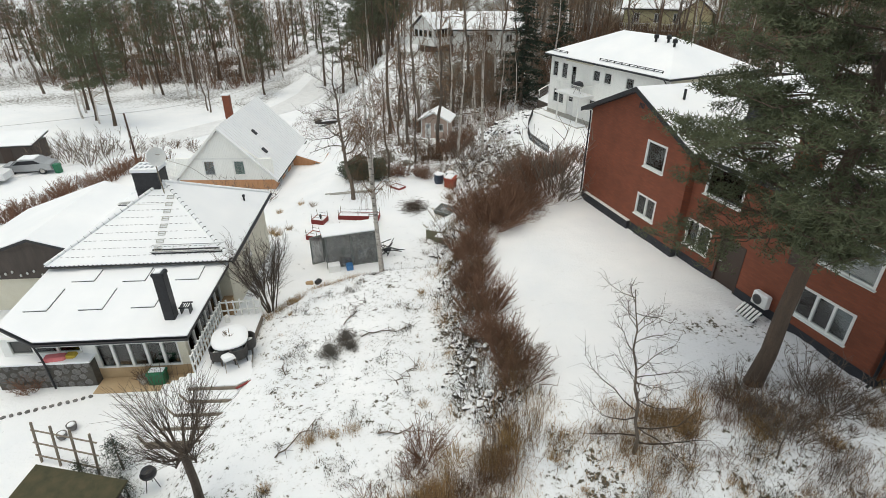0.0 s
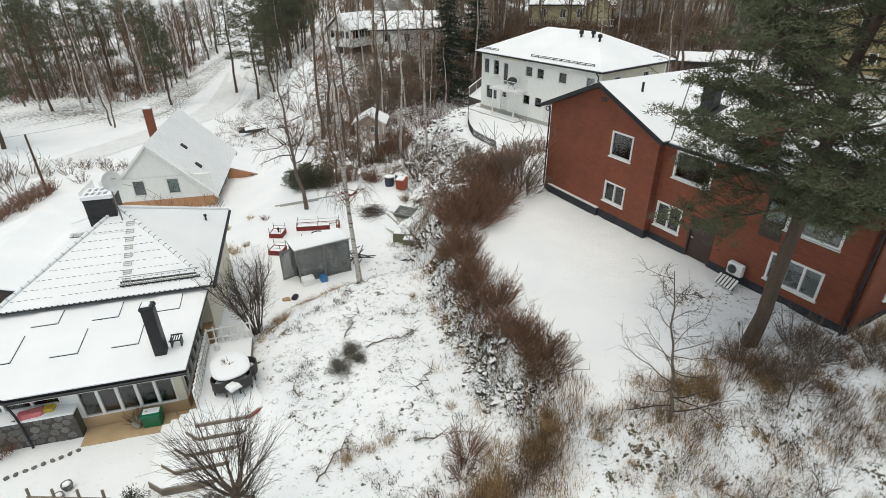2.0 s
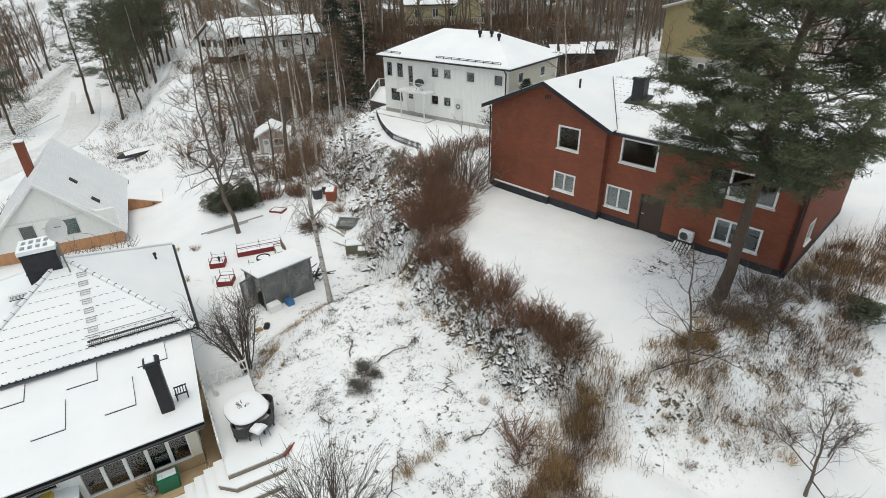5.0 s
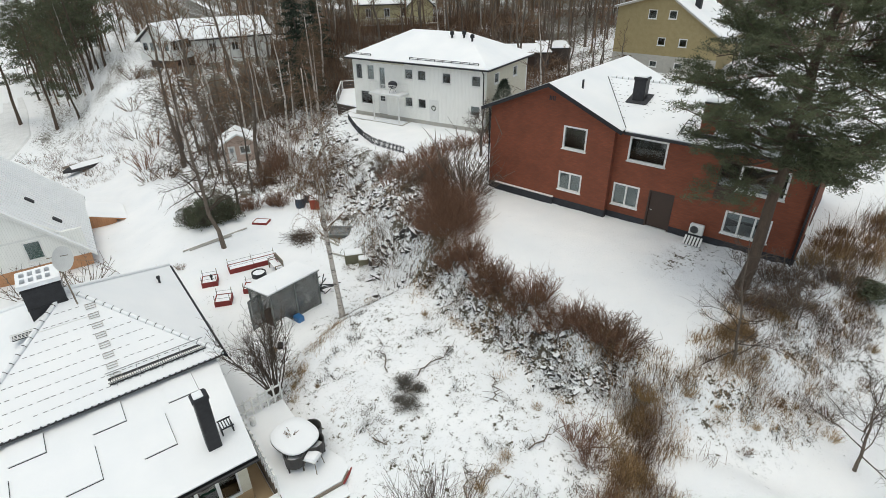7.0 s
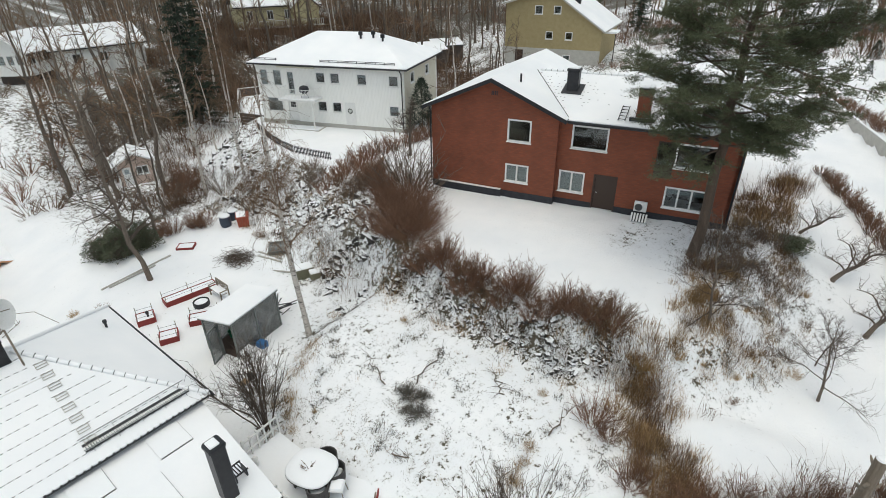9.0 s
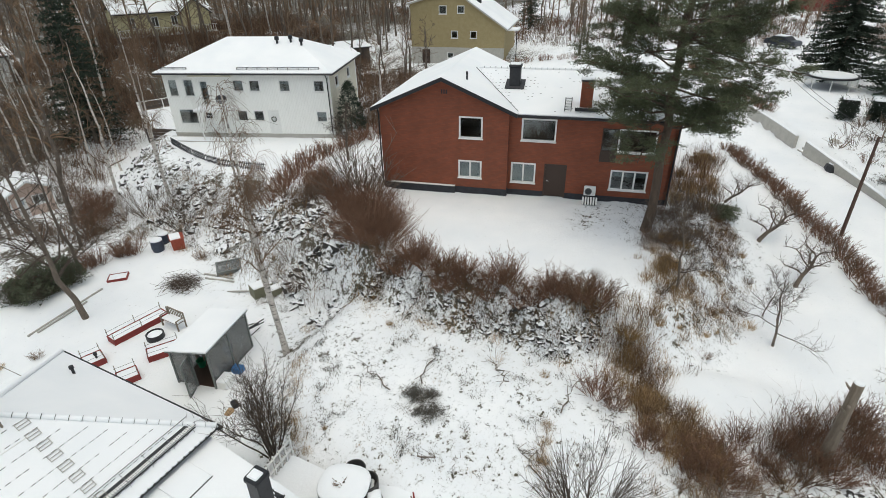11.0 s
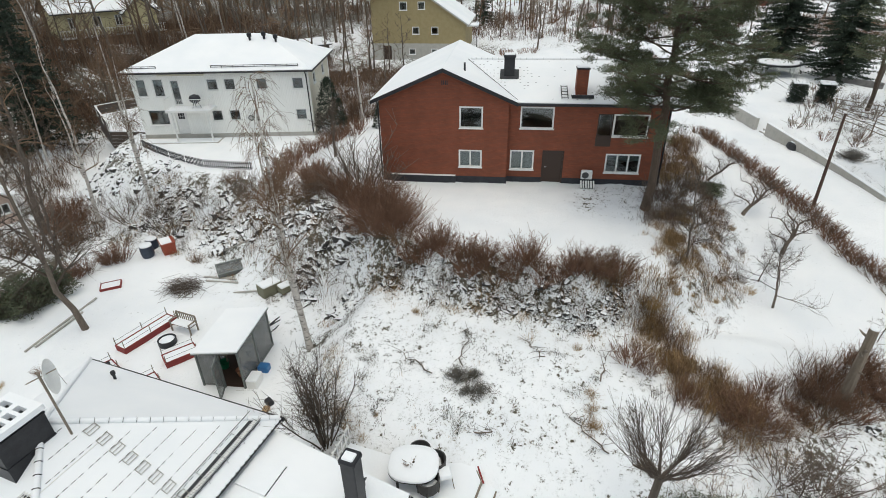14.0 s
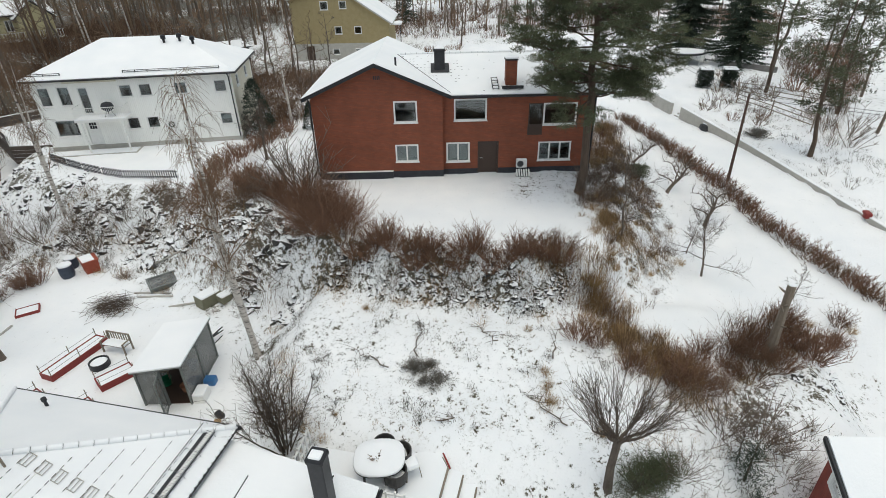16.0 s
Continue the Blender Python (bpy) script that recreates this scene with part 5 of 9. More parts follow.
# deck, steps and rail
deck = thing("deck", SM, "raised timber deck under snow", "deck")
dz = -2.17
dpoly = [(-0.38, -6.4), (1.5, -6.45), (2.1, -6.0), (1.75, -5.0), (1.42, -3.2), (1.42, -1.55), (-0.38, -1.6)]
part("platform", Geo().solid([(x, y, dz - 1.3) for x, y in dpoly], (0, 0, 1.28)), M_WOODGREY, deck)
part("snow_cover", Geo().solid([(x * 0.99, y * 0.995 + 0.02, dz - 0.016) for x, y in dpoly], (0, 0, 0.05)), M_SNOW, deck)
stairs = thing("garden_steps", SM, "four wide wooden garden steps under snow", "stairs")
for i in range(1, 5):
    xl, yf, zt = -0.38 - 0.36 * i, -6.42 - 0.5 * i, dz - 0.17 * i
    pl_ = [(xl, -5.4), (xl, yf + 0.45), (xl + 0.5, yf), (1.62 - 0.12 * i, yf - 0.06), (1.72, -6.0), (0.2, -5.4)]
    stp = part("step", Geo().solid([(x, y, zt - 0.6) for x, y in pl_], (0, 0, 0.58)), M_WOODGREY, stairs)
    part("snow_cover", Geo().solid([(x, y + 0.05, zt - 0.018) for x, y in pl_], (0, 0, 0.05)), M_SNOW, stp)
part("edge_board", Geo().tube([(1.5, -6.5, dz - 0.05), (2.15, -6.05, dz + 0.03)], 0.04, 4), M_REDWOOD, stairs)
rail = thing("deck_rail", SM, "weathered white picket rail round the deck", "railing")
for (ax, ay), (bx_, by) in (((-0.38, -5.5), (-0.38, -1.65)), ((-0.38, -1.65), (1.42, -1.5))):
    L_ = math.hypot(bx_ - ax, by - ay)
    for k in (0.35, 0.8):
        part("rail_board", Geo().tube([(ax, ay, dz + k), (bx_, by, dz + k)], 0.04, 4), M_WHITE, rail)
    for i in range(int(L_ / 0.3) + 1):
        q = min(1, i * 0.3 / L_)
        x, y = ax + (bx_ - ax) * q, ay + (by - ay) * q
        part("picket", Geo().box(x - 0.03, x + 0.03, y - 0.03, y + 0.03, dz - 0.1, dz + 0.9 + 0.04 * (i % 2)), M_WHITE, rail)
tb = thing("garden_table", SM @ Matrix.Translation((0.82, -4.3, dz + 0.035)) @ pose(0, 0, 0, 0, 0, 15), "round-cornered garden table heaped with snow", "table")
M_RATTAN = plain("dark_rattan", (0.025, 0.024, 0.025), (0.06, 0.056, 0.052), 0.7, 30, stretch=(1, 1, 3))
oval = lambda r, k: [(0.74 * r * math.copysign(abs(math.cos(t)) ** 0.75, math.cos(t)), 0.84 * r * math.copysign(abs(math.sin(t)) ** 0.75, math.sin(t)), k) for t in np.arange(0, 6.28, 0.2618)]
part("tabletop", Geo().solid(oval(1, 0.70), (0, 0, 0.045)), M_RATTAN, tb)
sn = Geo()
rings = [oval(1.0, 0.748), oval(1.0, 0.79), oval(0.96, 0.825), oval(0.6, 0.84), oval(0.05, 0.842)]
for rg in rings:
    sn.v += rg
nn = len(rings[0])
for k in range(len(rings) - 1):
    sn.f += [(k * nn + i, k * nn + (i + 1) % nn, (k + 1) * nn + (i + 1) % nn, (k + 1) * nn + i) for i in range(nn)]
part("snow_cover", sn, M_SNOW, tb, smooth=True)
for x, y in ((0.4, 0.5), (-0.4, 0.5), (0.4, -0.5), (-0.4, -0.5)):
    part("leg", Geo().box(x - 0.035, x + 0.035, y - 0.035, y + 0.035, -0.02, 0.7), M_RATTAN, tb)
part("dead_plant", shrub(92, 0.3, 0.2, 14, 2, 0.008, 0.9), M_TWIG, tb, m=Matrix.Translation((-0.05, 0.1, 0.88)))


def tub_chair(m):
    c = thing("rattan_chair", m, "dark rattan tub chair with snow on the seat", "chair", "chairs round the garden table")
    g = Geo()
    for k, (z0, z1) in enumerate(((0.25, 0.42),)):
        g.bevelbox(-0.3, 0.3, -0.28, 0.28, z0, z1, 0.04)
    part("seat", g, M_RATTAN, c)
    pts = [(0.32 * math.cos(t), 0.32 * math.sin(t)) for t in np.linspace(-0.35, math.pi + 0.35, 11)]
    g = Geo()
    for x, y in pts:
        g.v += [(x, y, 0.25), (x * 1.08, y * 1.1, 0.74), (x * 1.2, y * 1.22, 0.74), (x * 1.12, y * 1.12, 0.25)]
    for i in range(len(pts) - 1):
        g.f += [(i * 4 + k, i * 4 + 4 + k, i * 4 + 4 + (k + 1) % 4, i * 4 + (k + 1) % 4) for k in range(4)]
    g.f += [(0, 1, 2, 3), (len(pts) * 4 - 1, len(pts) * 4 - 2, len(pts) * 4 - 3, len(pts) * 4 - 4)]
    part("backrest", g, M_RATTAN, c)
    part("snow_cover", Geo().bevelbox(-0.25, 0.25, -0.26, 0.22, 0.422, 0.52, 0.05), M_SNOW, c)
    for x in (-0.24, 0.24):
        for y in (-0.22, 0.22):
            part("leg", Geo().box(x - 0.025, x + 0.025, y - 0.025, y + 0.025, -0.02, 0.26), M_RATTAN, c)
    return c


TM = tb.matrix_basis
first = tub_chair(TM @ Matrix.Translation((0.28, -0.66, 0)) @ pose(0, 0, 0, 0, 0, 195))
copy_thing(first, TM @ Matrix.Translation((-0.45, -0.52, 0)) @ pose(0, 0, 0, 0, 0, 140))
copy_thing(first, TM @ Matrix.Translation((0.62, -0.12, 0)) @ pose(0, 0, 0, 0, 0, 258))
sd = thing("side_table", TM @ Matrix.Translation((-0.1, -1.02, 0)) @ pose(0, 0, 0, 0, 0, 20), "small white folding table heaped with snow", "table")
part("tabletop", Geo().bevelbox(-0.24, 0.24, -0.24, 0.24, 0.5, 0.53, 0.01), M_WHITE, sd)
part("snow_cover", Geo().bevelbox(-0.23, 0.23, -0.23, 0.23, 0.533, 0.62, 0.06), M_SNOW, sd)
for x in (-0.2, 0.2):
    for y in (-0.2, 0.2):
        part("leg", Geo().tube([(x * 1.3, y * 1.3, -0.01), (x, y, 0.5)], 0.015, 5), M_WOODGREY, sd)
single("lantern", Geo().lathe([(0.1, 0), (0.12, 0.05), (0.09, 0.28), (0.13, 0.3), (0.05, 0.4)], 10), M_WHITE, "small white garden lantern on the deck", "lantern", m=SM @ Matrix.Translation((0.0, -2.1, dz + 0.034)))


# ---- vegetable garden ----
GH = framed((-7.71, 29.25, -4.2), (0.61, -1.85))
gh = thing("greenhouse", GH, "small glazed greenhouse with a snowy lean-to roof and open door", "greenhouse")
gw_, gl_ = 1.95, 3.05
M_GHFRAME = plain("grey_green_wood", (0.12, 0.13, 0.125), (0.2, 0.215, 0.205), 0.7, 6)
M_FOIL = plain("cloudy_glazing", (0.085, 0.085, 0.08), (0.30, 0.31, 0.305), 0.12, 1.6, relief=0.05)
M_FOIL.node_tree.nodes["Principled BSDF"].inputs["Alpha"].default_value = 0.6
h0, h1 = 1.92, 2.17
roof_z = lambda x: h0 + (h1 - h0) * x / gw_
rp = [(-0.1, -0.15, roof_z(-0.1)), (gw_ + 0.12, -0.15, roof_z(gw_ + 0.12)), (gw_ + 0.12, gl_ + 0.1, roof_z(gw_ + 0.12)), (-0.1, gl_ + 0.1, roof_z(-0.1))]
r = part("roof", roof_plate(rp, 0.06), M_GHFRAME, gh)
part("snow_cover", roof_plate([Vector(p) + Vector((0, 0, 0.066)) for p in rp], 0.064), M_SNOW, r)
for x, y in ((0, 0), (gw_, 0), (gw_, gl_), (0, gl_), (gw_ * 0.52, 0), (gw_, gl_ / 2), (0, gl_ / 2)):
    part("post", Geo().box(x - 0.035, x + 0.035, y - 0.035, y + 0.035, -0.05, roof_z(x) - 0.06), M_GHFRAME, gh)
for (x0, y0), (x1, y1), hh in (((0.04, 0), (gw_ * 0.5, 0), 1.86), ((gw_, 0.04), (gw_, gl_ / 2 - 0.04), 2.1), ((gw_, gl_ / 2 + 0.04), (gw_, gl_ - 0.04), 2.1), ((0, 0.04), (0, gl_ - 0.04), 1.84), ((0.04, gl_), (gw_ - 0.04, gl_), 1.86)):
    d = (Vector((x1, y1, 0)) - Vector((x0, y0, 0))).normalized()
    nrm = Vector((-d.y, d.x, 0)) * 0.008
    pa = part("pane", Geo().solid([(x0, y0, 0.05), (x1, y1, 0.05), (x1, y1, hh), (x0, y0, hh)], nrm), M_FOIL, gh)
    pa.visible_shadow = False
part("sole_plate", Geo().box(-0.04, gw_ + 0.04, gl_ - 0.04, gl_ + 0.04, -0.08, 0.04).box(gw_ - 0.04, gw_ + 0.04, 0, gl_, -0.08, 0.04).box(-0.04, 0.04, 0, gl_, -0.08, 0.04), M_GHFRAME, gh)
dr = part("door", Geo().box(0, 0.82, -0.02, 0.02, 0.03, 0.12).box(0, 0.82, -0.02, 0.02, 1.78, 1.88).box(0, 0.08, -0.02, 0.02, 0.12, 1.78).box(0.74, 0.82, -0.02, 0.02, 0.12, 1.78), M_GHFRAME, gh, m=Matrix.Translation((gw_ * 0.52, -0.05, 0)) @ pose(0, 0, 0, 0, 0, -75))
pa = part("pane", Geo().box(0.08, 0.74, -0.006, 0.006, 0.12, 1.78), M_FOIL, dr)
pa.visible_shadow = False
part("soil_floor", Geo().box(0.06, gw_ - 0.06, 0.06, gl_ - 0.06, -0.05, 0.02), M_DOOR, gh)
M_CLAY = plain("clay", (0.25, 0.11, 0.06), (0.34, 0.17, 0.1), 0.85, 8)
M_BLUE = plain("blue_plastic", (0.03, 0.12, 0.3), (0.05, 0.18, 0.4), 0.4, 4)
for x, y, s, mm, lab in ((1.4, 0.8, 1.0, M_CLAY, "clay flower pot inside the greenhouse"), (1.5, 1.3, 0.8, M_CLAY, "clay flower pot inside the greenhouse"), (0.4, 1.2, 1.1, M_GREENP, "green plastic bucket inside the greenhouse"), (1.2, 2.2, 1.2, M_BLUE, "blue plastic tub inside the greenhouse")):
    single("flower_pot" if mm is M_CLAY else "bucket", Geo().lathe([(0.14, 0), (0.2, 0.34), (0.22, 0.36), (0.18, 0.33), (0.15, 0.2)], 14), mm, lab, "pot", m=GH @ Matrix.Translation((x, y, 0.0)) @ Matrix.Scale(s, 4))
bench_g = thing("potting_bench", GH @ Matrix.Translation((0.35, 1.9, 0)), "wooden potting bench inside the greenhouse", "bench")
part("tabletop", Geo().box(-0.25, 0.25, -0.7, 0.7, 0.72, 0.76), M_WOODGREY, bench_g)
for x in (-0.2, 0.2):
    for y in (-0.64, 0.64):
        part("leg", Geo().box(x - 0.03, x + 0.03, y - 0.03, y + 0.03, 0, 0.72), M_WOODGREY, bench_g)
cr = thing("crate", GH @ Matrix.Translation((gw_ + 0.3, 0.35, 0.0)), "pale wooden crate with snow beside the greenhouse", "crate")
part("body", Geo().bevelbox(-0.25, 0.25, -0.35, 0.35, -0.03, 0.4, 0.03), M_WHITE, cr)
part("snow_cover", Geo().bevelbox(-0.25, 0.25, -0.35, 0.35, 0.402, 0.46, 0.04), M_SNOW, cr)
single("water_tub", Geo().bevelbox(-0.25, 0.25, -0.2, 0.2, -0.03, 0.3, 0.04), M_BLUE, "small blue plastic tub by the greenhouse wall", "tub", m=GH @ Matrix.Translation((gw_ + 0.35, 1.25, 0)))
for x, y, a in ((0.3, -0.9, 20), (0.75, -1.1, 70)):
    single("feed_sack", Geo().bevelbox(-0.3, 0.3, -0.2, 0.2, -0.05, 0.2, 0.08), M_WOODWARM if a < 50 else M_DARKMETAL, "lumpy sack lying in the snow", "sack", m=framed((-8.1, 26.3, -4.15), (1, 0)) @ Matrix.Translation((x, -y - 1.6, 0.0)) @ pose(0, 0, 0, 0, 0, a) @ Matrix.Scale(0.72, 4))


def raised_bed(x, y, ang, w, d, h=0.32, label="red raised bed with stakes under snow"):
    b = thing("raised_bed", Matrix.Translation((x, y, at(x, y))) @ pose(0, 0, 0, 0, 0, ang), label, "raised bed", "raised beds")
    t = 0.045
    for x0, x1, y0, y1 in ((-w / 2, w / 2, -d / 2, -d / 2 + t), (-w / 2, w / 2, d / 2 - t, d / 2), (-w / 2, -w / 2 + t, -d / 2 + t, d / 2 - t), (w / 2 - t, w / 2, -d / 2 + t, d / 2 - t)):
        part("side_board", Geo().box(x0, x1, y0, y1, -0.1, h), M_REDWOOD, b)
    part("snow_fill", Geo().bevelbox(-w / 2 + t, w / 2 - t, -d / 2 + t, d / 2 - t, -0.05, h - 0.02, 0.03), M_SNOW, b)
    n = max(2, round(w / 1.3) + 1)
    if h < 0.2:
        return b
    for i in range(n):
        for sy in (-1, 1):
            px, py = -w / 2 + 0.05 + (w - 0.1) * i / (n - 1), sy * (d / 2 - 0.02)
            part("stake", Geo().box(px - 0.015, px + 0.015, py - 0.015, py + 0.015, 0, h + 0.42), M_WOODGREY, b)
    for sy in (-1, 1):
        part("cord", Geo().tube([(-w / 2, sy * (d / 2 - 0.02), h + 0.22), (w / 2, sy * (d / 2 - 0.02), h + 0.22)], 0.008, 4), M_DARKMETAL, b)
    return b


raised_bed(-6.28, 34.7, -3, 2.95, 0.74, 0.32, "long red raised bed with stakes under snow")
raised_bed(-6.8, 31.75, -26, 1.5, 0.8)
raised_bed(-9.0, 34.05, -14, 0.9, 0.9)
raised_bed(-8.78, 31.5, -20, 0.9, 0.85)
raised_bed(-4.0, 40.7, -40, 1.1, 0.8, 0.16, "low red bed frame under snow")
single("fire_ring", Geo().lathe([(0.40, -0.05), (0.44, 0.0), (0.44, 0.30), (0.38, 0.31), (0.37, 0.24), (0.02, 0.235)], 26), M_DARKMETAL, "round black metal fire ring filled with snow", "fire ring", m=Matrix.Translation((-6.3, 33.25, -4.22)), smooth=False)
single("ring_snow", Geo().lathe([(0.02, 0.0), (0.365, 0.005), (0.3, 0.05), (0.02, 0.07)], 20), M_SNOW, "round pad of snow lying in the fire ring", "snow", m=Matrix.Translation((-6.3, 33.25, -3.98)))
bn = thing("garden_bench", framed((-5.0, 33.3, at(-5, 33.3)), (0.05, -1.0)), "weathered grey slatted garden bench with armrests", "bench")
for i in range(4):
    part("seat_slat", Geo().box(-0.65, 0.65, -0.42 + i * 0.11, -0.34 + i * 0.11, 0.42, 0.45), M_WOODGREY, bn)
part("seat_snow", Geo().bevelbox(-0.62, 0.62, -0.42, 0.0, 0.452, 0.50, 0.03), M_SNOW, bn)
for i in range(9):
    x = -0.58 + i * 0.145
    part("back_slat", Geo().box(x - 0.03, x + 0.03, 0.06, 0.085, 0.5, 0.86), M_WOODGREY, bn)
part("back_rail", Geo().box(-0.66, 0.66, 0.05, 0.1, 0.86, 0.92), M_WOODGREY, bn)
for x in (-0.64, 0.64):
    part("armrest", Geo().box(x - 0.03, x + 0.03, -0.45, 0.08, 0.62, 0.66), M_WOODGREY, bn)
    for y in (-0.42, 0.06):
        part("leg", Geo().box(x - 0.03, x + 0.03, y - 0.03, y + 0.03, -0.05, 0.62 if y < 0 else 0.86), M_WOODGREY, bn)
M_NAVY = plain("dark_blue_plastic", (0.02, 0.03, 0.05), (0.04, 0.055, 0.085), 0.5, 4)
for x, y, s in ((-0.6, 41.75, 0.8), (0.3, 42.4, 0.7)):
    br = thing("rain_barrel", Matrix.Translation((x, y, at(x, y) - 0.03)) @ Matrix.Scale(s, 4), "dark blue rain barrel with snow on its lid", "barrel", "rain barrels")
    part("body", Geo().lathe([(0.42, 0), (0.5, 0.35), (0.5, 0.7), (0.46, 0.95)], 18), M_NAVY, br)
    part("lid", Geo().lathe([(0.5, 0.95), (0.5, 1.02), (0.3, 1.05)], 18), M_NAVY, br)
    part("snow_cover", Geo().lathe([(0.48, 1.03), (0.46, 1.12), (0.2, 1.16)], 18), M_SNOW, br)
M_ORANGERED = plain("rust_red_board", (0.24, 0.045, 0.022), (0.34, 0.075, 0.04), 0.7, 4)
cb = thing("compost_bin", framed((0.35, 40.95, at(0.35, 40.95) - 0.03), (0.9, -0.45)) @ Matrix.Scale(0.82, 4), "rust-red compost bin with a snowy slanting lid", "compost bin")
part("body", Geo().solid([(-0.45, -0.4, 0), (0.45, -0.4, 0), (0.5, -0.45, 0.95), (-0.5, -0.45, 0.95)], (0, 0.85, 0)), M_ORANGERED, cb)
part("lid", Geo().solid([(-0.55, -0.5, 0.95), (0.55, -0.5, 0.95), (0.55, 0.48, 1.12), (-0.55, 0.48, 1.12)], (0, 0, 0.05)), M_ORANGERED, cb)
part("snow_cover", Geo().solid([(-0.5, -0.42, 1.02), (0.3, -0.42, 1.02), (0.3, 0.45, 1.173), (-0.5, 0.45, 1.173)], (0, 0, 0.05)), M_SNOW, cb)
M_GREENWOOD = plain("mossy_wood", (0.13, 0.13, 0.085), (0.22, 0.21, 0.14), 0.85, 5, stretch=(1, 8, 8))
for x, y, a, w, d, h in ((-0.65, 31.6, -18, 1.15, 0.8, 0.55), (-0.2, 30.7, -20, 1.0, 0.6, 0.22)):
    hb = thing("planter_box", Matrix.Translation((x, y, at(x, y) + 0.02)) @ pose(0, 0, 0, 0, 0, a), "mossy wooden planter box under snow", "planter")
    part("body", Geo().box(-w / 2, w / 2, -d / 2, d / 2, -0.15, h), M_GREENWOOD, hb)
    part("snow_cover", Geo().bevelbox(-w / 2 + 0.02, w / 2 - 0.02, -d / 2 + 0.02, d / 2 - 0.02, h + 0.002, h + 0.07, 0.05), M_SNOW, hb)
# old panes and planks on the slope foot
cf = thing("cold_frame", Matrix.Translation((0.15, 35.2, at(0.15, 35.2) + 0.05)) @ pose(0, 0, 0, 14, 0, -35), "old glazed cold frame half under snow", "cold frame")
part("sash", Geo().box(-0.9, 0.9, -0.5, -0.42, 0, 0.3).box(-0.9, 0.9, 0.42, 0.5, 0, 0.3).box(-0.9, -0.82, -0.42, 0.42, 0, 0.3).box(0.82, 0.9, -0.42, 0.42, 0, 0.3), M_GHFRAME, cf)
part("pane", Geo().box(-0.82, 0.82, -0.42, 0.42, 0.24, 0.26), M_FOIL, cf)
for i, (x0, y0, x1, y1) in enumerate(((-1.0, 36.4, -0.5, 34.3), (-1.3, 35.9, -0.7, 34.0), (1.3, 37.0, 1.9, 34.9), (-1.6, 33.5, -0.9, 32.3), (-9.7, 39.25, -5.2, 40.3), (-9.3, 39.05, -6.4, 39.72), (1.6, 33.2, 2.4, 31.9))):
    a, b = Vector((x0, y0, at(x0, y0) + 0.06)), Vector((x1, y1, at(x1, y1) + 0.06))
    single("timber", Geo().tube([a, b], 0.06, 4), M_CONCRETE, "weathered timber lying in the snow", "timber", "loose timbers")
bp = Geo()
rb = np.random.default_rng(8)
for i in range(260):
    c = Vector((-2.4 + rb.normal(0, 0.45), 36.6 + rb.normal(0, 0.55), 0))
    d = unit(rb.random() * 6.283, rb.normal(0.1, 0.15)) * (0.3 + 0.4 * rb.random())
    z0 = at(c.x, c.y) + 0.05 + abs(rb.normal(0, 0.12))
    bp.tube([(c.x - d.x, c.y - d.y, z0 - abs(d.z)), (c.x + d.x, c.y + d.y, z0 + abs(d.z))], [0.012, 0.006], 3, False)
single("pruning_heap", bp, M_DARKTWIG, "low pile of dark pruned twigs on the snow", "brush pile", kind="stuff")
wp = Geo()
for i in range(14):
    c = Vector((-4.6 + rb.normal(0, 0.3), 29.6 + rb.normal(0, 0.3), at(-4.6, 29.6) + 0.5 + abs(rb.normal(0, 0.2))))
    d = unit(rb.random() * 6.283, rb.normal(0.4, 0.4)) * (0.5 + 0.4 * rb.random())
    wp.tube([c - d, c + d], 0.03, 4)
single("scrap_wood_heap", wp, M_DARKMETAL, "heap of dark scrap boards behind the greenhouse", "wood heap", m=Matrix.Translation((0.9, -0.3, -0.45)))
lp = thing("bollard_lamp", Matrix.Translation((-8.9, 33.9, -4.22)), "small black garden bollard lamp", "lamp")
part("post", Geo().lathe([(0.05, 0), (0.05, 0.5)], 8), M_DARKMETAL, lp)
part("head", Geo().lathe([(0.08, 0.5), (0.09, 0.62), (0.03, 0.68)], 10), M_DARKMETAL, lp)


# ---- gabled house with an orange ground floor ----
M_SEAM = plain("snow_dusted_seam", (0.72, 0.725, 0.735), (0.84, 0.84, 0.85), 0.6, 6)
gab = thing("gabled_house", framed((-19.1, 43.2, -7.2), (1, 0.03)), "white gabled house with orange ground floor and snowy steep roof", "house")
hw, ln, er, rz_ = 4.5, 11.8, 2.75, 7.35
for sg_ in (-1, 1):
    poly = [(0, -0.3, rz_), (0, ln, rz_), (sg_ * hw, ln, er), (sg_ * hw, -0.3, er)]
    r = part("roof", roof_plate([Vector(p) - Vector((0, 0, 0.05)) for p in poly], 0.15), M_TILE, gab)
    part("snow_cover", roof_plate(poly, 0.046), M_SNOW, r)
    for i in range(24):
        y = 0.1 + i * 0.49
        part("seam", Geo().solid([(0, y, rz_ + 0.01), (0, y + 0.035, rz_ + 0.01), (sg_ * hw, y + 0.035, er + 0.01), (sg_ * hw, y, er + 0.01)], (0, 0, 0.035)), M_SEAM, r)
    part("barge_board", Geo().solid([(0, -0.34, rz_ - 0.02), (sg_ * hw, -0.34, er - 0.02), (sg_ * hw, -0.34, er - 0.25), (0, -0.34, rz_ - 0.25)], (0, 0.04, 0)), M_WHITE, gab)
part("west_wall", Geo().box(-4.1, -3.85, 0.3, ln - 0.6, 0, er + 0.3), M_ORANGE, gab)
eastm = Matrix.Translation((4.1, 0.3, 0)) @ pose(0, 0, 0, 0, 0, 90)
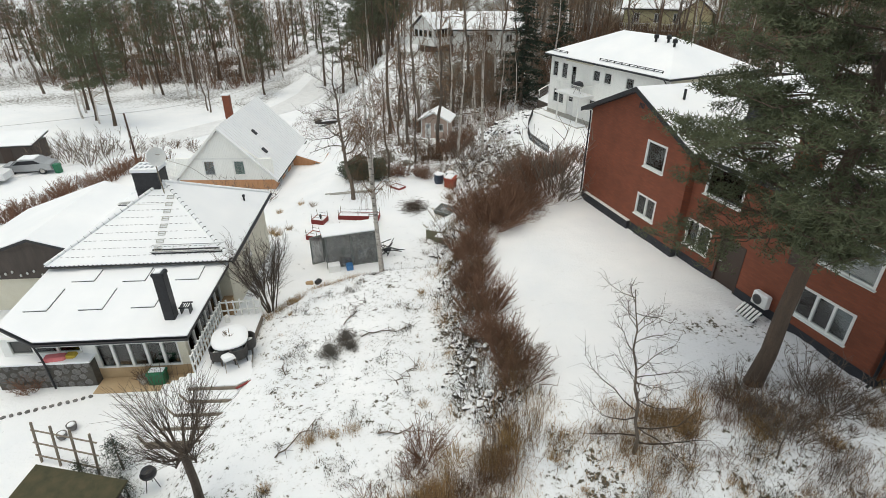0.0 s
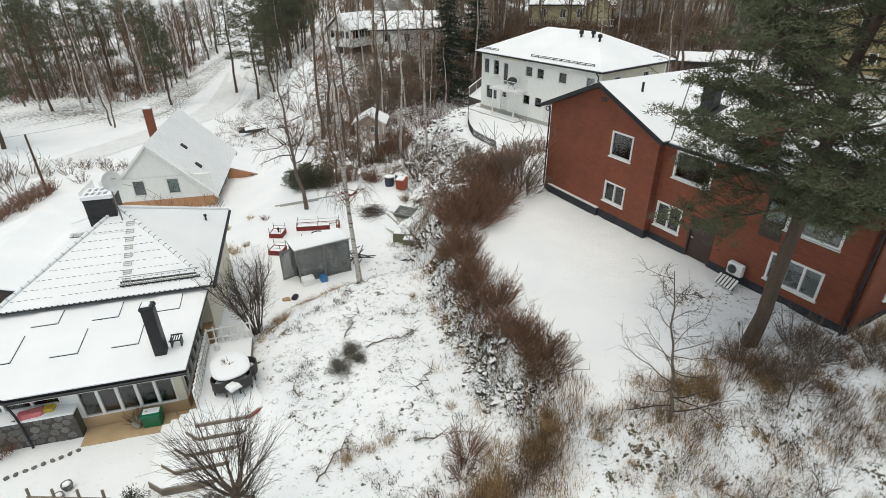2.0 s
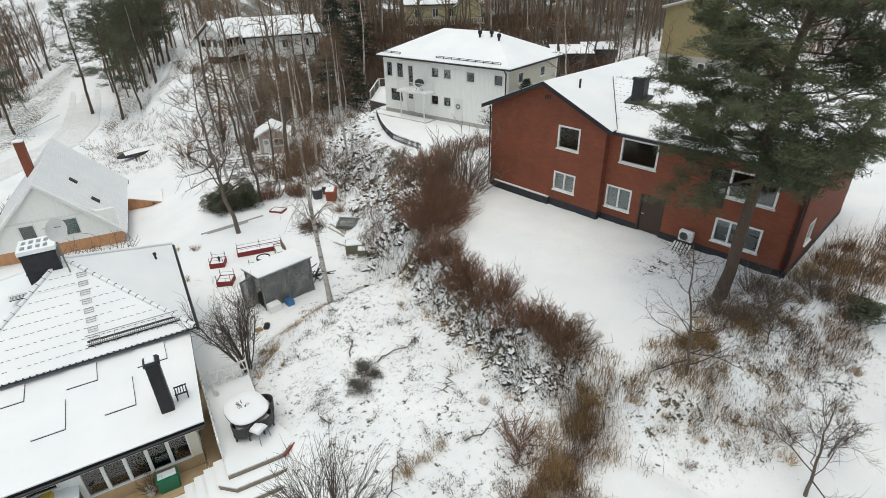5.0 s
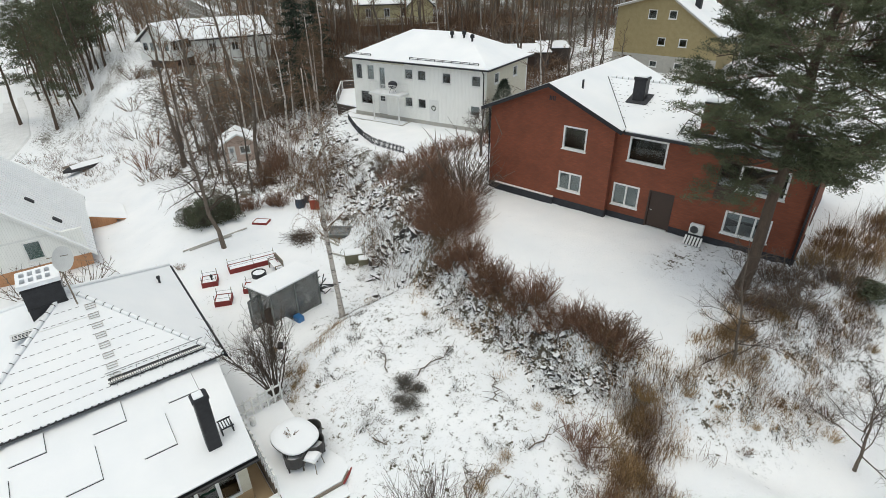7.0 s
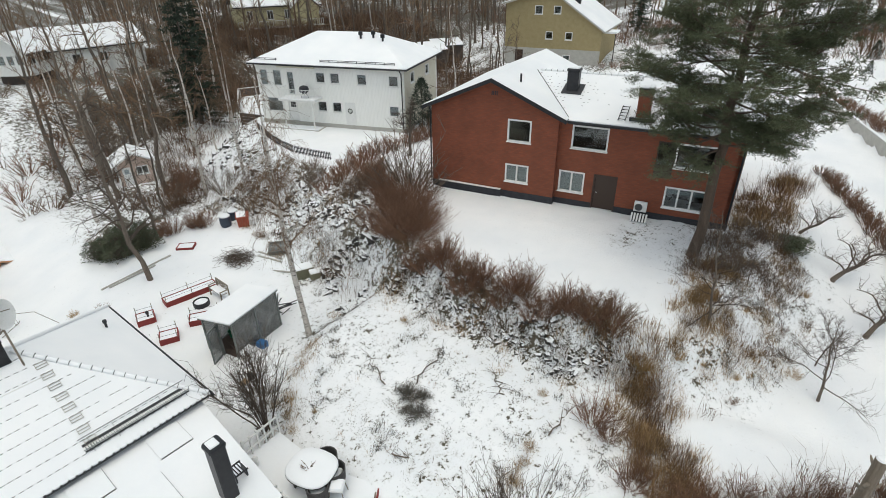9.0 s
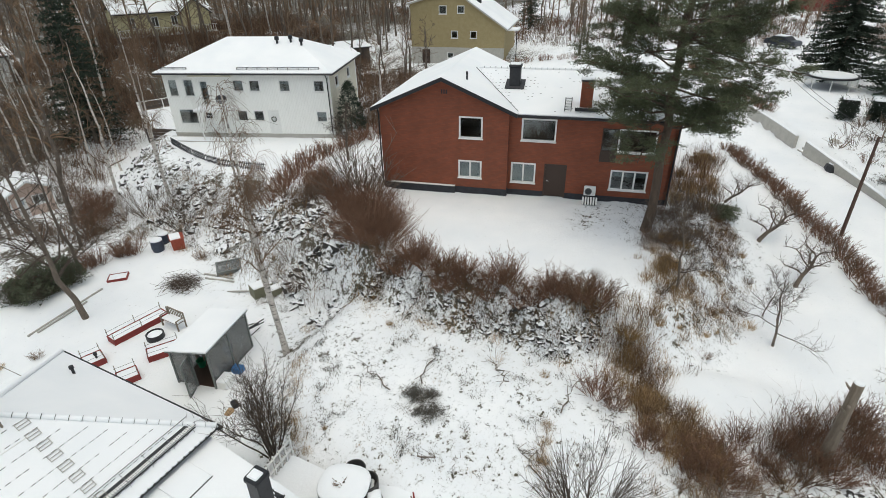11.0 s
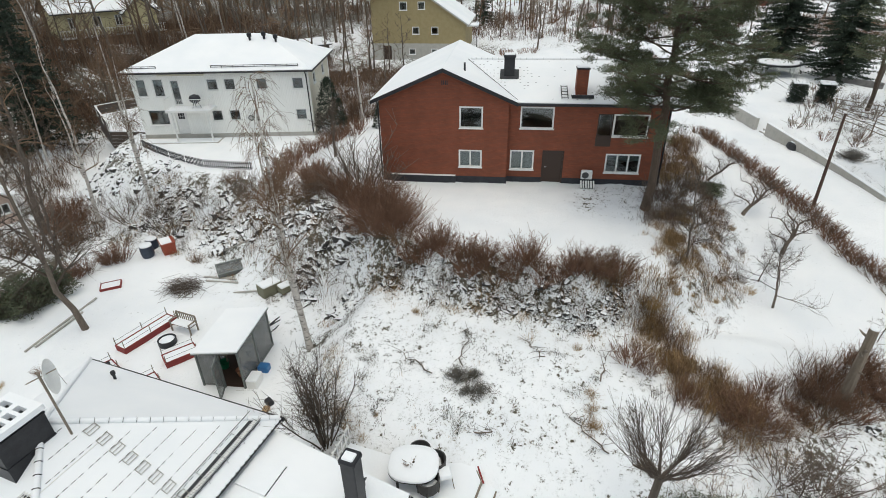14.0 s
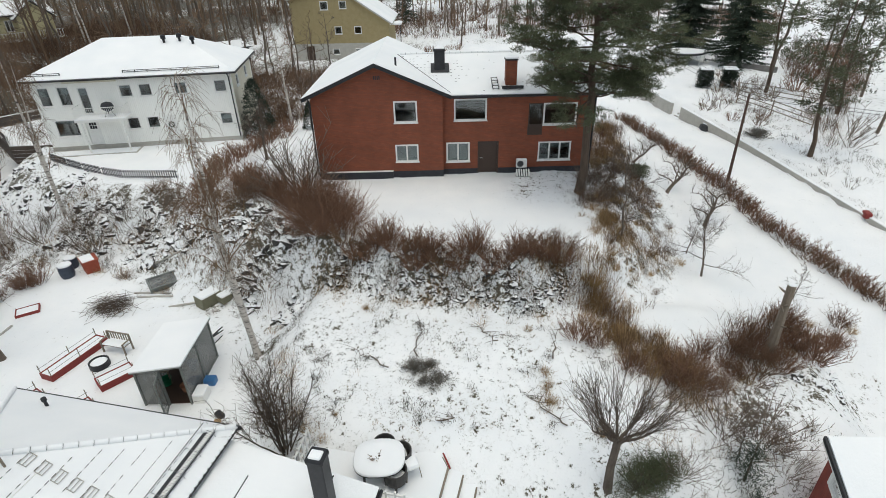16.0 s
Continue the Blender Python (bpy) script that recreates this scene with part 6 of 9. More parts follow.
part("east_wall", wall_geo(ln - 0.9, 0, er + 0.3, 0.25, [(1.0, 2.0, 1.0, 2.2), (3.2, 4.2, 1.0, 2.2), (5.4, 6.4, 1.0, 2.2)], None, eastm), M_ORANGE, gab)
for k in (1.0, 3.2, 5.4):
    window(gab, eastm @ Matrix.Translation((k, 0, 1.0)), 1.0, 1.2, 2)
gh_holes = [(2.3, 3.3, 3.1, 4.45), (4.85, 5.85, 3.1, 4.45)]
part("gable_wall", wall_geo(8.2, 2.7, 4.6, 0.25, gh_holes, None, Matrix.Translation((-4.1, 0, 0))), M_WHITEBOARD, gab)
part("gable_top", Geo().solid([(-2.9, 0.0, 4.6), (2.9, 0.0, 4.6), (0, 0.0, rz_ - 0.3)], (0, 0.25, 0)), M_WHITEBOARD, gab)
part("gable_band", Geo().box(-2.9, 2.9, -0.04, 0.0, 4.56, 4.68), M_WHITE, gab)
M_TEAL = plain("pale_green_blind", (0.26, 0.40, 0.36), (0.34, 0.48, 0.44), 0.9, 3)
for (a, b, c, d), bl in zip(gh_holes, (0, 1)):
    wn_ = window(gab, Matrix.Translation((a - 4.1, 0, c)), b - a, d - c, 1, 0)
    if bl:
        part("blind", Geo().box(0.06, b - a - 0.06, 0.17, 0.19, 0.05, d - c - 0.05), M_TEAL, wn_)
part("lower_wall", Geo().box(-4.1, 4.1, 0.05, 0.3, 0, 2.7), M_ORANGE, gab)
part("back_wall", Geo().solid([(-4.1, ln - 0.55, 0), (4.1, ln - 0.55, 0), (4.1, ln - 0.55, er + 0.3), (0, ln - 0.55, rz_ - 0.2), (-4.1, ln - 0.55, er + 0.3)], (0, 0.25, 0)), M_ORANGE, gab)
chm = part("chimney", Geo().box(-1.5, -0.92, 6.25, 6.85, 5.0, 8.6), M_BRICK, gab, "tall red brick chimney")
part("cap", Geo().box(-1.55, -0.87, 6.2, 6.9, 8.6, 8.7), M_SNOW, chm)
for x, y in ((1.6, 4.2), (2.8, 2.6)):
    part("roof_hatch", Geo().bevelbox(-0.3, 0.3, -0.2, 0.2, 0, 0.12, 0.04, Matrix.Translation((x, y, rz_ - (rz_ - er) / hw * x)) @ pose(0, 0, 0, 0, 45)), M_TILE, gab)
# side porch
prp = [(4.0, 6.6, 2.9), (4.0, 10.2, 2.9), (7.0, 10.2, 1.9), (7.0, 6.6, 1.9)]
r = part("porch_roof", roof_plate(prp, 0.12), M_ORANGE, gab)
part("snow_cover", roof_plate([Vector(p) + Vector((0, 0, 0.056)) for p in prp], 0.052), M_SNOW, r)
part("porch_wall", Geo().solid([(4.12, 6.8, 0), (6.2, 6.8, 0), (6.2, 6.8, 1.95), (4.12, 6.8, 2.7)], (0, 0.15, 0)), M_ORANGE, gab)
part("porch_step", Geo().box(4.6, 6.4, 5.9, 6.75, 0, 0.9), M_ORANGE, gab)
# west balcony and dormer
part("side_balcony", Geo().box(-6.2, -4.12, 1.0, 4.0, 2.5, 2.65), M_WHITE, gab)
g = Geo()
for y in np.arange(1.05, 4.0, 0.16):
    g.box(-6.2, -6.17, y, y + 0.05, 2.65, 3.4)
for x in np.arange(-6.15, -4.3, 0.16):
    g.box(x, x + 0.05, 1.0, 1.03, 2.65, 3.4)
g.box(-6.22, -6.15, 1.0, 4.0, 3.4, 3.46).box(-6.15, -4.3, 0.98, 1.04, 3.4, 3.46)
part("balcony_rail", g, M_WHITE, gab)
part("balcony_post", Geo().box(-6.15, -6.03, 1.05, 1.17, 0, 2.5), M_WHITE, gab)

# ---- little cabin with its deck ----
cab = thing("garden_cabin", framed((-1.3, 57.2, at(-1.3, 57.2)), (0.98, -0.2)), "small pale pink garden cabin with white door and snowy roof", "cabin")
M_PINKBOARD = board_material("pale_pink_boards", (0.48, 0.36, 0.30), (0.56, 0.44, 0.37), 0.12)
cw, cd, chh = 2.9, 2.6, 1.95
part("wall_front", wall_geo(cw, 0, chh, 0.1, [(0.35, 1.05, 0.05, 1.7), (1.45, 2.45, 0.85, 1.65)], None, Matrix.Translation((-cw / 2, 0, 0))), M_PINKBOARD, cab)
part("gable_top", Geo().solid([(-cw / 2, 0, chh), (cw / 2, 0, chh), (0, 0, chh + 0.75)], (0, 0.1, 0)), M_PINKBOARD, cab)
part("wall_side", Geo().box(-cw / 2, -cw / 2 + 0.1, 0.1, cd, 0, chh), M_PINKBOARD, cab)
part("wall_side", Geo().box(cw / 2 - 0.1, cw / 2, 0.1, cd, 0, chh), M_PINKBOARD, cab)
part("wall_back", Geo().solid([(-cw / 2, cd, 0), (cw / 2, cd, 0), (cw / 2, cd, chh), (0, cd, chh + 0.75), (-cw / 2, cd, chh)], (0, 0.1, 0)), M_PINKBOARD, cab)
dcab = part("door", Geo().box(-cw / 2 + 0.37, -cw / 2 + 1.03, 0.02, 0.07, 0.05, 1.68), M_WHITE, cab)
part("door_pane", Geo().box(-cw / 2 + 0.52, -cw / 2 + 0.88, 0.0, 0.018, 1.1, 1.5), M_CURTAIN, dcab)
window(cab, Matrix.Translation((-cw / 2 + 1.45, 0, 0.85)), 1.0, 0.8, 2, 0, fw=0.07)
for sg_ in (-1, 1):
    poly = [(0, -0.5, chh + 1.0), (0, cd + 0.3, chh + 1.0), (sg_ * 1.85, cd + 0.3, chh + 0.02), (sg_ * 1.85, -0.5, chh + 0.02)]
    r = part("roof", roof_plate(poly, 0.08), M_WHITE, cab)
    part("snow_cover", roof_plate([Vector(p) + Vector((0, 0, 0.09)) for p in poly], 0.086), M_SNOW, r)
    part("corner_board", Geo().box(sg_ * cw / 2 - 0.06, sg_ * cw / 2 + 0.06, -0.03, 0.0, 0, chh), M_WHITE, cab)
dk = thing("cabin_deck", cab.matrix_basis, "low dark timber deck in front of the cabin", "deck")
part("platform", Geo().box(-5.5, 2.4, -2.3, -0.1, -0.6, -0.02), M_WOODGREY, dk)
part("snow_cover", Geo().box(-5.4, 2.3, -2.2, -0.12, -0.016, 0.05), M_SNOW, dk)
for k in (0.25, 0.5):
    part("rail", Geo().box(-5.5, -0.6, -2.32, -2.26, k - 0.03, k + 0.03), M_WOODGREY, dk)
for x in np.arange(-5.4, -0.5, 1.2):
    part("post", Geo().box(x - 0.04, x + 0.04, -2.33, -2.25, -0.1, 0.56), M_WOODGREY, dk)

# ---- white villa with a veranda on the rise ----
vil = thing("veranda_house", framed((-1.9, 84.0, 0.3), (0.70, 0.71)), "white house with a glazed corner veranda and snowy roof", "house")
part("veranda", Geo().box(0, 7.0, 0, 4.4, 1.1, 3.6), M_WHITE, vil)
part("undercroft", Geo().box(0.5, 7.0, 0.5, 4.0, -1.2, 1.1), M_BROWNBOARD, vil)
part("balcony_band", Geo().box(-0.35, 5.0, -0.35, 4.6, 1.1, 2.1), M_WHITE, vil)
part("veranda_gable", Geo().solid([(0, 0, 3.6), (0, 4.4, 3.6), (0, 2.2, 5.3)], (0.15, 0, 0)), M_WHITE, vil)
for y0 in (-0.5, 4.9):
    part("barge_board", Geo().solid([(-0.55, y0, 3.35), (-0.55, y0, 3.6), (-0.55, 2.2, 5.65), (-0.55, 2.2, 5.4)], (0.04, 0, 0)), M_WHITE, vil)
for i in range(3):
    window(vil, Matrix.Translation((0.25 + i * 1.35, -0.03, 2.2)), 1.2, 1.1, 2, 0, fw=0.07, sill=False, backed=True)
for i in range(4):
    window(vil, Matrix.Translation((-0.03, 4.2 - i * 1.02, 2.2)) @ pose(0, 0, 0, 0, 0, -90), 0.8, 1.1, 1, 0, fw=0.07, sill=False, backed=True)
for poly in ([(-0.5, -0.5, 3.45), (7, -0.5, 3.45), (7, 2.2, 5.5), (-0.5, 2.2, 5.5)], [(-0.5, 4.9, 3.45), (7, 4.9, 3.45), (7, 2.2, 5.5), (-0.5, 2.2, 5.5)]):
    r = part("roof", roof_plate(poly, 0.15), M_TILE, vil)
    part("snow_cover", roof_plate([Vector(p) + Vector((0, 0, 0.12)) for p in poly], 0.11), M_SNOW, r)
wing = Matrix.Rotation(radians(-45.4), 4, "Z")
part("wing", Geo().box(0, 10.5, 0, 7.5, -1.5, 3.3, Matrix.Translation((3.6, -0.6, 0)) @ wing), M_WHITEBOARD, vil)
for x in (2.0, 5.0, 8.0):
    window(vil, Matrix.Translation((3.6, -0.6, 0)) @ wing @ Matrix.Translation((x, -0.03, 1.4)), 1.0, 1.2, 2, backed=True)
for poly in ([(-0.4, -0.4, 3.2), (10.9, -0.4, 3.2), (10.9, 3.7, 5.4), (-0.4, 3.7, 5.4)], [(-0.4, 7.9, 3.2), (10.9, 7.9, 3.2), (10.9, 3.7, 5.4), (-0.4, 3.7, 5.4)]):
    poly = [Matrix.Translation((3.6, -0.6, 0)) @ wing @ Vector(p) for p in poly]
    r = part("wing_roof", roof_plate(poly, 0.15), M_TILE, vil)
    part("snow_cover", roof_plate([p + Vector((0, 0, 0.12)) for p in poly], 0.11), M_SNOW, r)

# ---- ochre block with a grey base ----
och = thing("ochre_house", framed((48.95, 56.0, -0.5), (6.2, -19.2)), "tall ochre rendered house with grey base and snowy roof", "house")
OL = 14.2
oh = [(5.0, 6.1, 6.2, 7.3), (7.6, 8.6, 6.3, 7.3), (6.7, 7.7, 3.1, 4.1), (9.4, 10.4, 3.1, 4.1)]
ob_ = [(6.1, 7.1, 0.4, 1.2), (9.3, 10.3, 0.4, 1.2), (2.4, 3.6, -0.3, 1.6)]
part("base", wall_geo(OL - 0.9, -0.6, 1.9, 0.3, [(a - 0.9, b - 0.9, c, d) for a, b, c, d in ob_], None, Matrix.Translation((0.9, 0, 0))), M_CONCRETE, och)
part("wall_front", wall_geo(OL - 0.9, 1.9, 4.6, 0.3, [(a - 0.9, b - 0.9, c, d) for a, b, c, d in oh[2:]], None, Matrix.Translation((0.9, 0, 0))), M_YELLOW, och)
part("gable_wall", Geo().solid([(0.9, 0, 4.6), (OL, 0, 4.6), (OL / 2 + 0.3, 0, 9.2), (OL / 2 - 0.6, 0, 9.2), (0.9, 0, 7.6)], (0, 0.3, 0)), M_YELLOW, och)
part("wall_side", Geo().box(OL - 0.3, OL, 0.3, 12, -0.6, 4.6), M_YELLOW, och)
part("wall_side", Geo().box(0.9, 1.2, 0.3, 12, -0.6, 7.5), M_YELLOW, och)
part("wall_back", Geo().box(1.2, OL - 0.3, 11.7, 12, -0.6, 4.6), M_YELLOW, och)
for a, b, c, d in oh:
    window(och, Matrix.Translation((a, -0.02, c)), b - a, d - c, 1, 0, backed=c > 6)
for a, b, c, d in ob_[:2]:
    window(och, Matrix.Translation((a, 0, c)), b - a, d - c, 1, 0)
part("door", Geo().box(2.45, 3.55, 0.1, 0.16, -0.3, 1.55), M_DOOR, och)
for poly in ([(0.5, -0.5, 7.55), (OL / 2, -0.5, 9.3), (OL / 2, 12.5, 9.3), (0.5, 12.5, 7.55)], [(OL + 0.5, -0.5, 4.35), (OL / 2, -0.5, 9.3), (OL / 2, 12.5, 9.3), (OL + 0.5, 12.5, 4.35)]):
    r = part("roof", roof_plate(poly, 0.2), M_CONCRETE, och)
    part("snow_cover", roof_plate([Vector(p) + Vector((0, 0, 0.1)) for p in poly], 0.09), M_SNOW, r)
part("chimney", Geo().box(9.6, 10.3, 3, 3.7, 7, 9.4), M_DARKMETAL, och)
part("entrance_canopy", Geo().box(OL, OL + 1.6, 2.0, 5.0, 3.9, 4.1), M_SNOW, och)
part("canopy_post", Geo().box(OL + 1.4, OL + 1.5, 2.1, 2.2, -0.6, 3.9), M_DARKMETAL, och)
# ---- yellow bungalow on the hill ----
M_PALEYELLOW = plain("pale_yellow_boards", (0.52, 0.47, 0.27), (0.62, 0.565, 0.35), 0.8, 2)
yel = thing("yellow_house", framed((28.5, 92.5, at(33, 92) + 0.6), (0.94, -0.35)), "pale yellow bungalow with snowy roof and white veranda rail", "house")
part("wall", Geo().box(0, 13, 0, 8, -2.0, 3.0), M_PALEYELLOW, yel)
for x, w_ in ((1.5, 0.9), (4.6, 1.0), (7.4, 0.9), (10.0, 0.9), (11.4, 0.9)):
    window(yel, Matrix.Translation((x, -0.03, 0.9)), w_, 1.4, 2, backed=True)
for poly in ([(-0.5, -0.6, 2.9), (13.5, -0.6, 2.9), (13.5, 4, 4.9), (-0.5, 4, 4.9)], [(-0.5, 8.6, 2.9), (13.5, 8.6, 2.9), (13.5, 4, 4.9), (-0.5, 4, 4.9)]):
    r = part("roof", roof_plate(poly, 0.15), M_TILE, yel)
    part("snow_cover", roof_plate([Vector(p) + Vector((0, 0, 0.12)) for p in poly], 0.11), M_SNOW, r)
for x0 in (8.6,):
    part("wing_gable", Geo().solid([(x0, -1.2, 2.6), (x0 + 4.2, -1.2, 2.6), (x0 + 2.1, -1.2, 4.4)], (0, 1.4, 0)), M_PALEYELLOW, yel)
    part("wing", Geo().box(x0, x0 + 4.2, -1.2, 0, -2, 2.6), M_PALEYELLOW, yel)
    for sg_ in (-1, 1):
        poly = [(x0 + 2.1, -1.5, 4.6), (x0 + 2.1, 3.4, 4.6), (x0 + 2.1 + sg_ * 2.6, 3.4, 2.4), (x0 + 2.1 + sg_ * 2.6, -1.5, 2.4)]
        r = part("roof", roof_plate(poly, 0.12), M_TILE, yel)
        part("snow_cover", roof_plate([Vector(p) + Vector((0, 0, 0.12)) for p in poly], 0.11), M_SNOW, r)
g = Geo().box(-0.3, 13.3, -2.6, -2.54, 0.9, 0.96).box(-0.3, 13.3, -2.6, -1.2, -0.15, 0.0)
for x in np.arange(-0.3, 13.3, 0.35):
    g.box(x, x + 0.06, -2.6, -2.55, 0, 0.9)
part("veranda_rail", g, M_WHITE, yel)

# ---- low sheds far off ----
def far_shed(x, y, ang, w, d, h, mat_, label):
    s_ = thing("shed", Matrix.Translation((x, y, at(x, y))) @ pose(0, 0, 0, 0, 0, ang), label, "shed")
    part("wall", Geo().box(-w / 2, w / 2, -d / 2, d / 2, -0.5, h), mat_, s_)
    rp_ = [(-w / 2 - 0.3, -d / 2 - 0.3, h), (w / 2 + 0.3, -d / 2 - 0.3, h), (w / 2 + 0.3, d / 2 + 0.3, h + 0.5), (-w / 2 - 0.3, d / 2 + 0.3, h + 0.5)]
    rr_ = part("roof", roof_plate([Vector(p) + Vector((0, 0, 0.14)) for p in rp_], 0.13), M_TILE, s_)
    part("snow_cover", roof_plate([Vector(p) + Vector((0, 0, 0.22)) for p in rp_], 0.076), M_SNOW, rr_)
    part("door", Geo().box(-0.5, 0.5, -d / 2 - 0.03, -d / 2, 0, 2.0), M_DOOR, s_)


far_shed(40.5, 62.5, -30, 5, 4, 2.4, M_BROWNBOARD, "low dark brown shed with a snowy roof")
far_shed(46.0, 63.5, -30, 4, 3, 2.3, M_BROWNBOARD, "low dark brown shed with a snowy roof")
far_shed(118, 6, 75, 9, 6, 3.2, M_REDWOOD, "red-stained outbuilding with a snowy roof")
far_shed(-44.2, 52.2, 10, 4.6, 3.2, 1.75, M_BROWNBOARD, "low dark brown garage with a snowy roof")

# ---- parked cars ----
def car(x, y, ang, paint, label):
    c = thing("parked_car", Matrix.Translation((x, y, at(x, y))) @ pose(0, 0, 0, 0, 0, ang), label, "car", "parked cars")
    prof = [(-2.1, 0.35), (-2.15, 0.75), (-1.95, 0.95), (-1.2, 1.0), (-0.6, 1.42), (0.9, 1.45), (1.6, 1.05), (2.1, 0.95), (2.15, 0.4)]
    part("body", Geo().solid([(px, -0.82, pz) for px, pz in prof], (0, 1.64, 0)), paint, c)
    part("side_window", Geo().solid([(-1.0, -0.84, 1.02), (-0.5, -0.84, 1.36), (0.85, -0.84, 1.38), (1.35, -0.84, 1.05)], (0, 1.68, 0)), M_DARKMETAL, c)
    part("windscreen", Geo().solid([(-1.22, -0.7, 1.01), (-1.22, 0.7, 1.01), (-0.62, 0.64, 1.43), (-0.62, -0.64, 1.43)], (-0.02, 0, 0.015)), M_DARKMETAL, c)
    part("snow_cover", Geo().bevelbox(-0.55, 0.85, -0.7, 0.7, 1.45, 1.53, 0.06), M_SNOW, c)
    for wx in (-1.3, 1.3):
        for wy in (-0.72, 0.72):
            wh = part("wheel", Geo().lathe([(0.2, -0.1), (0.31, -0.1), (0.33, 0), (0.31, 0.1), (0.2, 0.1)], 16, Matrix.Translation((wx, wy, 0.31)) @ pose(0, 0, 0, 90)), M_DARKMETAL, c)
            part("rim", Geo().lathe([(0.02, -0.11), (0.19, -0.105), (0.19, 0.105), (0.02, 0.11)], 12, Matrix.Translation((wx, wy, 0.31)) @ pose(0, 0, 0, 90)), M_CONCRETE, wh)


M_SILVER, M_WHITECAR = plain("silver_paint", (0.36, 0.37, 0.38), (0.42, 0.43, 0.44), 0.35, 2, 0.4, relief=0), plain("white_car_paint", (0.7, 0.7, 0.7), (0.76, 0.76, 0.76), 0.35, 2, relief=0)
car(-39.6, 47.6, 12, M_SILVER, "silver parked estate car with snow on its roof")
car(-41.8, 44.6, 12, M_WHITECAR, "white parked car with snow on its roof")
M_BLUECAR = plain("dark_blue_paint", (0.015, 0.018, 0.03), (0.025, 0.03, 0.045), 0.3, 2, relief=0)
car(90.2, 20.7, 75, M_BLUECAR, "dark blue parked car beyond the lane")
car(71.2, 9.8, 60, M_BLUECAR, "dark blue parked car under snow beyond the lane")
single("wheelie_bin", Geo().solid([(-0.25, -0.28, 0), (0.25, -0.28, 0), (0.3, -0.35, 1.0), (-0.3, -0.35, 1.0)], (0, 0.65, 0)).bevelbox(-0.32, 0.32, -0.38, 0.34, 1.0, 1.1, 0.04), M_GREENP, "green wheeled waste bin beside the cars", "bin", m=Matrix.Translation((-37.0, 47.6, at(-37.0, 47.6))) @ Matrix.Scale(0.82, 4))

# ---- poles and wires ----
def pole(x, y, h, lean, r, label):
    p_ = single("utility_pole", Geo().tube([(0, 0, -0.3), (lean[0] * 0.5, lean[1] * 0.5, h * 0.5), (lean[0], lean[1], h)], [r * 1.2, r, r * 0.8], 8), M_WOODPOLE, label, "pole", m=Matrix.Translation((x, y, at(x, y))))
    return Vector((x + lean[0], y + lean[1], at(x, y) + h))


M_WOODPOLE = plain("tarred_pole", (0.06, 0.035, 0.028), (0.11, 0.065, 0.05), 0.85, 5, stretch=(6, 6, 1))
pt = pole(17.1, 3.9, 5.6, (0.25, 0.0), 0.085, "leaning brown wooden utility pole by the lane")
p2 = pole(-31.3, 51.0, 5.0, (0.0, 0.0), 0.1, "dark wooden utility pole by the field")


def wire(a, b, sag, r=0.012):
    a, b = Vector(a), Vector(b)
    pts = [a.lerp(b, k / 12) - Vector((0, 0, 4 * sag * (k / 12) * (1 - k / 12))) for k in range(13)]
    single("overhead_wire", Geo().tube(pts, r, 4), M_DARKMETAL, "black overhead wire between the poles", "wire", "overhead wires")


for k in (0.0, 0.25):
    wire(pt - Vector((0, 0, k)), (48, 12 + k * 3, 6.0), 0.8)
    wire(pt - Vector((0, 0, k)), (12, -22 - k, 4.5), 0.5)
wire(p2, (-75, 30, 0.5), 0.6)
wire(p2, (-19.6, 62.0, 0.5), 0.5)

# ---- lane side: retaining wall, stairs, trampoline, planters, fence ----
rw = thing("retaining_wall", Matrix.Identity(4), "long low concrete retaining wall along the lane", "wall", kind="structure")
RW = [(33.9, 8.35), (30.4, 6.65), (29.2, 6.0), (22.1, 2.0), (12.8, -3.8), (2.0, -10.4)]
for (ax, ay), (bx, by) in (((46.8, 15.3), RW[0]), (RW[0], RW[1]), (RW[2], RW[3]), (RW[3], RW[4]), (RW[4], RW[5])):
    n_ = Vector((by - ay, ax - bx, 0)).normalized() * -0.22
    zz = lambda x, y: at(x - 0.48 * 0.8, y + 0.877 * 0.8) + 0.45 + 0.55 * float(sstep(22, 29.5, x))
    part("wall", Geo().solid([(ax, ay, zz(ax, ay) - 1.6), (bx, by, zz(bx, by) - 1.6), (bx, by, zz(bx, by)), (ax, ay, zz(ax, ay))], -n_), M_CONCRETE, rw)
    part("snow_cover", Geo().solid([(ax, ay, zz(ax, ay) + 0.004), (bx, by, zz(bx, by) + 0.004), (bx, by, zz(bx, by) + 0.05), (ax, ay, zz(ax, ay) + 0.05)], -n_), M_SNOW, rw)
ls = thing("lane_stairs", framed((30.2, 6.55, at(29.4, 7.2) - 0.1), (-0.877, -0.483)), "short concrete stairs in the retaining wall", "stairs")
for i in range(6):
    part("step", Geo().box(0.1, 1.2, i * 0.3, i * 0.3 + 0.9, -0.3, 0.17 * (i + 1)), M_CONCRETE, ls)
    part("snow_cover", Geo().box(0.12, 1.18, i * 0.3 + 0.05, i * 0.3 + 0.29, 0.17 * (i + 1) + 0.004, 0.17 * (i + 1) + 0.03), M_SNOW, ls)
tr_ = thing("trampoline", Matrix.Translation((48.6, 4.6, at(48.6, 4.6))) @ Matrix.Scale(1.2, 4), "round trampoline with snow on its mat", "trampoline")
part("ring", Geo().lathe([(1.75, 0.86), (1.85, 0.9), (1.85, 1.0), (1.75, 1.02)], 28), M_DARKMETAL, tr_)
part("mat", Geo().lathe([(0.05, 0.98), (1.7, 0.98), (1.68, 1.07), (0.05, 1.09)], 28), M_SNOW, tr_)
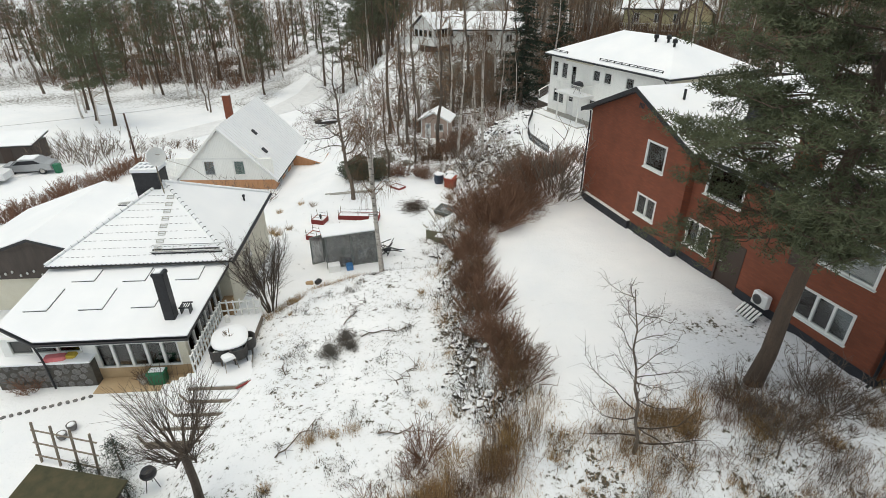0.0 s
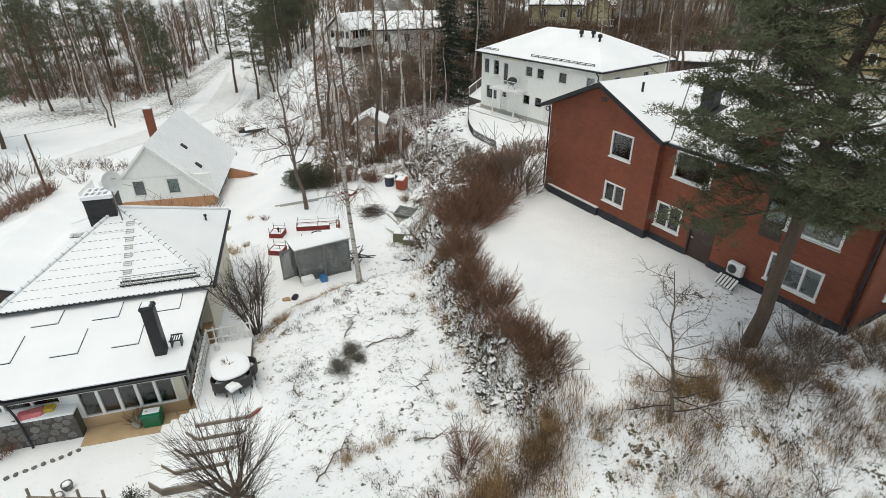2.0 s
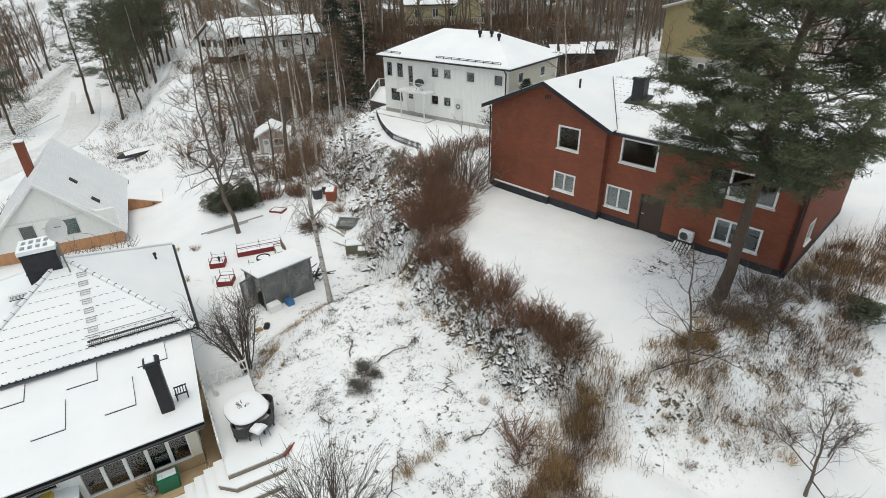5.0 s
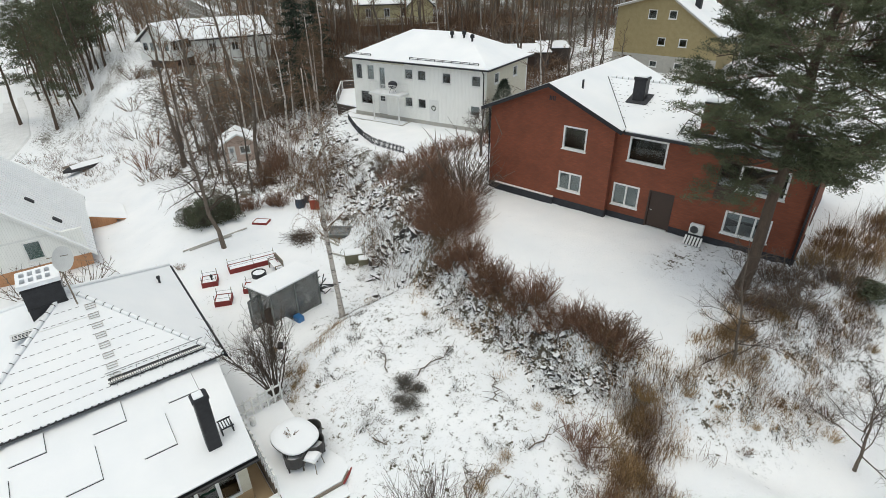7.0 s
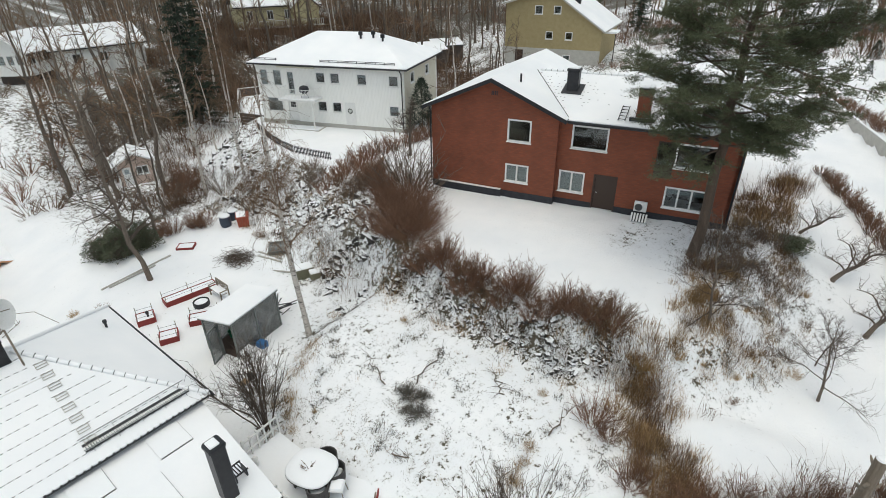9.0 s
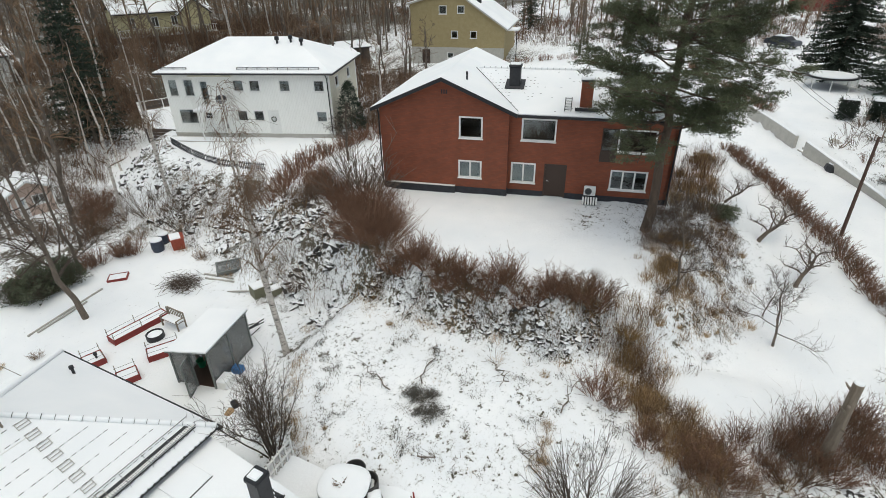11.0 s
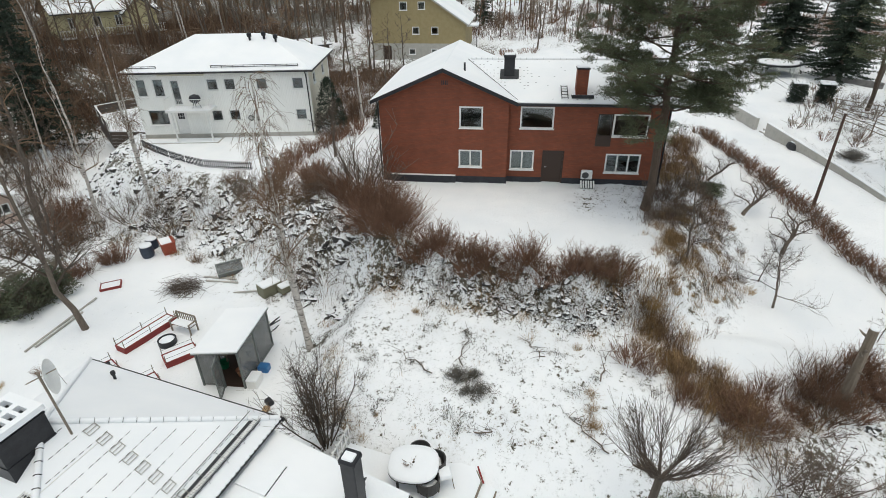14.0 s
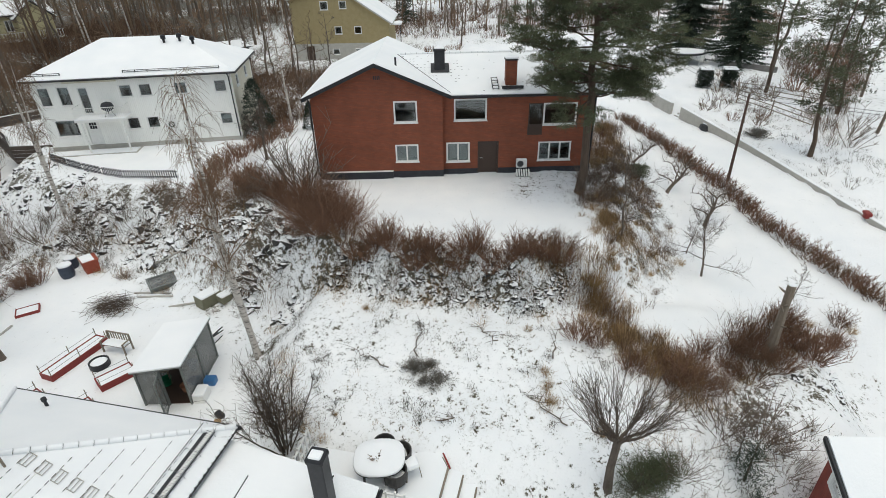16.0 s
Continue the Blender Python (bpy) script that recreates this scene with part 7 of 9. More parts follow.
for i in range(8):
    w_ = i / 8 * 6.283
    part("leg", Geo().tube([(1.78 * math.cos(w_), 1.78 * math.sin(w_), -0.05), (1.8 * math.cos(w_), 1.8 * math.sin(w_), 0.9)], 0.03, 5), M_WHITE, tr_)
for i, (x, y) in enumerate(((37.2, 3.6), (37.6, 1.5))):
    u_ = thing("thicket_column", Matrix.Translation((x, y, at(x, y))), "clipped dark hedge block with a snowy top", "hedge", "clipped hedge blocks")
    g = Geo()
    rq = np.random.default_rng(60 + i)
    for _ in range(420):
        c = Vector((rq.uniform(-0.75, 0.75), rq.uniform(-0.6, 0.6), rq.uniform(0.05, 1.7)))
        c.x *= 0.75 + 0.25 * c.z / 1.7
        clump(g, rq, c, 0.1, 8, 1.0, 0.03, 0.2)
    part("foliage", g, M_SPRUCE, u_)
    part("snow_top", Geo().bevelbox(-0.8, 0.8, -0.6, 0.6, 1.7, 1.78, 0.06), M_SNOW, u_)
fn = thing("rail_fence", Matrix.Identity(4), "grey pole fence across the slope", "fence")
fp = [(25.4, -2.6), (28.3, -0.4), (31.5, 1.6), (34.2, 1.2), (33.0, -1.4), (31.6, -3.3), (30.0, -6.0)]
for x, y in fp:
    part("post", Geo().tube([(x, y, at(x, y) - 0.2), (x, y, at(x, y) + 1.3)], 0.05, 6), M_WOODGREY, fn)
for (ax, ay), (bx, by) in zip(fp, fp[1:]):
    for k in (0.5, 0.85, 1.2):
        part("rail", Geo().tube([(ax, ay, at(ax, ay) + k), (bx, by, at(bx, by) + k)], 0.035, 5), M_WOODGREY, fn)
single("grit_bin", Geo().bevelbox(-0.5, 0.5, -0.3, 0.3, 0, 0.5, 0.08), M_REDWOOD, "small red grit bin under snow by the lane", "bin", m=Matrix.Translation((13.9, -3.0, at(13.9, -3.0) - 0.02)) @ Matrix.Scale(0.6, 4))

# ---- white house terrace: picket fence, deck, barbecue, wreath ----
pf = thing("picket_fence", Matrix.Identity(4), "low dark picket fence along the terrace edge", "fence")
fl = [(8.6, 52.6), (8.0, 50.2), (7.55, 48.2), (7.2, 46.0), (7.1, 44.0), (7.6, 41.8), (8.1, 40.2)]
picket = Geo().box(-0.035, 0.035, -0.012, 0.012, -0.1, 0.62).mesh("picket")
picket.materials.append(M_PLINTH)
for (ax, ay), (bx, by) in zip(fl, fl[1:]):
    L_ = math.hypot(bx - ax, by - ay)
    for k in (0.15, 0.48):
        part("rail", Geo().tube([(ax, ay, at(ax, ay) + k), (bx, by, at(bx, by) + k)], 0.03, 4), M_PLINTH, pf)
    for i in range(int(L_ / 0.16)):
        q = (i + 0.5) * 0.16 / L_
        x, y = ax + (bx - ax) * q, ay + (by - ay) * q
        part("picket", picket, None, pf, m=framed((x, y, at(x, y)), (bx - ax, by - ay)))
WM = white.matrix_basis
wd = thing("terrace_deck", WM, "raised brown timber deck with boarded sides beside the white house", "deck")
DECKP = [(-0.1, 1.3), (-0.1, 7.0), (-5.0, 11.0), (-8.3, 7.4), (-4.1, 1.7)]
part("platform", Geo().solid([(x, y, -0.28) for x, y in reversed(DECKP)], (0, 0, 0.2)), M_BROWNBOARD, wd)
part("snow_cover", Geo().solid([(x * 0.985, y, -0.076) for x, y in reversed(DECKP)], (0, 0, 0.06)), M_SNOW, wd)
for (ax, ay), (bx, by), tall in ((DECKP[4], DECKP[0], 0.0), (DECKP[3], DECKP[4], 0.95), (DECKP[2], DECKP[3], 0.95)):
    mm = framed((ax, ay, 0), (bx - ax, by - ay))
    L_ = math.hypot(bx - ax, by - ay)
    for k in range(5):
        part("skirt_board", Geo().box(0.02, L_ - 0.02, -0.04, 0.0, -1.6 + k * 0.3, -1.33 + k * 0.3, mm), M_BROWNBOARD, wd)
    if tall:
        for k in (0.12, 0.46):
            part("rail_board", Geo().box(0.02, L_ - 0.02, 0.01, 0.04, k, k + 0.27, mm), M_BROWNBOARD, wd)
        part("rail_cap", Geo().box(0.0, L_, -0.05, 0.07, 0.86, 0.92, mm), M_WHITE, wd)
        for q in (0.03, 0.5, 0.97):
            part("post", Geo().box(q * L_ - 0.05, q * L_ + 0.05, -0.04, 0.06, -0.3, 0.86, mm), M_WHITE, wd)
part("screen", Geo().box(-4.0, -0.2, 7.3, 7.38, -0.1, 1.7), M_BROWNBOARD, wd)
single("terrace_slab", Geo().box(-0.4, 6.8, -1.6, -0.05, -0.5, -0.2), M_CONCRETE, "low concrete terrace slab along the white house", "terrace", kind="structure", m=WM)
single("terrace_snow", Geo().box(-0.3, 6.7, -1.55, -0.5, -0.196, -0.13), M_SNOW, "thin snow lying on the terrace slab", "snow", kind="structure", m=WM)
bq = thing("barbecue", WM @ Matrix.Translation((5.3, -0.75, wz(1.69))), "covered dark kettle barbecue on the balcony", "barbecue")
part("kettle", Geo().lathe([(0.1, 0.35), (0.42, 0.55), (0.46, 0.75), (0.36, 0.98), (0.1, 1.08)], 16), M_PLINTH, bq)
for i in range(3):
    part("leg", Geo().tube([(0.4 * math.cos(i * 2.1), 0.4 * math.sin(i * 2.1), 0), (0.15 * math.cos(i * 2.1), 0.15 * math.sin(i * 2.1), 0.5)], 0.02, 5), M_DARKMETAL, bq)
d2 = part("side_door", Geo().box(8.9, 9.9, -0.03, 0.0, 0.1, 2.15), M_WHITE, white, "white side door with a wreath")
g = Geo()
rw_ = np.random.default_rng(4)
for i in range(60):
    w_ = i / 60 * 6.283
    clump(g, rw_, (9.4 + 0.2 * math.cos(w_), -0.08, 1.4 + 0.2 * math.sin(w_)), 0.02, 5, 1, 0.012, 0.08)
part("wreath", g, M_SPRUCE, d2)

# ---- red shed, dead trunk, trellis and fence by the sunroom garden ----
rs_ = thing("red_shed", framed((-5.85, 4.68, -3.5), (math.cos(radians(285)), math.sin(radians(285)))), "red wooden shed with a snowy lean-to roof and white trim", "shed")
M_REDBOARD = board_material("falu_red_boards", (0.19, 0.035, 0.025), (0.26, 0.055, 0.038), 0.12)
SHED_H, SHED_W, SHED_L, SHED_T = 3.15, 3.3, 4.6, math.tan(radians(29))


def shed_roof(y, below):
    """A point on the gable, some way under the roof's slope; y runs down from the high side."""
    return (0.22, -y, SHED_H - below - y * SHED_T)


def shed_strip(y0, y1, d0, d1, x=0.0, thick=0.12):
    return Geo().solid([Vector(shed_roof(y, d)) + Vector((x, 0, 0)) for y, d in ((y0, d0), (y0, d1), (y1, d1), (y1, d0))], (thick, 0, 0))


SW0, SW1 = 0.55, 1.75
part("gable_board", shed_strip(0.18, SHED_W - 0.18, 0.06, 0.36), M_REDBOARD, rs_)
part("gable_board", shed_strip(0.18, SW0, 0.36, 1.0), M_REDBOARD, rs_)
part("gable_board", shed_strip(SW1, SHED_W - 0.18, 0.36, 1.0), M_REDBOARD, rs_)
part("gable_wall", Geo().solid([shed_roof(0.18, 1.0), (0.22, -0.18, -0.6), (0.22, 0.18 - SHED_W, -0.6), shed_roof(SHED_W - 0.18, 1.0)], (0.12, 0, 0)), M_REDBOARD, rs_)
sw_ = part("window", shed_strip(SW0 + 0.06, SW1 - 0.06, 0.42, 0.94, 0.05, 0.012), M_GLASS, rs_, "slanting window pane under the roof edge")
for y0, y1, d0, d1 in ((SW0 - 0.05, SW1 + 0.05, 0.32, 0.42), (SW0 - 0.05, SW1 + 0.05, 0.94, 1.04), (SW0 - 0.05, SW0 + 0.06, 0.42, 0.94), (SW1 - 0.06, SW1 + 0.05, 0.42, 0.94)):
    part("frame", shed_strip(y0, y1, d0, d1, -0.03, 0.1), M_WHITE, sw_)
part("wall_high", Geo().box(0.35, SHED_L - 0.2, -0.3, -0.18, -0.6, SHED_H - 0.3), M_REDBOARD, rs_)
part("wall_low", Geo().box(0.35, SHED_L - 0.2, 0.18 - SHED_W, 0.3 - SHED_W, -0.6, SHED_H - SHED_W * SHED_T), M_REDBOARD, rs_)
part("wall_far", Geo().box(SHED_L - 0.2, SHED_L - 0.08, 0.18 - SHED_W, -0.18, -0.6, SHED_H - SHED_W * SHED_T), M_REDBOARD, rs_)
lowz = SHED_H - SHED_W * SHED_T
poly = [(0, 0, SHED_H), (SHED_L, 0, SHED_H), (SHED_L, -SHED_W, lowz), (0, -SHED_W, lowz)]
r = part("roof", Geo().solid([(x, y, z - 0.06) for x, y, z in poly], (0, 0, 0.06)), M_DARKMETAL, rs_)
part("snow_cover", Geo().solid([(x + (0.06 if x == 0 else 0), y, z + 0.003) for x, y, z in poly], (0, 0, 0.07)), M_SNOW, r, smooth=False)
part("roof_edge", Geo().solid([(-0.03, 0.03, SHED_H + 0.04), (-0.03, -SHED_W, lowz + 0.04), (-0.03, -SHED_W, lowz - 0.1), (-0.03, 0.03, SHED_H - 0.1)], (0.085, 0, 0)), M_DARKMETAL, rs_, "dark metal roof edging")
part("barge_board", Geo().solid([(0.03, 0.05, SHED_H - 0.1), (0.03, -SHED_W, lowz - 0.1), (0.03, -SHED_W, lowz - 0.26), (0.03, 0.05, SHED_H - 0.26)], (0.04, 0, 0)), M_WHITE, rs_)
part("soffit", Geo().solid([(0.07, -0.02, SHED_H - 0.12), (0.07, -SHED_W, lowz - 0.12), (0.22, -SHED_W, lowz - 0.12), (0.22, -0.02, SHED_H - 0.12)], (0, 0, 0.05)), M_DARKMETAL, rs_)
dt = thing("dead_trunk", Matrix.Translation((0.15, 4.6, at(0.15, 4.6))), "broken grey dead tree trunk with branch stubs", "tree")
M_DEADWOOD = plain("dead_wood", (0.12, 0.095, 0.07), (0.27, 0.225, 0.175), 0.9, 3, stretch=(3, 3, 0.5), relief=0.6)
part("trunk", Geo().tube([(-0.1, 0.03, -0.4), (-0.06, 0, 1.2), (0.0, 0, 2.4), (0.04, 0, 3.4)], [0.25, 0.18, 0.15, 0.155], 10), M_DEADWOOD, dt)
for a, z_, L_, el in ((2.6, 2.2, 0.5, 0.7), (2.9, 2.5, 0.6, 0.5), (-0.5, 2.1, 0.4, 0.1), (0.3, 3.0, 0.4, -0.2), (3.4, 1.6, 0.25, 0.3)):
    d_ = unit(a, el)
    part("stub", Geo().tube([Vector((0, 0, z_)), Vector((0, 0, z_)) + d_ * L_, Vector((0, 0, z_)) + d_ * (L_ + 0.25) + Vector((0, 0, 0.05))], [0.06, 0.045, 0.02], 6), M_DEADWOOD, dt)
part("snow_cap", Geo().lathe([(0.15, 3.4), (0.12, 3.45), (0.03, 3.47)], 10, Matrix.Translation((0.04, 0, 0))), M_SNOW, dt)
tl = thing("trellis", Matrix.Translation((-13.2, 12.6, at(-13.2, 12.6))) @ pose(0, 0, 0, 0, 0, -12), "grey wooden garden trellis standing in the snow", "trellis")
for i in range(4):
    part("post", Geo().tube([(-1.2 + i * 0.8, 0, -0.2), (-1.35 + i * 0.8, 0.35, 1.6)], 0.045, 5), M_WOODGREY, tl)
for k in (0.3, 0.8, 1.3):
    part("rail", Geo().tube([(-1.4, 0.22 * k, k), (1.3, 0.22 * k, k)], 0.03, 5), M_WOODGREY, tl)
bt = thing("lean_to", Matrix.Translation((-11.9, 10.7, at(-11.9, 10.7))) @ pose(0, 0, 0, 0, 0, -10), "low shed roof grown over with dark moss", "shed")
part("roof", Geo().solid([(-1.8, -1.2, 0.9), (1.6, -1.2, 0.9), (1.6, 0.9, 1.3), (-1.8, 0.9, 1.3)], (0, 0, 0.08)), plain("mossy_roof", (0.035, 0.04, 0.02), (0.09, 0.075, 0.04), 0.95, 3, relief=0.8), bt)
part("wall", Geo().box(-1.6, 1.4, -1.0, 0.7, -0.5, 0.92), M_BROWNBOARD, bt)
gb_ = thing("kettle_grill", Matrix.Translation((-9.95, 11.95, at(-9.95, 11.95))), "small dark kettle grill on three legs", "grill")
part("kettle", Geo().lathe([(0.05, 0.5), (0.24, 0.6), (0.27, 0.72), (0.2, 0.86), (0.04, 0.9)], 14), M_DARKMETAL, gb_)
for i in range(3):
    part("leg", Geo().tube([(0.26 * math.cos(i * 2.1), 0.26 * math.sin(i * 2.1), -0.05), (0.1 * math.cos(i * 2.1), 0.1 * math.sin(i * 2.1), 0.6)], 0.015, 5), M_DARKMETAL, gb_)
rg = thing("stone_edging", Matrix.Identity(4), "row of edging stones under snow by the porch", "edging")
for i, (x, y) in enumerate([(-17.5 + k * 0.25, 14.78 + 0.105 * k) for k in range(13)]):
    part("stone", stone_v[i % 4], None, rg, m=Matrix.Translation((x, y, at(x, y) + 0.02)) @ Matrix.Rotation(i, 4, "Z") @ Matrix.Diagonal((0.1, 0.08, 0.06, 1)))

for x, y in ((-14.17, 14.35), (-14.25, 13.9)):
    sp_ = thing("garden_pot", Matrix.Translation((x, y, at(x, y))) @ Matrix.Scale(0.72, 4), "round grey stone garden pot filled with snow", "pot", "stone garden pots")
    part("pot", Geo().lathe([(0.16, -0.03), (0.24, 0.2), (0.25, 0.36), (0.21, 0.36), (0.19, 0.3)], 14), M_STONE, sp_)
    part("snow_fill", Geo().lathe([(0.2, 0.3), (0.16, 0.38), (0.03, 0.4)], 14), M_SNOW, sp_)

# ---- rowing boat laid up on the slope ----
boat = thing("rowing_boat", Matrix.Translation((-14.6, 67.4, at(-14.6, 67.4) + 0.05)) @ pose(0, 0, 0, 0, 0, 24), "upturned dark rowing boat half under snow", "boat")
g, st_ = Geo(), [(-2.3, 0.05, 0.25), (-1.6, 0.5, 0.5), (-0.5, 0.75, 0.6), (0.6, 0.75, 0.6), (1.5, 0.65, 0.55), (2.1, 0.55, 0.5)]
for x, w_, h_ in st_:
    g.v += [(x, w_ * math.cos(a), h_ * math.sin(a) ** 0.8 + 0.02) for a in np.linspace(0, math.pi, 9)]
for i in range(len(st_) - 1):
    g.f += [(i * 9 + k, i * 9 + k + 1, i * 9 + 10 + k, i * 9 + 9 + k) for k in range(8)]
g.f += [tuple(range(45, 54)), tuple(reversed(range(9)))]
part("hull", g, M_TILE, boat)
part("keel", Geo().box(-2.2, 2.1, -0.03, 0.03, 0.45, 0.68), M_WOODGREY, boat)
g = Geo()
for x, w_, h_ in st_[1:]:
    g.v += [(x, (w_ + 0.02) * math.cos(a), (h_ + 0.05) * math.sin(a) ** 0.8 + 0.03) for a in np.linspace(1.0, 2.7, 6)]
for i in range(len(st_) - 2):
    g.f += [(i * 6 + k, i * 6 + k + 1, i * 6 + 7 + k, i * 6 + 6 + k) for k in range(5)]
part("snow_cover", g, M_SNOW, boat, smooth=True)
part("wall_stone", Geo().bevelbox(-2.6, 2.6, -0.2, 0.2, -0.3, 0.5, 0.06), M_STONE, thing("low_wall", Matrix.Translation((46.2, -1.9, at(46.2, -1.9))) @ pose(0, 0, 0, 0, 0, 62), "low grey stone wall across the slope", "wall"))
bo = single("boulder", Geo().lathe([(0.55, -0.2), (0.7, 0.1), (0.62, 0.4), (0.3, 0.55)], 9), M_TILE, "dark boulder under snow beside the lane", "boulder", m=Matrix.Translation((26.5, 4.3, at(26.5, 4.3))) @ Matrix.Diagonal((1.2, 0.8, 1, 1)))
part("snow_cover", Geo().lathe([(0.5, 0.5), (0.48, 0.56), (0.2, 0.62)], 9), M_SNOW, bo)
BARE = [("trunk", M_BARK), ("crown", M_TWIG)]
DARKBARE = [("trunk", M_BARK), ("crown", M_DARKTWIG)]
GREYBARE = [("trunk", M_BARK), ("crown", M_GREYTWIG)]
BIRCH = [("trunk", M_BIRCH), ("crown", M_TWIG)]
PINE = [("trunk", M_PINEBARK), ("branchwork", M_PINEBARK), ("crown", M_NEEDLE)]
SPRUCE = [("trunk", M_BARK), ("crown", M_SPRUCE)]
rnd = np.random.default_rng(11)

# the tall pine on the lawn by the red house
plant(("pine_tree", "big"), stand(9.95, 13.1, 0.6), lambda: old_pine(5, 16.5, 0.25, 0.32, 80, 5.0, (0.046, -0.024)), PINE, "tall pine with bare brown trunk and dark green crown", "tree")

# garden trees
T_BARE = "leafless tree standing on the snowy slope"
near = [
    (("alder_tree", "a"), (-7.25, 38.2, 0.4, 1.0), lambda: bare_tree(21, 11.5, 0.15, 0.22, 30, 0.30, 9, 4, 0.35, 0.1, (-0.03, 0.0), 0.007), DARKBARE, "slender leafless alder with level boughs in the garden", "tree"),
    (("birch_tree", "a"), (-3.7, 26.3, 0.0, 1.0), lambda: hanging_birch(22, 13.0, 0.14, (-0.03, 0.03), 2), BIRCH, "white-barked birch with drooping leafless twigs", "tree"),
    (("birch_tree", "b"), (3.4, 45.6, 1.0, 1.0), lambda: hanging_birch(23, 11.5, 0.11, (-0.06, 0.03), 2), BIRCH, "leaning white-barked birch on the rocky slope", "tree"),
    (("garden_tree", "a"), (12.7, 36.1, 0.0, 1.0), lambda: bare_tree(24, 4.2, 0.11, 0.35, 18, 0.45, 9, 5, 0.5, 0, (0, 0), 0.007), DARKBARE, "small leafless garden tree by the white house", "tree"),
    (("apple_tree", "a"), (6.6, 6.3, 0.3, 1.0), lambda: bare_tree(31, 3.2, 0.055, 0.16, 12, 0.72, 12, 5, 0.6, 0, (0.05, 0.1), 0.004, 0.24), DARKBARE, "old leafless apple tree in the orchard snow", "tree"),
    (("apple_tree", "b"), (14.6, 7.8, -0.9, 0.9), lambda: apple_tree(32), DARKBARE, "old leafless apple tree with crooked leaning trunk", "tree"),
    (("apple_tree", "b"), (11.6, 5.75, -0.5, 1.0), None, DARKBARE, "old leafless apple tree with crooked leaning trunk", "tree"),
    (("apple_tree", "b"), (16.7, 10.0, -1.3, 0.75), None, DARKBARE, "old leafless apple tree in the orchard snow", "tree"),
    (("apple_tree", "a"), (8.65, 6.9, 4.0, 0.55), None, DARKBARE, "young leafless fruit tree in the orchard snow", "tree"),
    (("sapling", "b"), (5.42, 10.6, 0.0, 1.0), lambda: bare_tree(37, 5.3, 0.05, 0.07, 24, 0.42, 8, 4, 0.34, 0, (-0.1, 0.05), 0.0035), DARKBARE, "thin leafless sapling among the brush", "tree"),
    (("sapling", "a"), (9.3, 10.3, 2.0, 0.6), lambda: bare_tree(33, 4.0, 0.038, 0.15, 18, 0.42, 6, 3, 0.45, 0, (0.05, 0.02), 0.007), DARKBARE, "thin leafless sapling among the brush", "tree"),
    (("sapling", "a"), (5.6, 2.3, 3.0, 0.8), None, DARKBARE, "thin leafless sapling among the brush", "tree"),
    (("sapling", "a"), (-5.2, 6.4, 1.0, 0.9), None, DARKBARE, "thin leafless sapling among the brush", "tree"),
]
for key, (x, y, a, s), build, parts, label, cat in near:
    plant(key, stand(x, y, a, s), build, parts, label, cat)


def along(pts, step, jitter, rng):
    """Points every step along a line, each a little off it."""
    out = []
    for (ax, ay), (bx, by) in zip(pts, pts[1:]):
        n = max(1, int(math.hypot(bx - ax, by - ay) / step))
        for i in range(n):
            k = (i + rng.random() * 0.6) / n
            out.append((ax + (bx - ax) * k + rng.normal(0, jitter), ay + (by - ay) * k + rng.normal(0, jitter)))
    return out


def scatter(poly, count, gap, rng, avoid=()):
    """Random points inside a polygon, at least gap apart."""
    xs, ys = [p[0] for p in poly], [p[1] for p in poly]
    out, tries = [], 0
    while len(out) < count and tries < count * 60:
        tries += 1
        x, y = rng.uniform(min(xs), max(xs)), rng.uniform(min(ys), max(ys))
        if float(inside(poly, np.array(x), np.array(y))) < 0 or any(math.hypot(x - a, y - b) < gap for a, b in out):
            continue
        if any(math.hypot(x - a, y - b) < c for a, b, c in avoid):
            continue
        out.append((x, y))
    return out


SHRUBS = {
    "red": (M_REDTWIG, dict(H=1.5, R=0.62, stems=66, twigs=5, fine=0.008, lean=0.45)),
    "brown": (M_TWIG, dict(H=1.4, R=0.7, stems=60, twigs=5, fine=0.008, lean=0.7)),
    "grey": (M_GREYTWIG, dict(H=2.0, R=0.7, stems=34, twigs=6, fine=0.008, lean=0.65)),
    "round": (M_REDTWIG, dict(H=2.6, R=1.35, stems=170, twigs=6, fine=0.008, lean=0.85)),
    "reed": (M_STRAW, dict(H=1.1, R=0.5, stems=80, twigs=2, fine=0.007, lean=0.5)),
}
SHRUB_LABEL = {"red": "dense red-brown leafless hedge shrub", "brown": "tangled brown leafless shrub in the snow", "grey": "open grey-stemmed leafless shrub on the slope",
               "round": "large rounded red-brown leafless bush", "reed": "tuft of tall straw-coloured dead stalks"}


UNDERWOOD = {}
SHRUB_GEO = {}


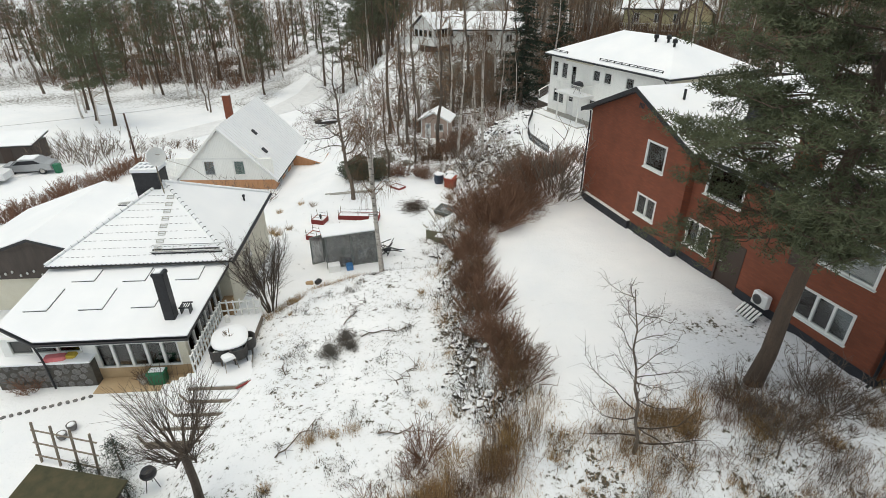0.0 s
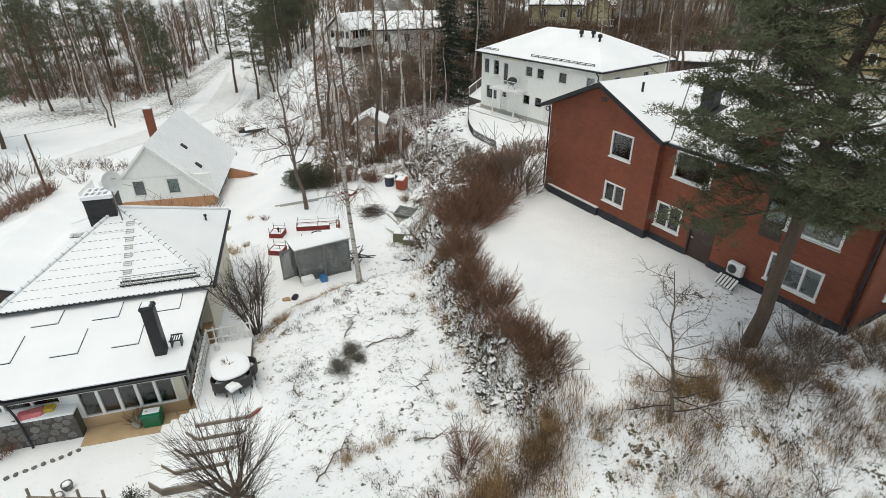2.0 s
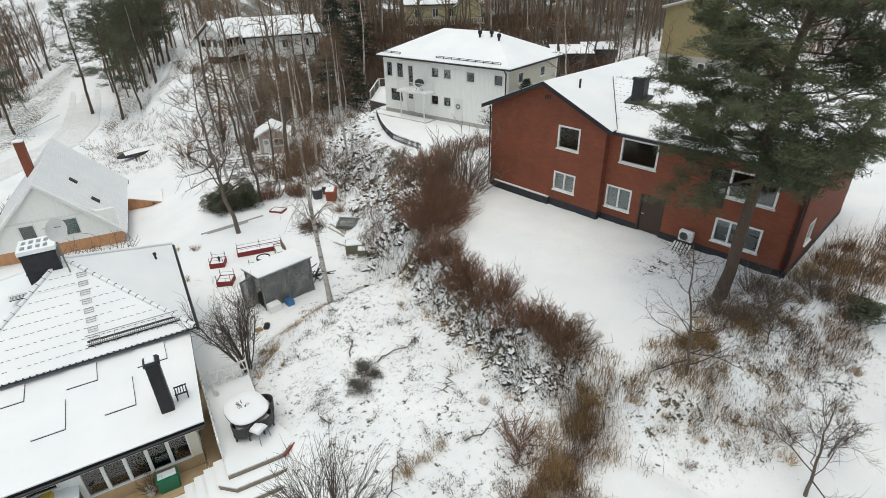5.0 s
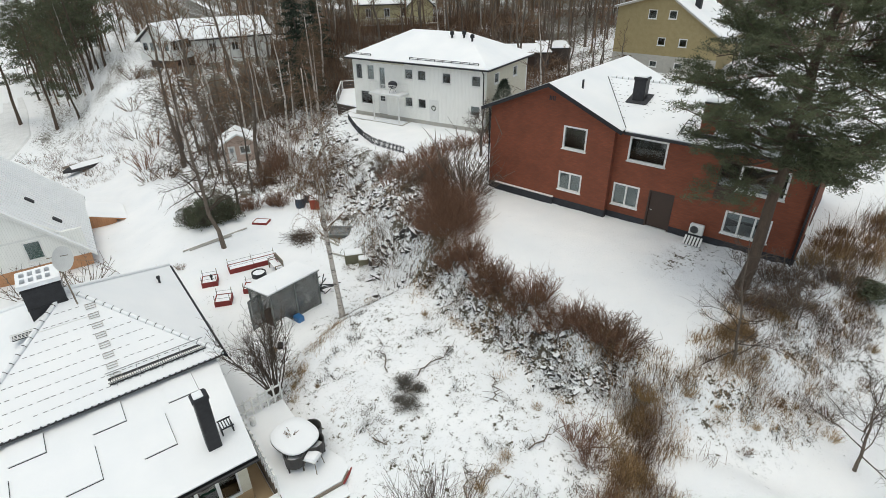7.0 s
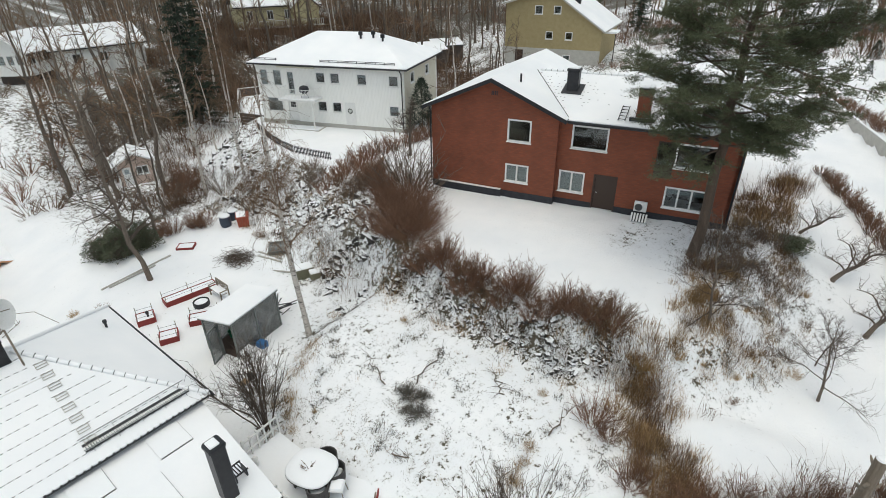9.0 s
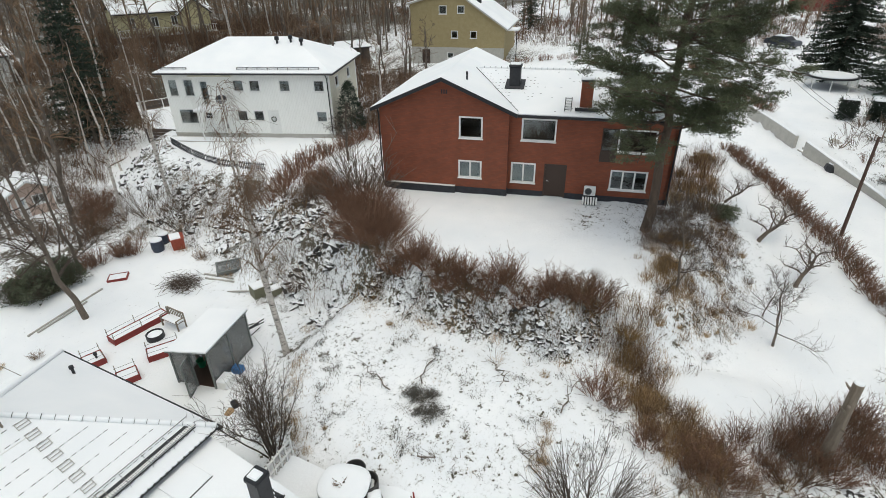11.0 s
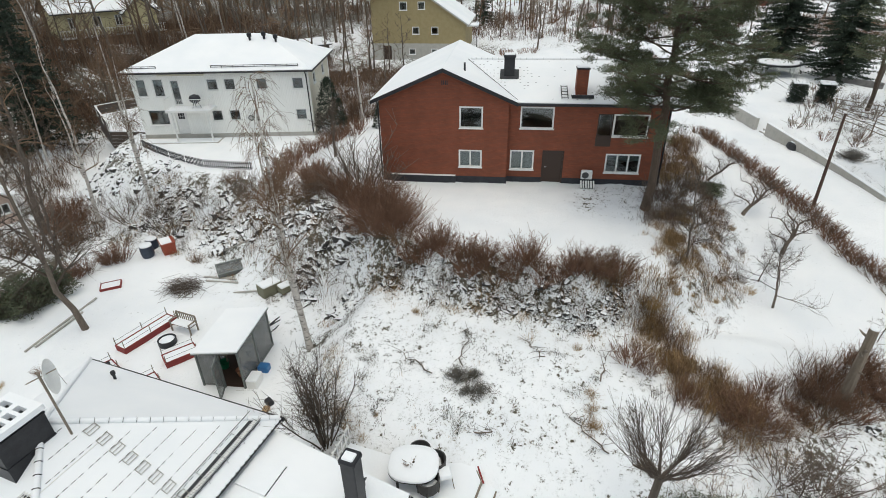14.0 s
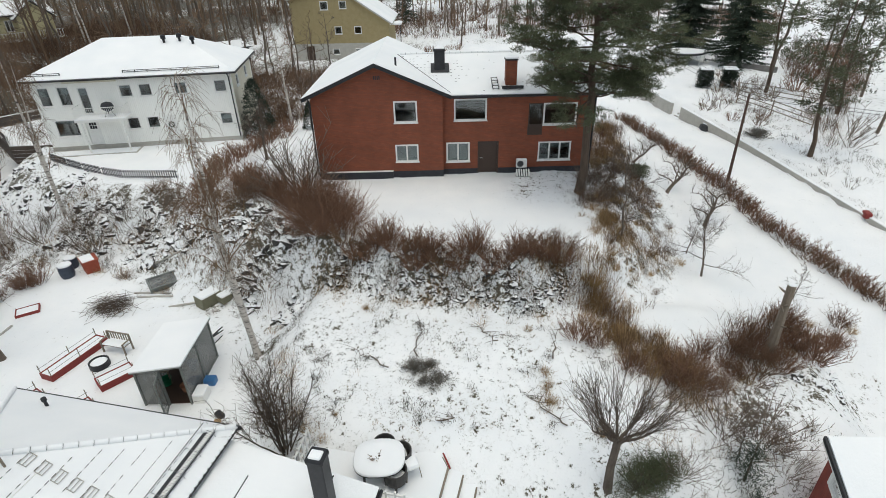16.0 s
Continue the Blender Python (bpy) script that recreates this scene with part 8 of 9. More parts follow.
def put_shrub(kind, x, y, s=1.0, sz=None, group="", far=False):
    v = int(rnd.integers(0, 3))
    if far:
        m = np.array(stand(x, y, rnd.random() * 6.283, s, sz=sz))
        if (kind, v) not in SHRUB_GEO:
            kw = dict(SHRUBS[kind][1])
            kw.update(stems=kw["stems"] // 3, twigs=4, fine=kw["fine"] * 1.7)
            g = shrub(100 + v * 7 + len(kind), seg=2, **kw)
            SHRUB_GEO[kind, v] = np.array(g.v), g.f
        vv, ff = SHRUB_GEO[kind, v]
        g = UNDERWOOD.setdefault(kind, Geo())
        b = len(g.v)
        g.v += (vv @ m[:3, :3].T + m[:3, 3]).tolist()
        g.f += [tuple(b + i for i in q) for q in ff]
        return
    mat_, kw = SHRUBS[kind]
    plant(("shrub" if kind != "reed" else "stalk_tuft", kind, v), stand(x, y, rnd.random() * 6.283, s, sz=sz), lambda: shrub(100 + v * 7 + len(kind), **kw), [("stem", mat_)], SHRUB_LABEL[kind], "shrub" if kind != "reed" else "grass", group)


HEDGE = [(2.35, 13.0), (1.75, 15.5), (1.5, 18), (1.2, 21), (1.3, 23.8)]
for x, y in along(HEDGE, 0.34, 0.27, rnd):
    put_shrub("red" if rnd.random() < 0.7 else "brown", x, y, 0.74 + 0.36 * rnd.random(), group="hedge along the terrace edge")
for x, y in ((2.3, 24.6), (1.9, 25.6), (3.0, 25.4), (3.6, 26.4), (2.6, 26.6), (4.4, 27.3)):
    put_shrub("round", x, y, 0.85 + 0.2 * rnd.random(), group="bushes by the house corner")
for x, y in along([(3.6, 27.8), (4.6, 30.5), (6.2, 33.0), (8.0, 35.5)], 0.7, 0.35, rnd):
    put_shrub("red", x, y, 1.0 + 0.3 * rnd.random(), group="hedge along the terrace edge")
for x, y in along([(4.2, 35.2), (6.6, 36.8), (9.5, 38.2), (15.0, 38.6), (20.0, 38.6)], 0.5, 0.25, rnd):
    put_shrub("red", x, y, 0.85 + 0.3 * rnd.random(), far=True)
for x, y in ((6.7, 28.6), (6.3, 29.4), (7.0, 30.2)):
    put_shrub("grey", x, y, 1.35 + 0.3 * rnd.random())
for x, y in ((0.9, 52.0), (1.8, 54.0), (-0.2, 50.4)):
    put_shrub("round", x, y, 0.8 + 0.2 * rnd.random(), group="bushes by the cabin")
STRIP = [(2.2, 12.6), (0.9, 11.2), (-0.7, 9.8), (-1.8, 8.2)]
for x, y in along(STRIP, 0.62, 0.75, rnd):
    put_shrub(("brown", "reed", "reed", "red")[int(rnd.integers(0, 4))], x, y, 0.4 + 0.65 * rnd.random(), group="brush strip below the terrace")
for x, y in along([(-2.2, 7.9), (-0.9, 6.2), (0.8, 4.6), (2.8, 2.6), (5.4, 0.4)], 0.5, 0.6, rnd):
    put_shrub("red" if rnd.random() < 0.65 else "reed", x, y, 0.45 + 0.65 * rnd.random(), group="brush strip below the terrace")
for x, y in ((-1.9, 8.0), (-2.4, 7.4), (0.2, 5.2)):
    put_shrub("round", x, y, 0.62, group="brush strip below the terrace")
put_shrub("red", 0.7, 2.7, 1.15)
put_shrub("red", -17.2, 16.4, 0.75)
put_shrub("brown", 1.9, 3.4, 0.8)
for x, y in scatter([(3.4, 11.6), (8, 11.2), (13.2, 10.8), (13.6, 8.5), (9.5, 6.8), (6.3, 7.6), (3.2, 9.2)], 24, 0.7, rnd):
    put_shrub(("brown", "reed", "reed", "reed")[int(rnd.integers(0, 4))], x, y, 0.25 + 0.35 * rnd.random(), group="brush on the bank south of the lawn")
for x, y in scatter([(8.6, 12.9), (12.6, 13.0), (14.8, 11.8), (13.6, 9.8), (8, 11.4)], 26, 0.55, rnd):
    put_shrub(("brown", "grey", "brown")[int(rnd.integers(0, 3))], x, y, 0.36 + 0.3 * rnd.random(), group="brush on the bank south of the lawn")
for x, y in scatter([(13.6, 12.2), (16.5, 14), (19.5, 13.5), (17.5, 11.4), (14, 10.2)], 12, 0.5, rnd):
    put_shrub("brown" if rnd.random() < 0.35 else "reed", x, y, 0.65 + 0.5 * rnd.random(), group="thicket beside the red house")
for x, y in along([(26.5, 11.0), (23.4, 9.0), (17.5, 5.1), (12.0, 2.2), (5.0, -2.4)], 0.2, 0.2, rnd):
    put_shrub("red" if rnd.random() < 0.6 else "brown", x, y, 0.56 + 0.2 * rnd.random(), far=True)
SLOPE = [(-2.5, 27.5), (1.5, 26), (4.5, 33), (6.5, 40), (5, 46), (2.5, 47.5), (-1, 45), (0.5, 40)]
for x, y in scatter(SLOPE, 27, 1.1, rnd):
    put_shrub("grey" if rnd.random() < 0.6 else "brown", x, y, 0.5 + 0.6 * rnd.random(), group="shrubs on the stony slope")
for x, y in along([(-8.6, 44.2), (-4.5, 43.6), (-1.2, 43.6)], 0.6, 0.3, rnd):
    put_shrub("red", x, y, 0.9 + 0.2 * rnd.random(), group="hedge behind the vegetable garden")
for x, y in along([(-36, 33), (-33.9, 36), (-31.5, 44), (-30.4, 49.8)], 0.36, 0.35, rnd):
    put_shrub("red", x, y, 0.95 + 0.2 * rnd.random(), far=True)
for x, y in along([(-19.5, 41.0), (-15.0, 40.4)], 0.9, 0.3, rnd):
    put_shrub("grey", x, y, 0.9 + 0.3 * rnd.random(), far=True)
for x, y in ((-11.6, 32.4), (-12.3, 33.0), (-11.0, 33.2), (-10.2, 37.2), (-11.5, 38.5), (-13.2, 38.0)):
    put_shrub("reed" if rnd.random() < 0.6 else "brown", x, y, 0.9)
for x, y in scatter([(-34, 52), (-26, 52), (-24, 58), (-33, 60)], 12, 0.9, rnd):
    put_shrub("brown", x, y, 0.9, far=True)
for x, y in scatter([(-40, 49), (-33, 50), (-34, 56), (-41, 56)], 14, 0.8, rnd):
    put_shrub("grey", x, y, 1.5, far=True)
for x, y in scatter([(-24, 62), (-12, 62), (-8, 72), (-16, 78), (-22, 76)], 16, 1.2, rnd):
    put_shrub("brown" if rnd.random() < 0.5 else "grey", x, y, 0.5 + 0.4 * rnd.random(), far=True)
for x, y in ((-8.0, 21.2), (-7.4, 21.8), (-8.3, 20.3), (-7.3, 20.3), (-7.9, 22.4), (-6.6, 22.7), (-5.6, 23.7), (-3.8, 12.9), (-3.1, 13.2), (-4.6, 12.7), (-5.6, 10.8), (-1.2, 21.8), (-0.8, 14.2), (2.1, 11.6), (3.2, 10.8)):
    put_shrub("reed", x, y, 0.34 + 0.2 * rnd.random())
for x, y in scatter([(-9.5, 3), (-3.2, 3), (-3.6, 7.0), (-6.5, 8.5), (-9.5, 8)], 26, 0.5, rnd):
    put_shrub("brown" if rnd.random() < 0.5 else "grey", x, y, 0.45 + 0.4 * rnd.random(), group="brush by the red shed")
for x, y in scatter([(24, 0), (40, -4), (44, 2), (30, 4)], 24, 0.9, rnd):
    put_shrub("brown" if rnd.random() < 0.5 else "grey", x, y, 0.6 + 0.3 * rnd.random(), far=True)

def fan_bush(seed):
    """Upright stems from a narrow foot, fanning into fine twigs above."""
    rng = np.random.default_rng(seed)
    st, tw = Geo(), Geo()
    for i in range(17):
        a = rng.random() * 6.283
        q = rng.random() ** 0.6
        lp = shoot(st, rng, (0.22 * math.cos(a) * q, 0.22 * math.sin(a) * q, -0.1), unit(a, 1.5 - 0.34 * q), 2.9 + 0.8 * rng.random(), 0.032, 0.013, 5, 6, 0.09, 0.02)
        for s in range(19):
            k = 2 + s % 4
            b = lp[k].lerp(lp[k + 1], rng.random())
            sp = shoot(tw, rng, b, unit(a + rng.normal(0, 1.3), 1.0 + rng.normal(0, 0.22)), 0.6 + 0.6 * rng.random(), 0.009, 0.004, 3, 4, 0.14, 0.06)
            for w in range(5):
                c = sp[1 + w % 4]
                tw.tube([c, c + unit(a + rng.normal(0, 1.2), 0.7 + rng.normal(0, 0.4)) * (0.2 + 0.35 * rng.random())], [0.006, 0.003], 3, False)
    return st, tw


# the many-stemmed bush by the deck
plant(("multi_stemmed_bush", "a"), stand(-8.70, 21.75, 0.3, 1.0, sz=1.1), lambda: fan_bush(61), [("stem", M_BARK), ("twig", M_DARKTWIG)], "tall many-stemmed leafless bush by the deck", "shrub")


def pollard(seed):
    """A short trunk with a wide fan of shoots."""
    rng = np.random.default_rng(seed)
    tr, cr = Geo(), Geo()
    tr.tube([(0, 0, -0.3), (0.03, 0.05, 1.2), (0.0, 0.0, 2.5)], [0.17, 0.13, 0.12], 8)
    for i in range(11):
        az = i / 11 * 6.283 + rng.normal(0, 0.2)
        lp = shoot(tr, rng, (0, 0, 2.35 + 0.2 * rng.random()), unit(az, 0.45 + 0.35 * rng.random()), 0.75 + 0.4 * rng.random(), 0.055, 0.03, 5, 4, 0.15, 0.08)
        for s in range(14):
            b = lp[2 + s % 3]
            sp = shoot(cr, rng, b, unit(az + rng.normal(0, 0.6), 0.85 + 0.4 * rng.random()), 1.3 + 0.8 * rng.random(), 0.010, 0.004, 3, 4, 0.08, 0.06)
            for w in range(4):
                q = sp[1 + w % 3]
                e = q + unit(az + rng.normal(0, 0.8), 0.7 + rng.normal(0, 0.25)) * (0.35 + 0.5 * rng.random())
                cr.tube([q, e], [0.006, 0.003], 3, False)
    return tr, cr


plant(("pollarded_tree", "a"), stand(-7.5, 10.5, 0.2, z=-2.95), lambda: pollard(71), DARKBARE, "pollarded tree with a wide fan of bare shoots", "tree")


# ---- evergreens ----
M_LEAF = plain("evergreen_leaves", (0.045, 0.06, 0.03), (0.11, 0.12, 0.065), 0.5, 2, relief=0, random_hue=0.15)
M_JUNIPER = plain("juniper", (0.085, 0.08, 0.068), (0.20, 0.188, 0.165), 0.8, 3, relief=0)


def leafy(seed, R, H, count, needles=10, width=0.035, length=0.12):
    rng = np.random.default_rng(seed)
    st, g = Geo(), Geo()
    for _ in range(count):
        az, q, k = rng.random() * 6.283, rng.random() ** 0.45, rng.random()
        rr = R * q * math.sqrt(max(0.05, 1 - (k * 0.9) ** 2)) * (0.85 + 0.3 * math.sin(3 * az + seed))
        c = Vector((math.cos(az) * rr, math.sin(az) * rr, H * (0.12 + 0.85 * k)))
        st.tube([(c.x * 0.2, c.y * 0.2, 0), c], [0.012, 0.006], 3, False)
        clump(g, rng, c, 0.1, needles, 1.0, width, length)
    return st, g


LEAFY = [("stem", M_BARK), ("foliage", M_LEAF)]
for x, y, s in ((-7.3, 42.6, 1.0), (-5.9, 42.9, 0.85), (-8.4, 43.2, 0.7)):
    plant(("rhododendron", "a"), stand(x, y, x, s), lambda: leafy(81, 1.5, 2.1, 420), LEAFY, "dark green rhododendron bush by the lawn edge", "shrub", "rhododendrons behind the garden")
for x, y, s in ((-4.3, 18.25, 1.0), (-4.0, 17.7, 0.7), (-4.75, 17.1, 1.0), (-4.9, 17.6, 0.6)):
    plant(("juniper", "a"), stand(x, y, x * 3, s), lambda: leafy(82, 0.6, 0.38, 120, 10, 0.008, 0.14), [("stem", M_BARK), ("foliage", M_JUNIPER)], "low dark juniper on the snowy knoll", "shrub", "junipers on the knoll")
plant(("evergreen_shrub", "a"), stand(14.6, 9.8, 0.4, 1.1, sz=0.6), lambda: leafy(87, 1.0, 1.1, 260), LEAFY, "low dark green evergreen shrub dusted with snow", "shrub")
THUJA = [("stem", M_BARK), ("foliage", M_SPRUCE)]


def thuja(seed, H, R):
    rng = np.random.default_rng(seed)
    st, g = Geo(), Geo()
    st.tube([(0, 0, -0.2), (0, 0, H * 0.9)], [0.08, 0.02], 6)
    for _ in range(900):
        k, az = rng.random() ** 1.2, rng.random() * 6.283
        rr = R * (1 - k) ** 0.6 * (0.7 + 0.35 * rng.random())
        clump(g, rng, (math.cos(az) * rr, math.sin(az) * rr, H * (0.03 + 0.95 * k)), 0.09, 10, 1.2, 0.02, 0.17)
    return st, g


plant(("thuja", "a"), stand(18.3, 40.4), lambda: thuja(83, 4.8, 1.55), THUJA, "dark green conical thuja beside the white house", "tree")
plant(("thuja", "a"), stand(21.0, 37.0, 1.0, 0.5), None, THUJA, "low dark evergreen with snow on it", "shrub")
for x, y, s in ((-5.95, 6.3, 1.0), (-6.6, 6.0, 0.7), (-11.3, 12.6, 0.9), (-12.2, 12.0, 0.7), (-10.6, 11.6, 0.6)):
    plant(("young_spruce", "a"), stand(x, y, x, s), lambda: spruce_tree(84, 1.7, 0.045, 8, 0.6, 0.012, 5), SPRUCE, "young dark green spruce in the snow", "tree", "young spruces")
for x, y, s in ((-7.3, 9.6, 1.0), (-6.7, 8.9, 0.85), (-6.9, 9.2, 0.7)):
    plant(("mountain_pine", "a"), stand(x, y, x, s), lambda: leafy(85, 1.1, 0.9, 170, 12, 0.010, 0.16), [("stem", M_BARK), ("foliage", M_NEEDLE)], "spreading mountain pine below the pollarded tree", "shrub", "mountain pines")
for x, y, s in ((54.2, 4.1, 1.0), (48.2, -0.9, 0.86)):
    plant(("spruce_tree", "a"), stand(x, y, x, s), lambda: spruce_tree(86, 16, 0.2, 34, 0.235, 0.06, 11, 15), SPRUCE, "tall dark green spruce beyond the lane", "tree", "spruces beyond the lane")

put_shrub("brown", 29.1, 4.3, 0.9, far=True)
for x, y in along([(55.0, 18.6), (47.6, 14.8), (41.4, 11.4), (36.6, 8.9)], 0.45, 0.2, rnd):
    put_shrub("red", x, y, 0.75, far=True)
for x, y in along([(52.5, 41.5), (55.5, 38.0), (58.0, 33.5)], 0.7, 0.4, rnd):
    put_shrub("red", x, y, 0.7, far=True)
for x, y, s in ((26.7, 2.6, 0.7), (27.3, 0.4, 0.7), (18.1, -1.9, 0.5), (16.7, -2.8, 0.5), (24.6, -4.8, 1.2), (26, -5.5, 1.2), (23, -4.6, 1.0)):
    put_shrub("red" if s == 0.7 else "grey", x, y, s, far=True)
plant(("juniper", "a"), stand(23.9, 1.3, 1.0, 1.9, sz=1.3), None, [("stem", M_BARK), ("foliage", M_JUNIPER)], "spreading dark juniper beside the lane wall", "shrub")

for kind, x, y, s in (("brown", -1.5, 5.4, 1.0), ("brown", -0.7, 5.0, 1.0), ("red", -0.5, 4.2, 0.9), ("brown", -1.0, 6.0, 1.05), ("brown", -2.1, 6.5, 0.8), ("red", 0.9, 3.6, 0.7), ("red", 2.6, 1.9, 0.75), ("red", 3.3, 1.2, 0.7),):
    put_shrub(kind, x, y, s, group="brush on the bank")


def fallen(seed, a, b):
    """A thin crooked branch lying on the snow."""
    rng = np.random.default_rng(seed)
    n, pts = 7, []
    for i in range(n + 1):
        x, y = a[0] + (b[0] - a[0]) * i / n + rng.normal(0, 0.07), a[1] + (b[1] - a[1]) * i / n + rng.normal(0, 0.07)
        pts.append(Vector((x, y, at(x, y) + 0.04 + 0.04 * rng.random())))
    br_ = thing("fallen_branch", Matrix.Identity(4), "thin dark fallen branch lying on snow", "branch", "fallen branches on the knoll")
    part("stem", Geo().tube(pts, [0.03 - 0.003 * i for i in range(n + 1)], 5), M_BARK, br_)
    for p in pts[1:]:
        for _ in range(2):
            q = p + unit(rng.random() * 6.283, 0.25) * (0.25 + 0.35 * rng.random())
            part("twig", Geo().tube([p, (p + q) / 2 + Vector((0, 0, 0.02)), q], [0.012, 0.009, 0.005], 3), M_BARK, br_)


for i, (a, b) in enumerate((((-3.7, 18.4), (-1.5, 18.95)), ((-2.25, 12.9), (-0.3, 12.95)), ((-5.6, 12.0), (-4.6, 13.6)), ((-4.6, 19.4), (-3.9, 21.2)), ((-6.6, 16.6), (-6.0, 15.2)), ((-1.9, 15.4), (-1.2, 16.3)))):
    fallen(500 + i, a, b)

for x, y, s in ((57, 20, 0.35), (60, 14, 0.3), (50, 17, 0.3), (63, 25, 0.4), (70, 15, 0.45)):
    plant(("thuja", "a"), stand(x, y, x, s), None, THUJA, "low dark evergreen with snow on it", "shrub")

# ---- woodland ----
FAR = {
    "bare_a": (lambda: bare_tree(41, 13, 0.16, 0.3, 16, 0.26, 4, 2, 0.9, 0, (0.02, 0), 0.013), BARE, "tall leafless tree in the wood", "woodland_tree"),
    "bare_b": (lambda: bare_tree(42, 11, 0.13, 0.2, 16, 0.28, 4, 2, 0.8, 0, (-0.03, 0), 0.013), GREYBARE, "tall leafless tree in the wood", "woodland_tree"),
    "bare_c": (lambda: bare_tree(43, 15, 0.18, 0.35, 16, 0.22, 4, 2, 0.95, 0, (0, 0.02), 0.013), BARE, "tall leafless tree in the wood", "woodland_tree"),
    "birch_a": (lambda: bare_tree(44, 14, 0.15, 0.35, 16, 0.22, 4, 2, 0.95, 0.2, (0.03, 0), 0.012), BIRCH, "white-barked birch in the wood", "birch_tree"),
    "birch_b": (lambda: bare_tree(45, 12, 0.13, 0.3, 16, 0.24, 4, 2, 0.9, 0.2, (-0.04, 0), 0.012), BIRCH, "white-barked birch in the wood", "birch_tree"),
    "pine_a": (lambda: pine_tree(46, 15, 0.2, 0.34, 34, 0.22, 8, 16, 0.22, (0, 0), 0.045, 0.3), PINE, "pine with dark green crown in the wood", "pine_tree"),
    "pine_b": (lambda: pine_tree(47, 13, 0.18, 0.3, 34, 0.23, 8, 16, 0.22, (0.02, 0), 0.045, 0.3), PINE, "pine with dark green crown in the wood", "pine_tree"),
    "pine_c": (lambda: pine_tree(49, 14, 0.2, 0.34, 34, 0.25, 10, 18, 0.3, (0.03, 0), 0.05, 0.3), PINE, "pine with broad dark green crown by the road", "pine_tree"),
    "spruce": (lambda: spruce_tree(48, 13, 0.17, 24, 0.2, 0.06, 7), SPRUCE, "dark green spruce in the wood", "spruce_tree"),
}


def wood_tree(kind, x, y, s=1.0, group="woodland trees"):
    b, parts, label, name = FAR[kind]
    plant((name, kind), stand(x, y, rnd.random() * 6.283, s, -0.1), b, parts, label, "tree", group)


ROAD = [(-44, 44), (-38.5, 52), (-33, 60), (-28, 71), (-24.2, 80), (-22.8, 90), (-23.5, 105), (-26, 133), (-30, 160)]

keep_off = [(x, y, 4.0) for x, y in along(ROAD, 3.0, 0.0, rnd)] + [(-22, 60, 6), (4, 146, 9), (-10, 128, 6)]
mix_w = ["bare_a", "bare_b", "bare_c", "birch_a", "birch_b", "pine_a", "pine_b", "bare_a"]
for x, y in scatter([(-95, 84), (-60, 84), (-34, 88), (-30, 100), (-34, 160), (-110, 160)], 95, 2.6, rnd, keep_off):
    wood_tree(mix_w[int(rnd.integers(0, 8))], x, y, 0.8 + 0.4 * rnd.random())
for x, y in scatter([(-20, 92), (-11, 90), (-8, 120), (-18, 150), (-24, 150)], 22, 3.0, rnd, keep_off):
    wood_tree(("pine_a", "pine_b", "bare_a", "birch_a")[int(rnd.integers(0, 4))], x, y, 0.8 + 0.3 * rnd.random())
for x, y in scatter([(-8, 47), (-3, 46), (1.5, 48), (2, 60), (10, 68), (14, 80), (3, 82), (-6, 66)], 32, 2.0, rnd, [(-1.2, 56.5, 4.0), (-4.5, 56, 2.0)]):
    wood_tree(("bare_a", "bare_b", "bare_c", "birch_b", "birch_a")[int(rnd.integers(0, 5))], x, y, 0.7 + 0.3 * rnd.random())
for x, y in scatter([(10, 70), (24, 66), (40, 62), (60, 60), (90, 70), (80, 120), (20, 130), (8, 100)], 120, 2.6, rnd, [(33, 90, 9), (50, 118, 9), (4, 146, 9)]):
    wood_tree(("bare_a", "bare_b", "bare_c", "bare_b", "birch_b", "bare_c")[int(rnd.integers(0, 6))], x, y, 0.75 + 0.4 * rnd.random())
for x, y in scatter([(28, 54), (44, 46), (46, 54), (36, 60), (28, 60)], 12, 2.4, rnd):
    wood_tree(("bare_a", "bare_b", "bare_c")[int(rnd.integers(0, 3))], x, y, 0.6 + 0.3 * rnd.random())
for x, y in scatter([(64, 60), (66, 40), (72, 20), (70, 0), (120, -20), (150, 40), (110, 90)], 60, 4.0, rnd):
    wood_tree(("bare_a", "bare_b", "bare_c", "pine_a", "spruce", "bare_b")[int(rnd.integers(0, 6))], x, y, 0.7 + 0.4 * rnd.random())
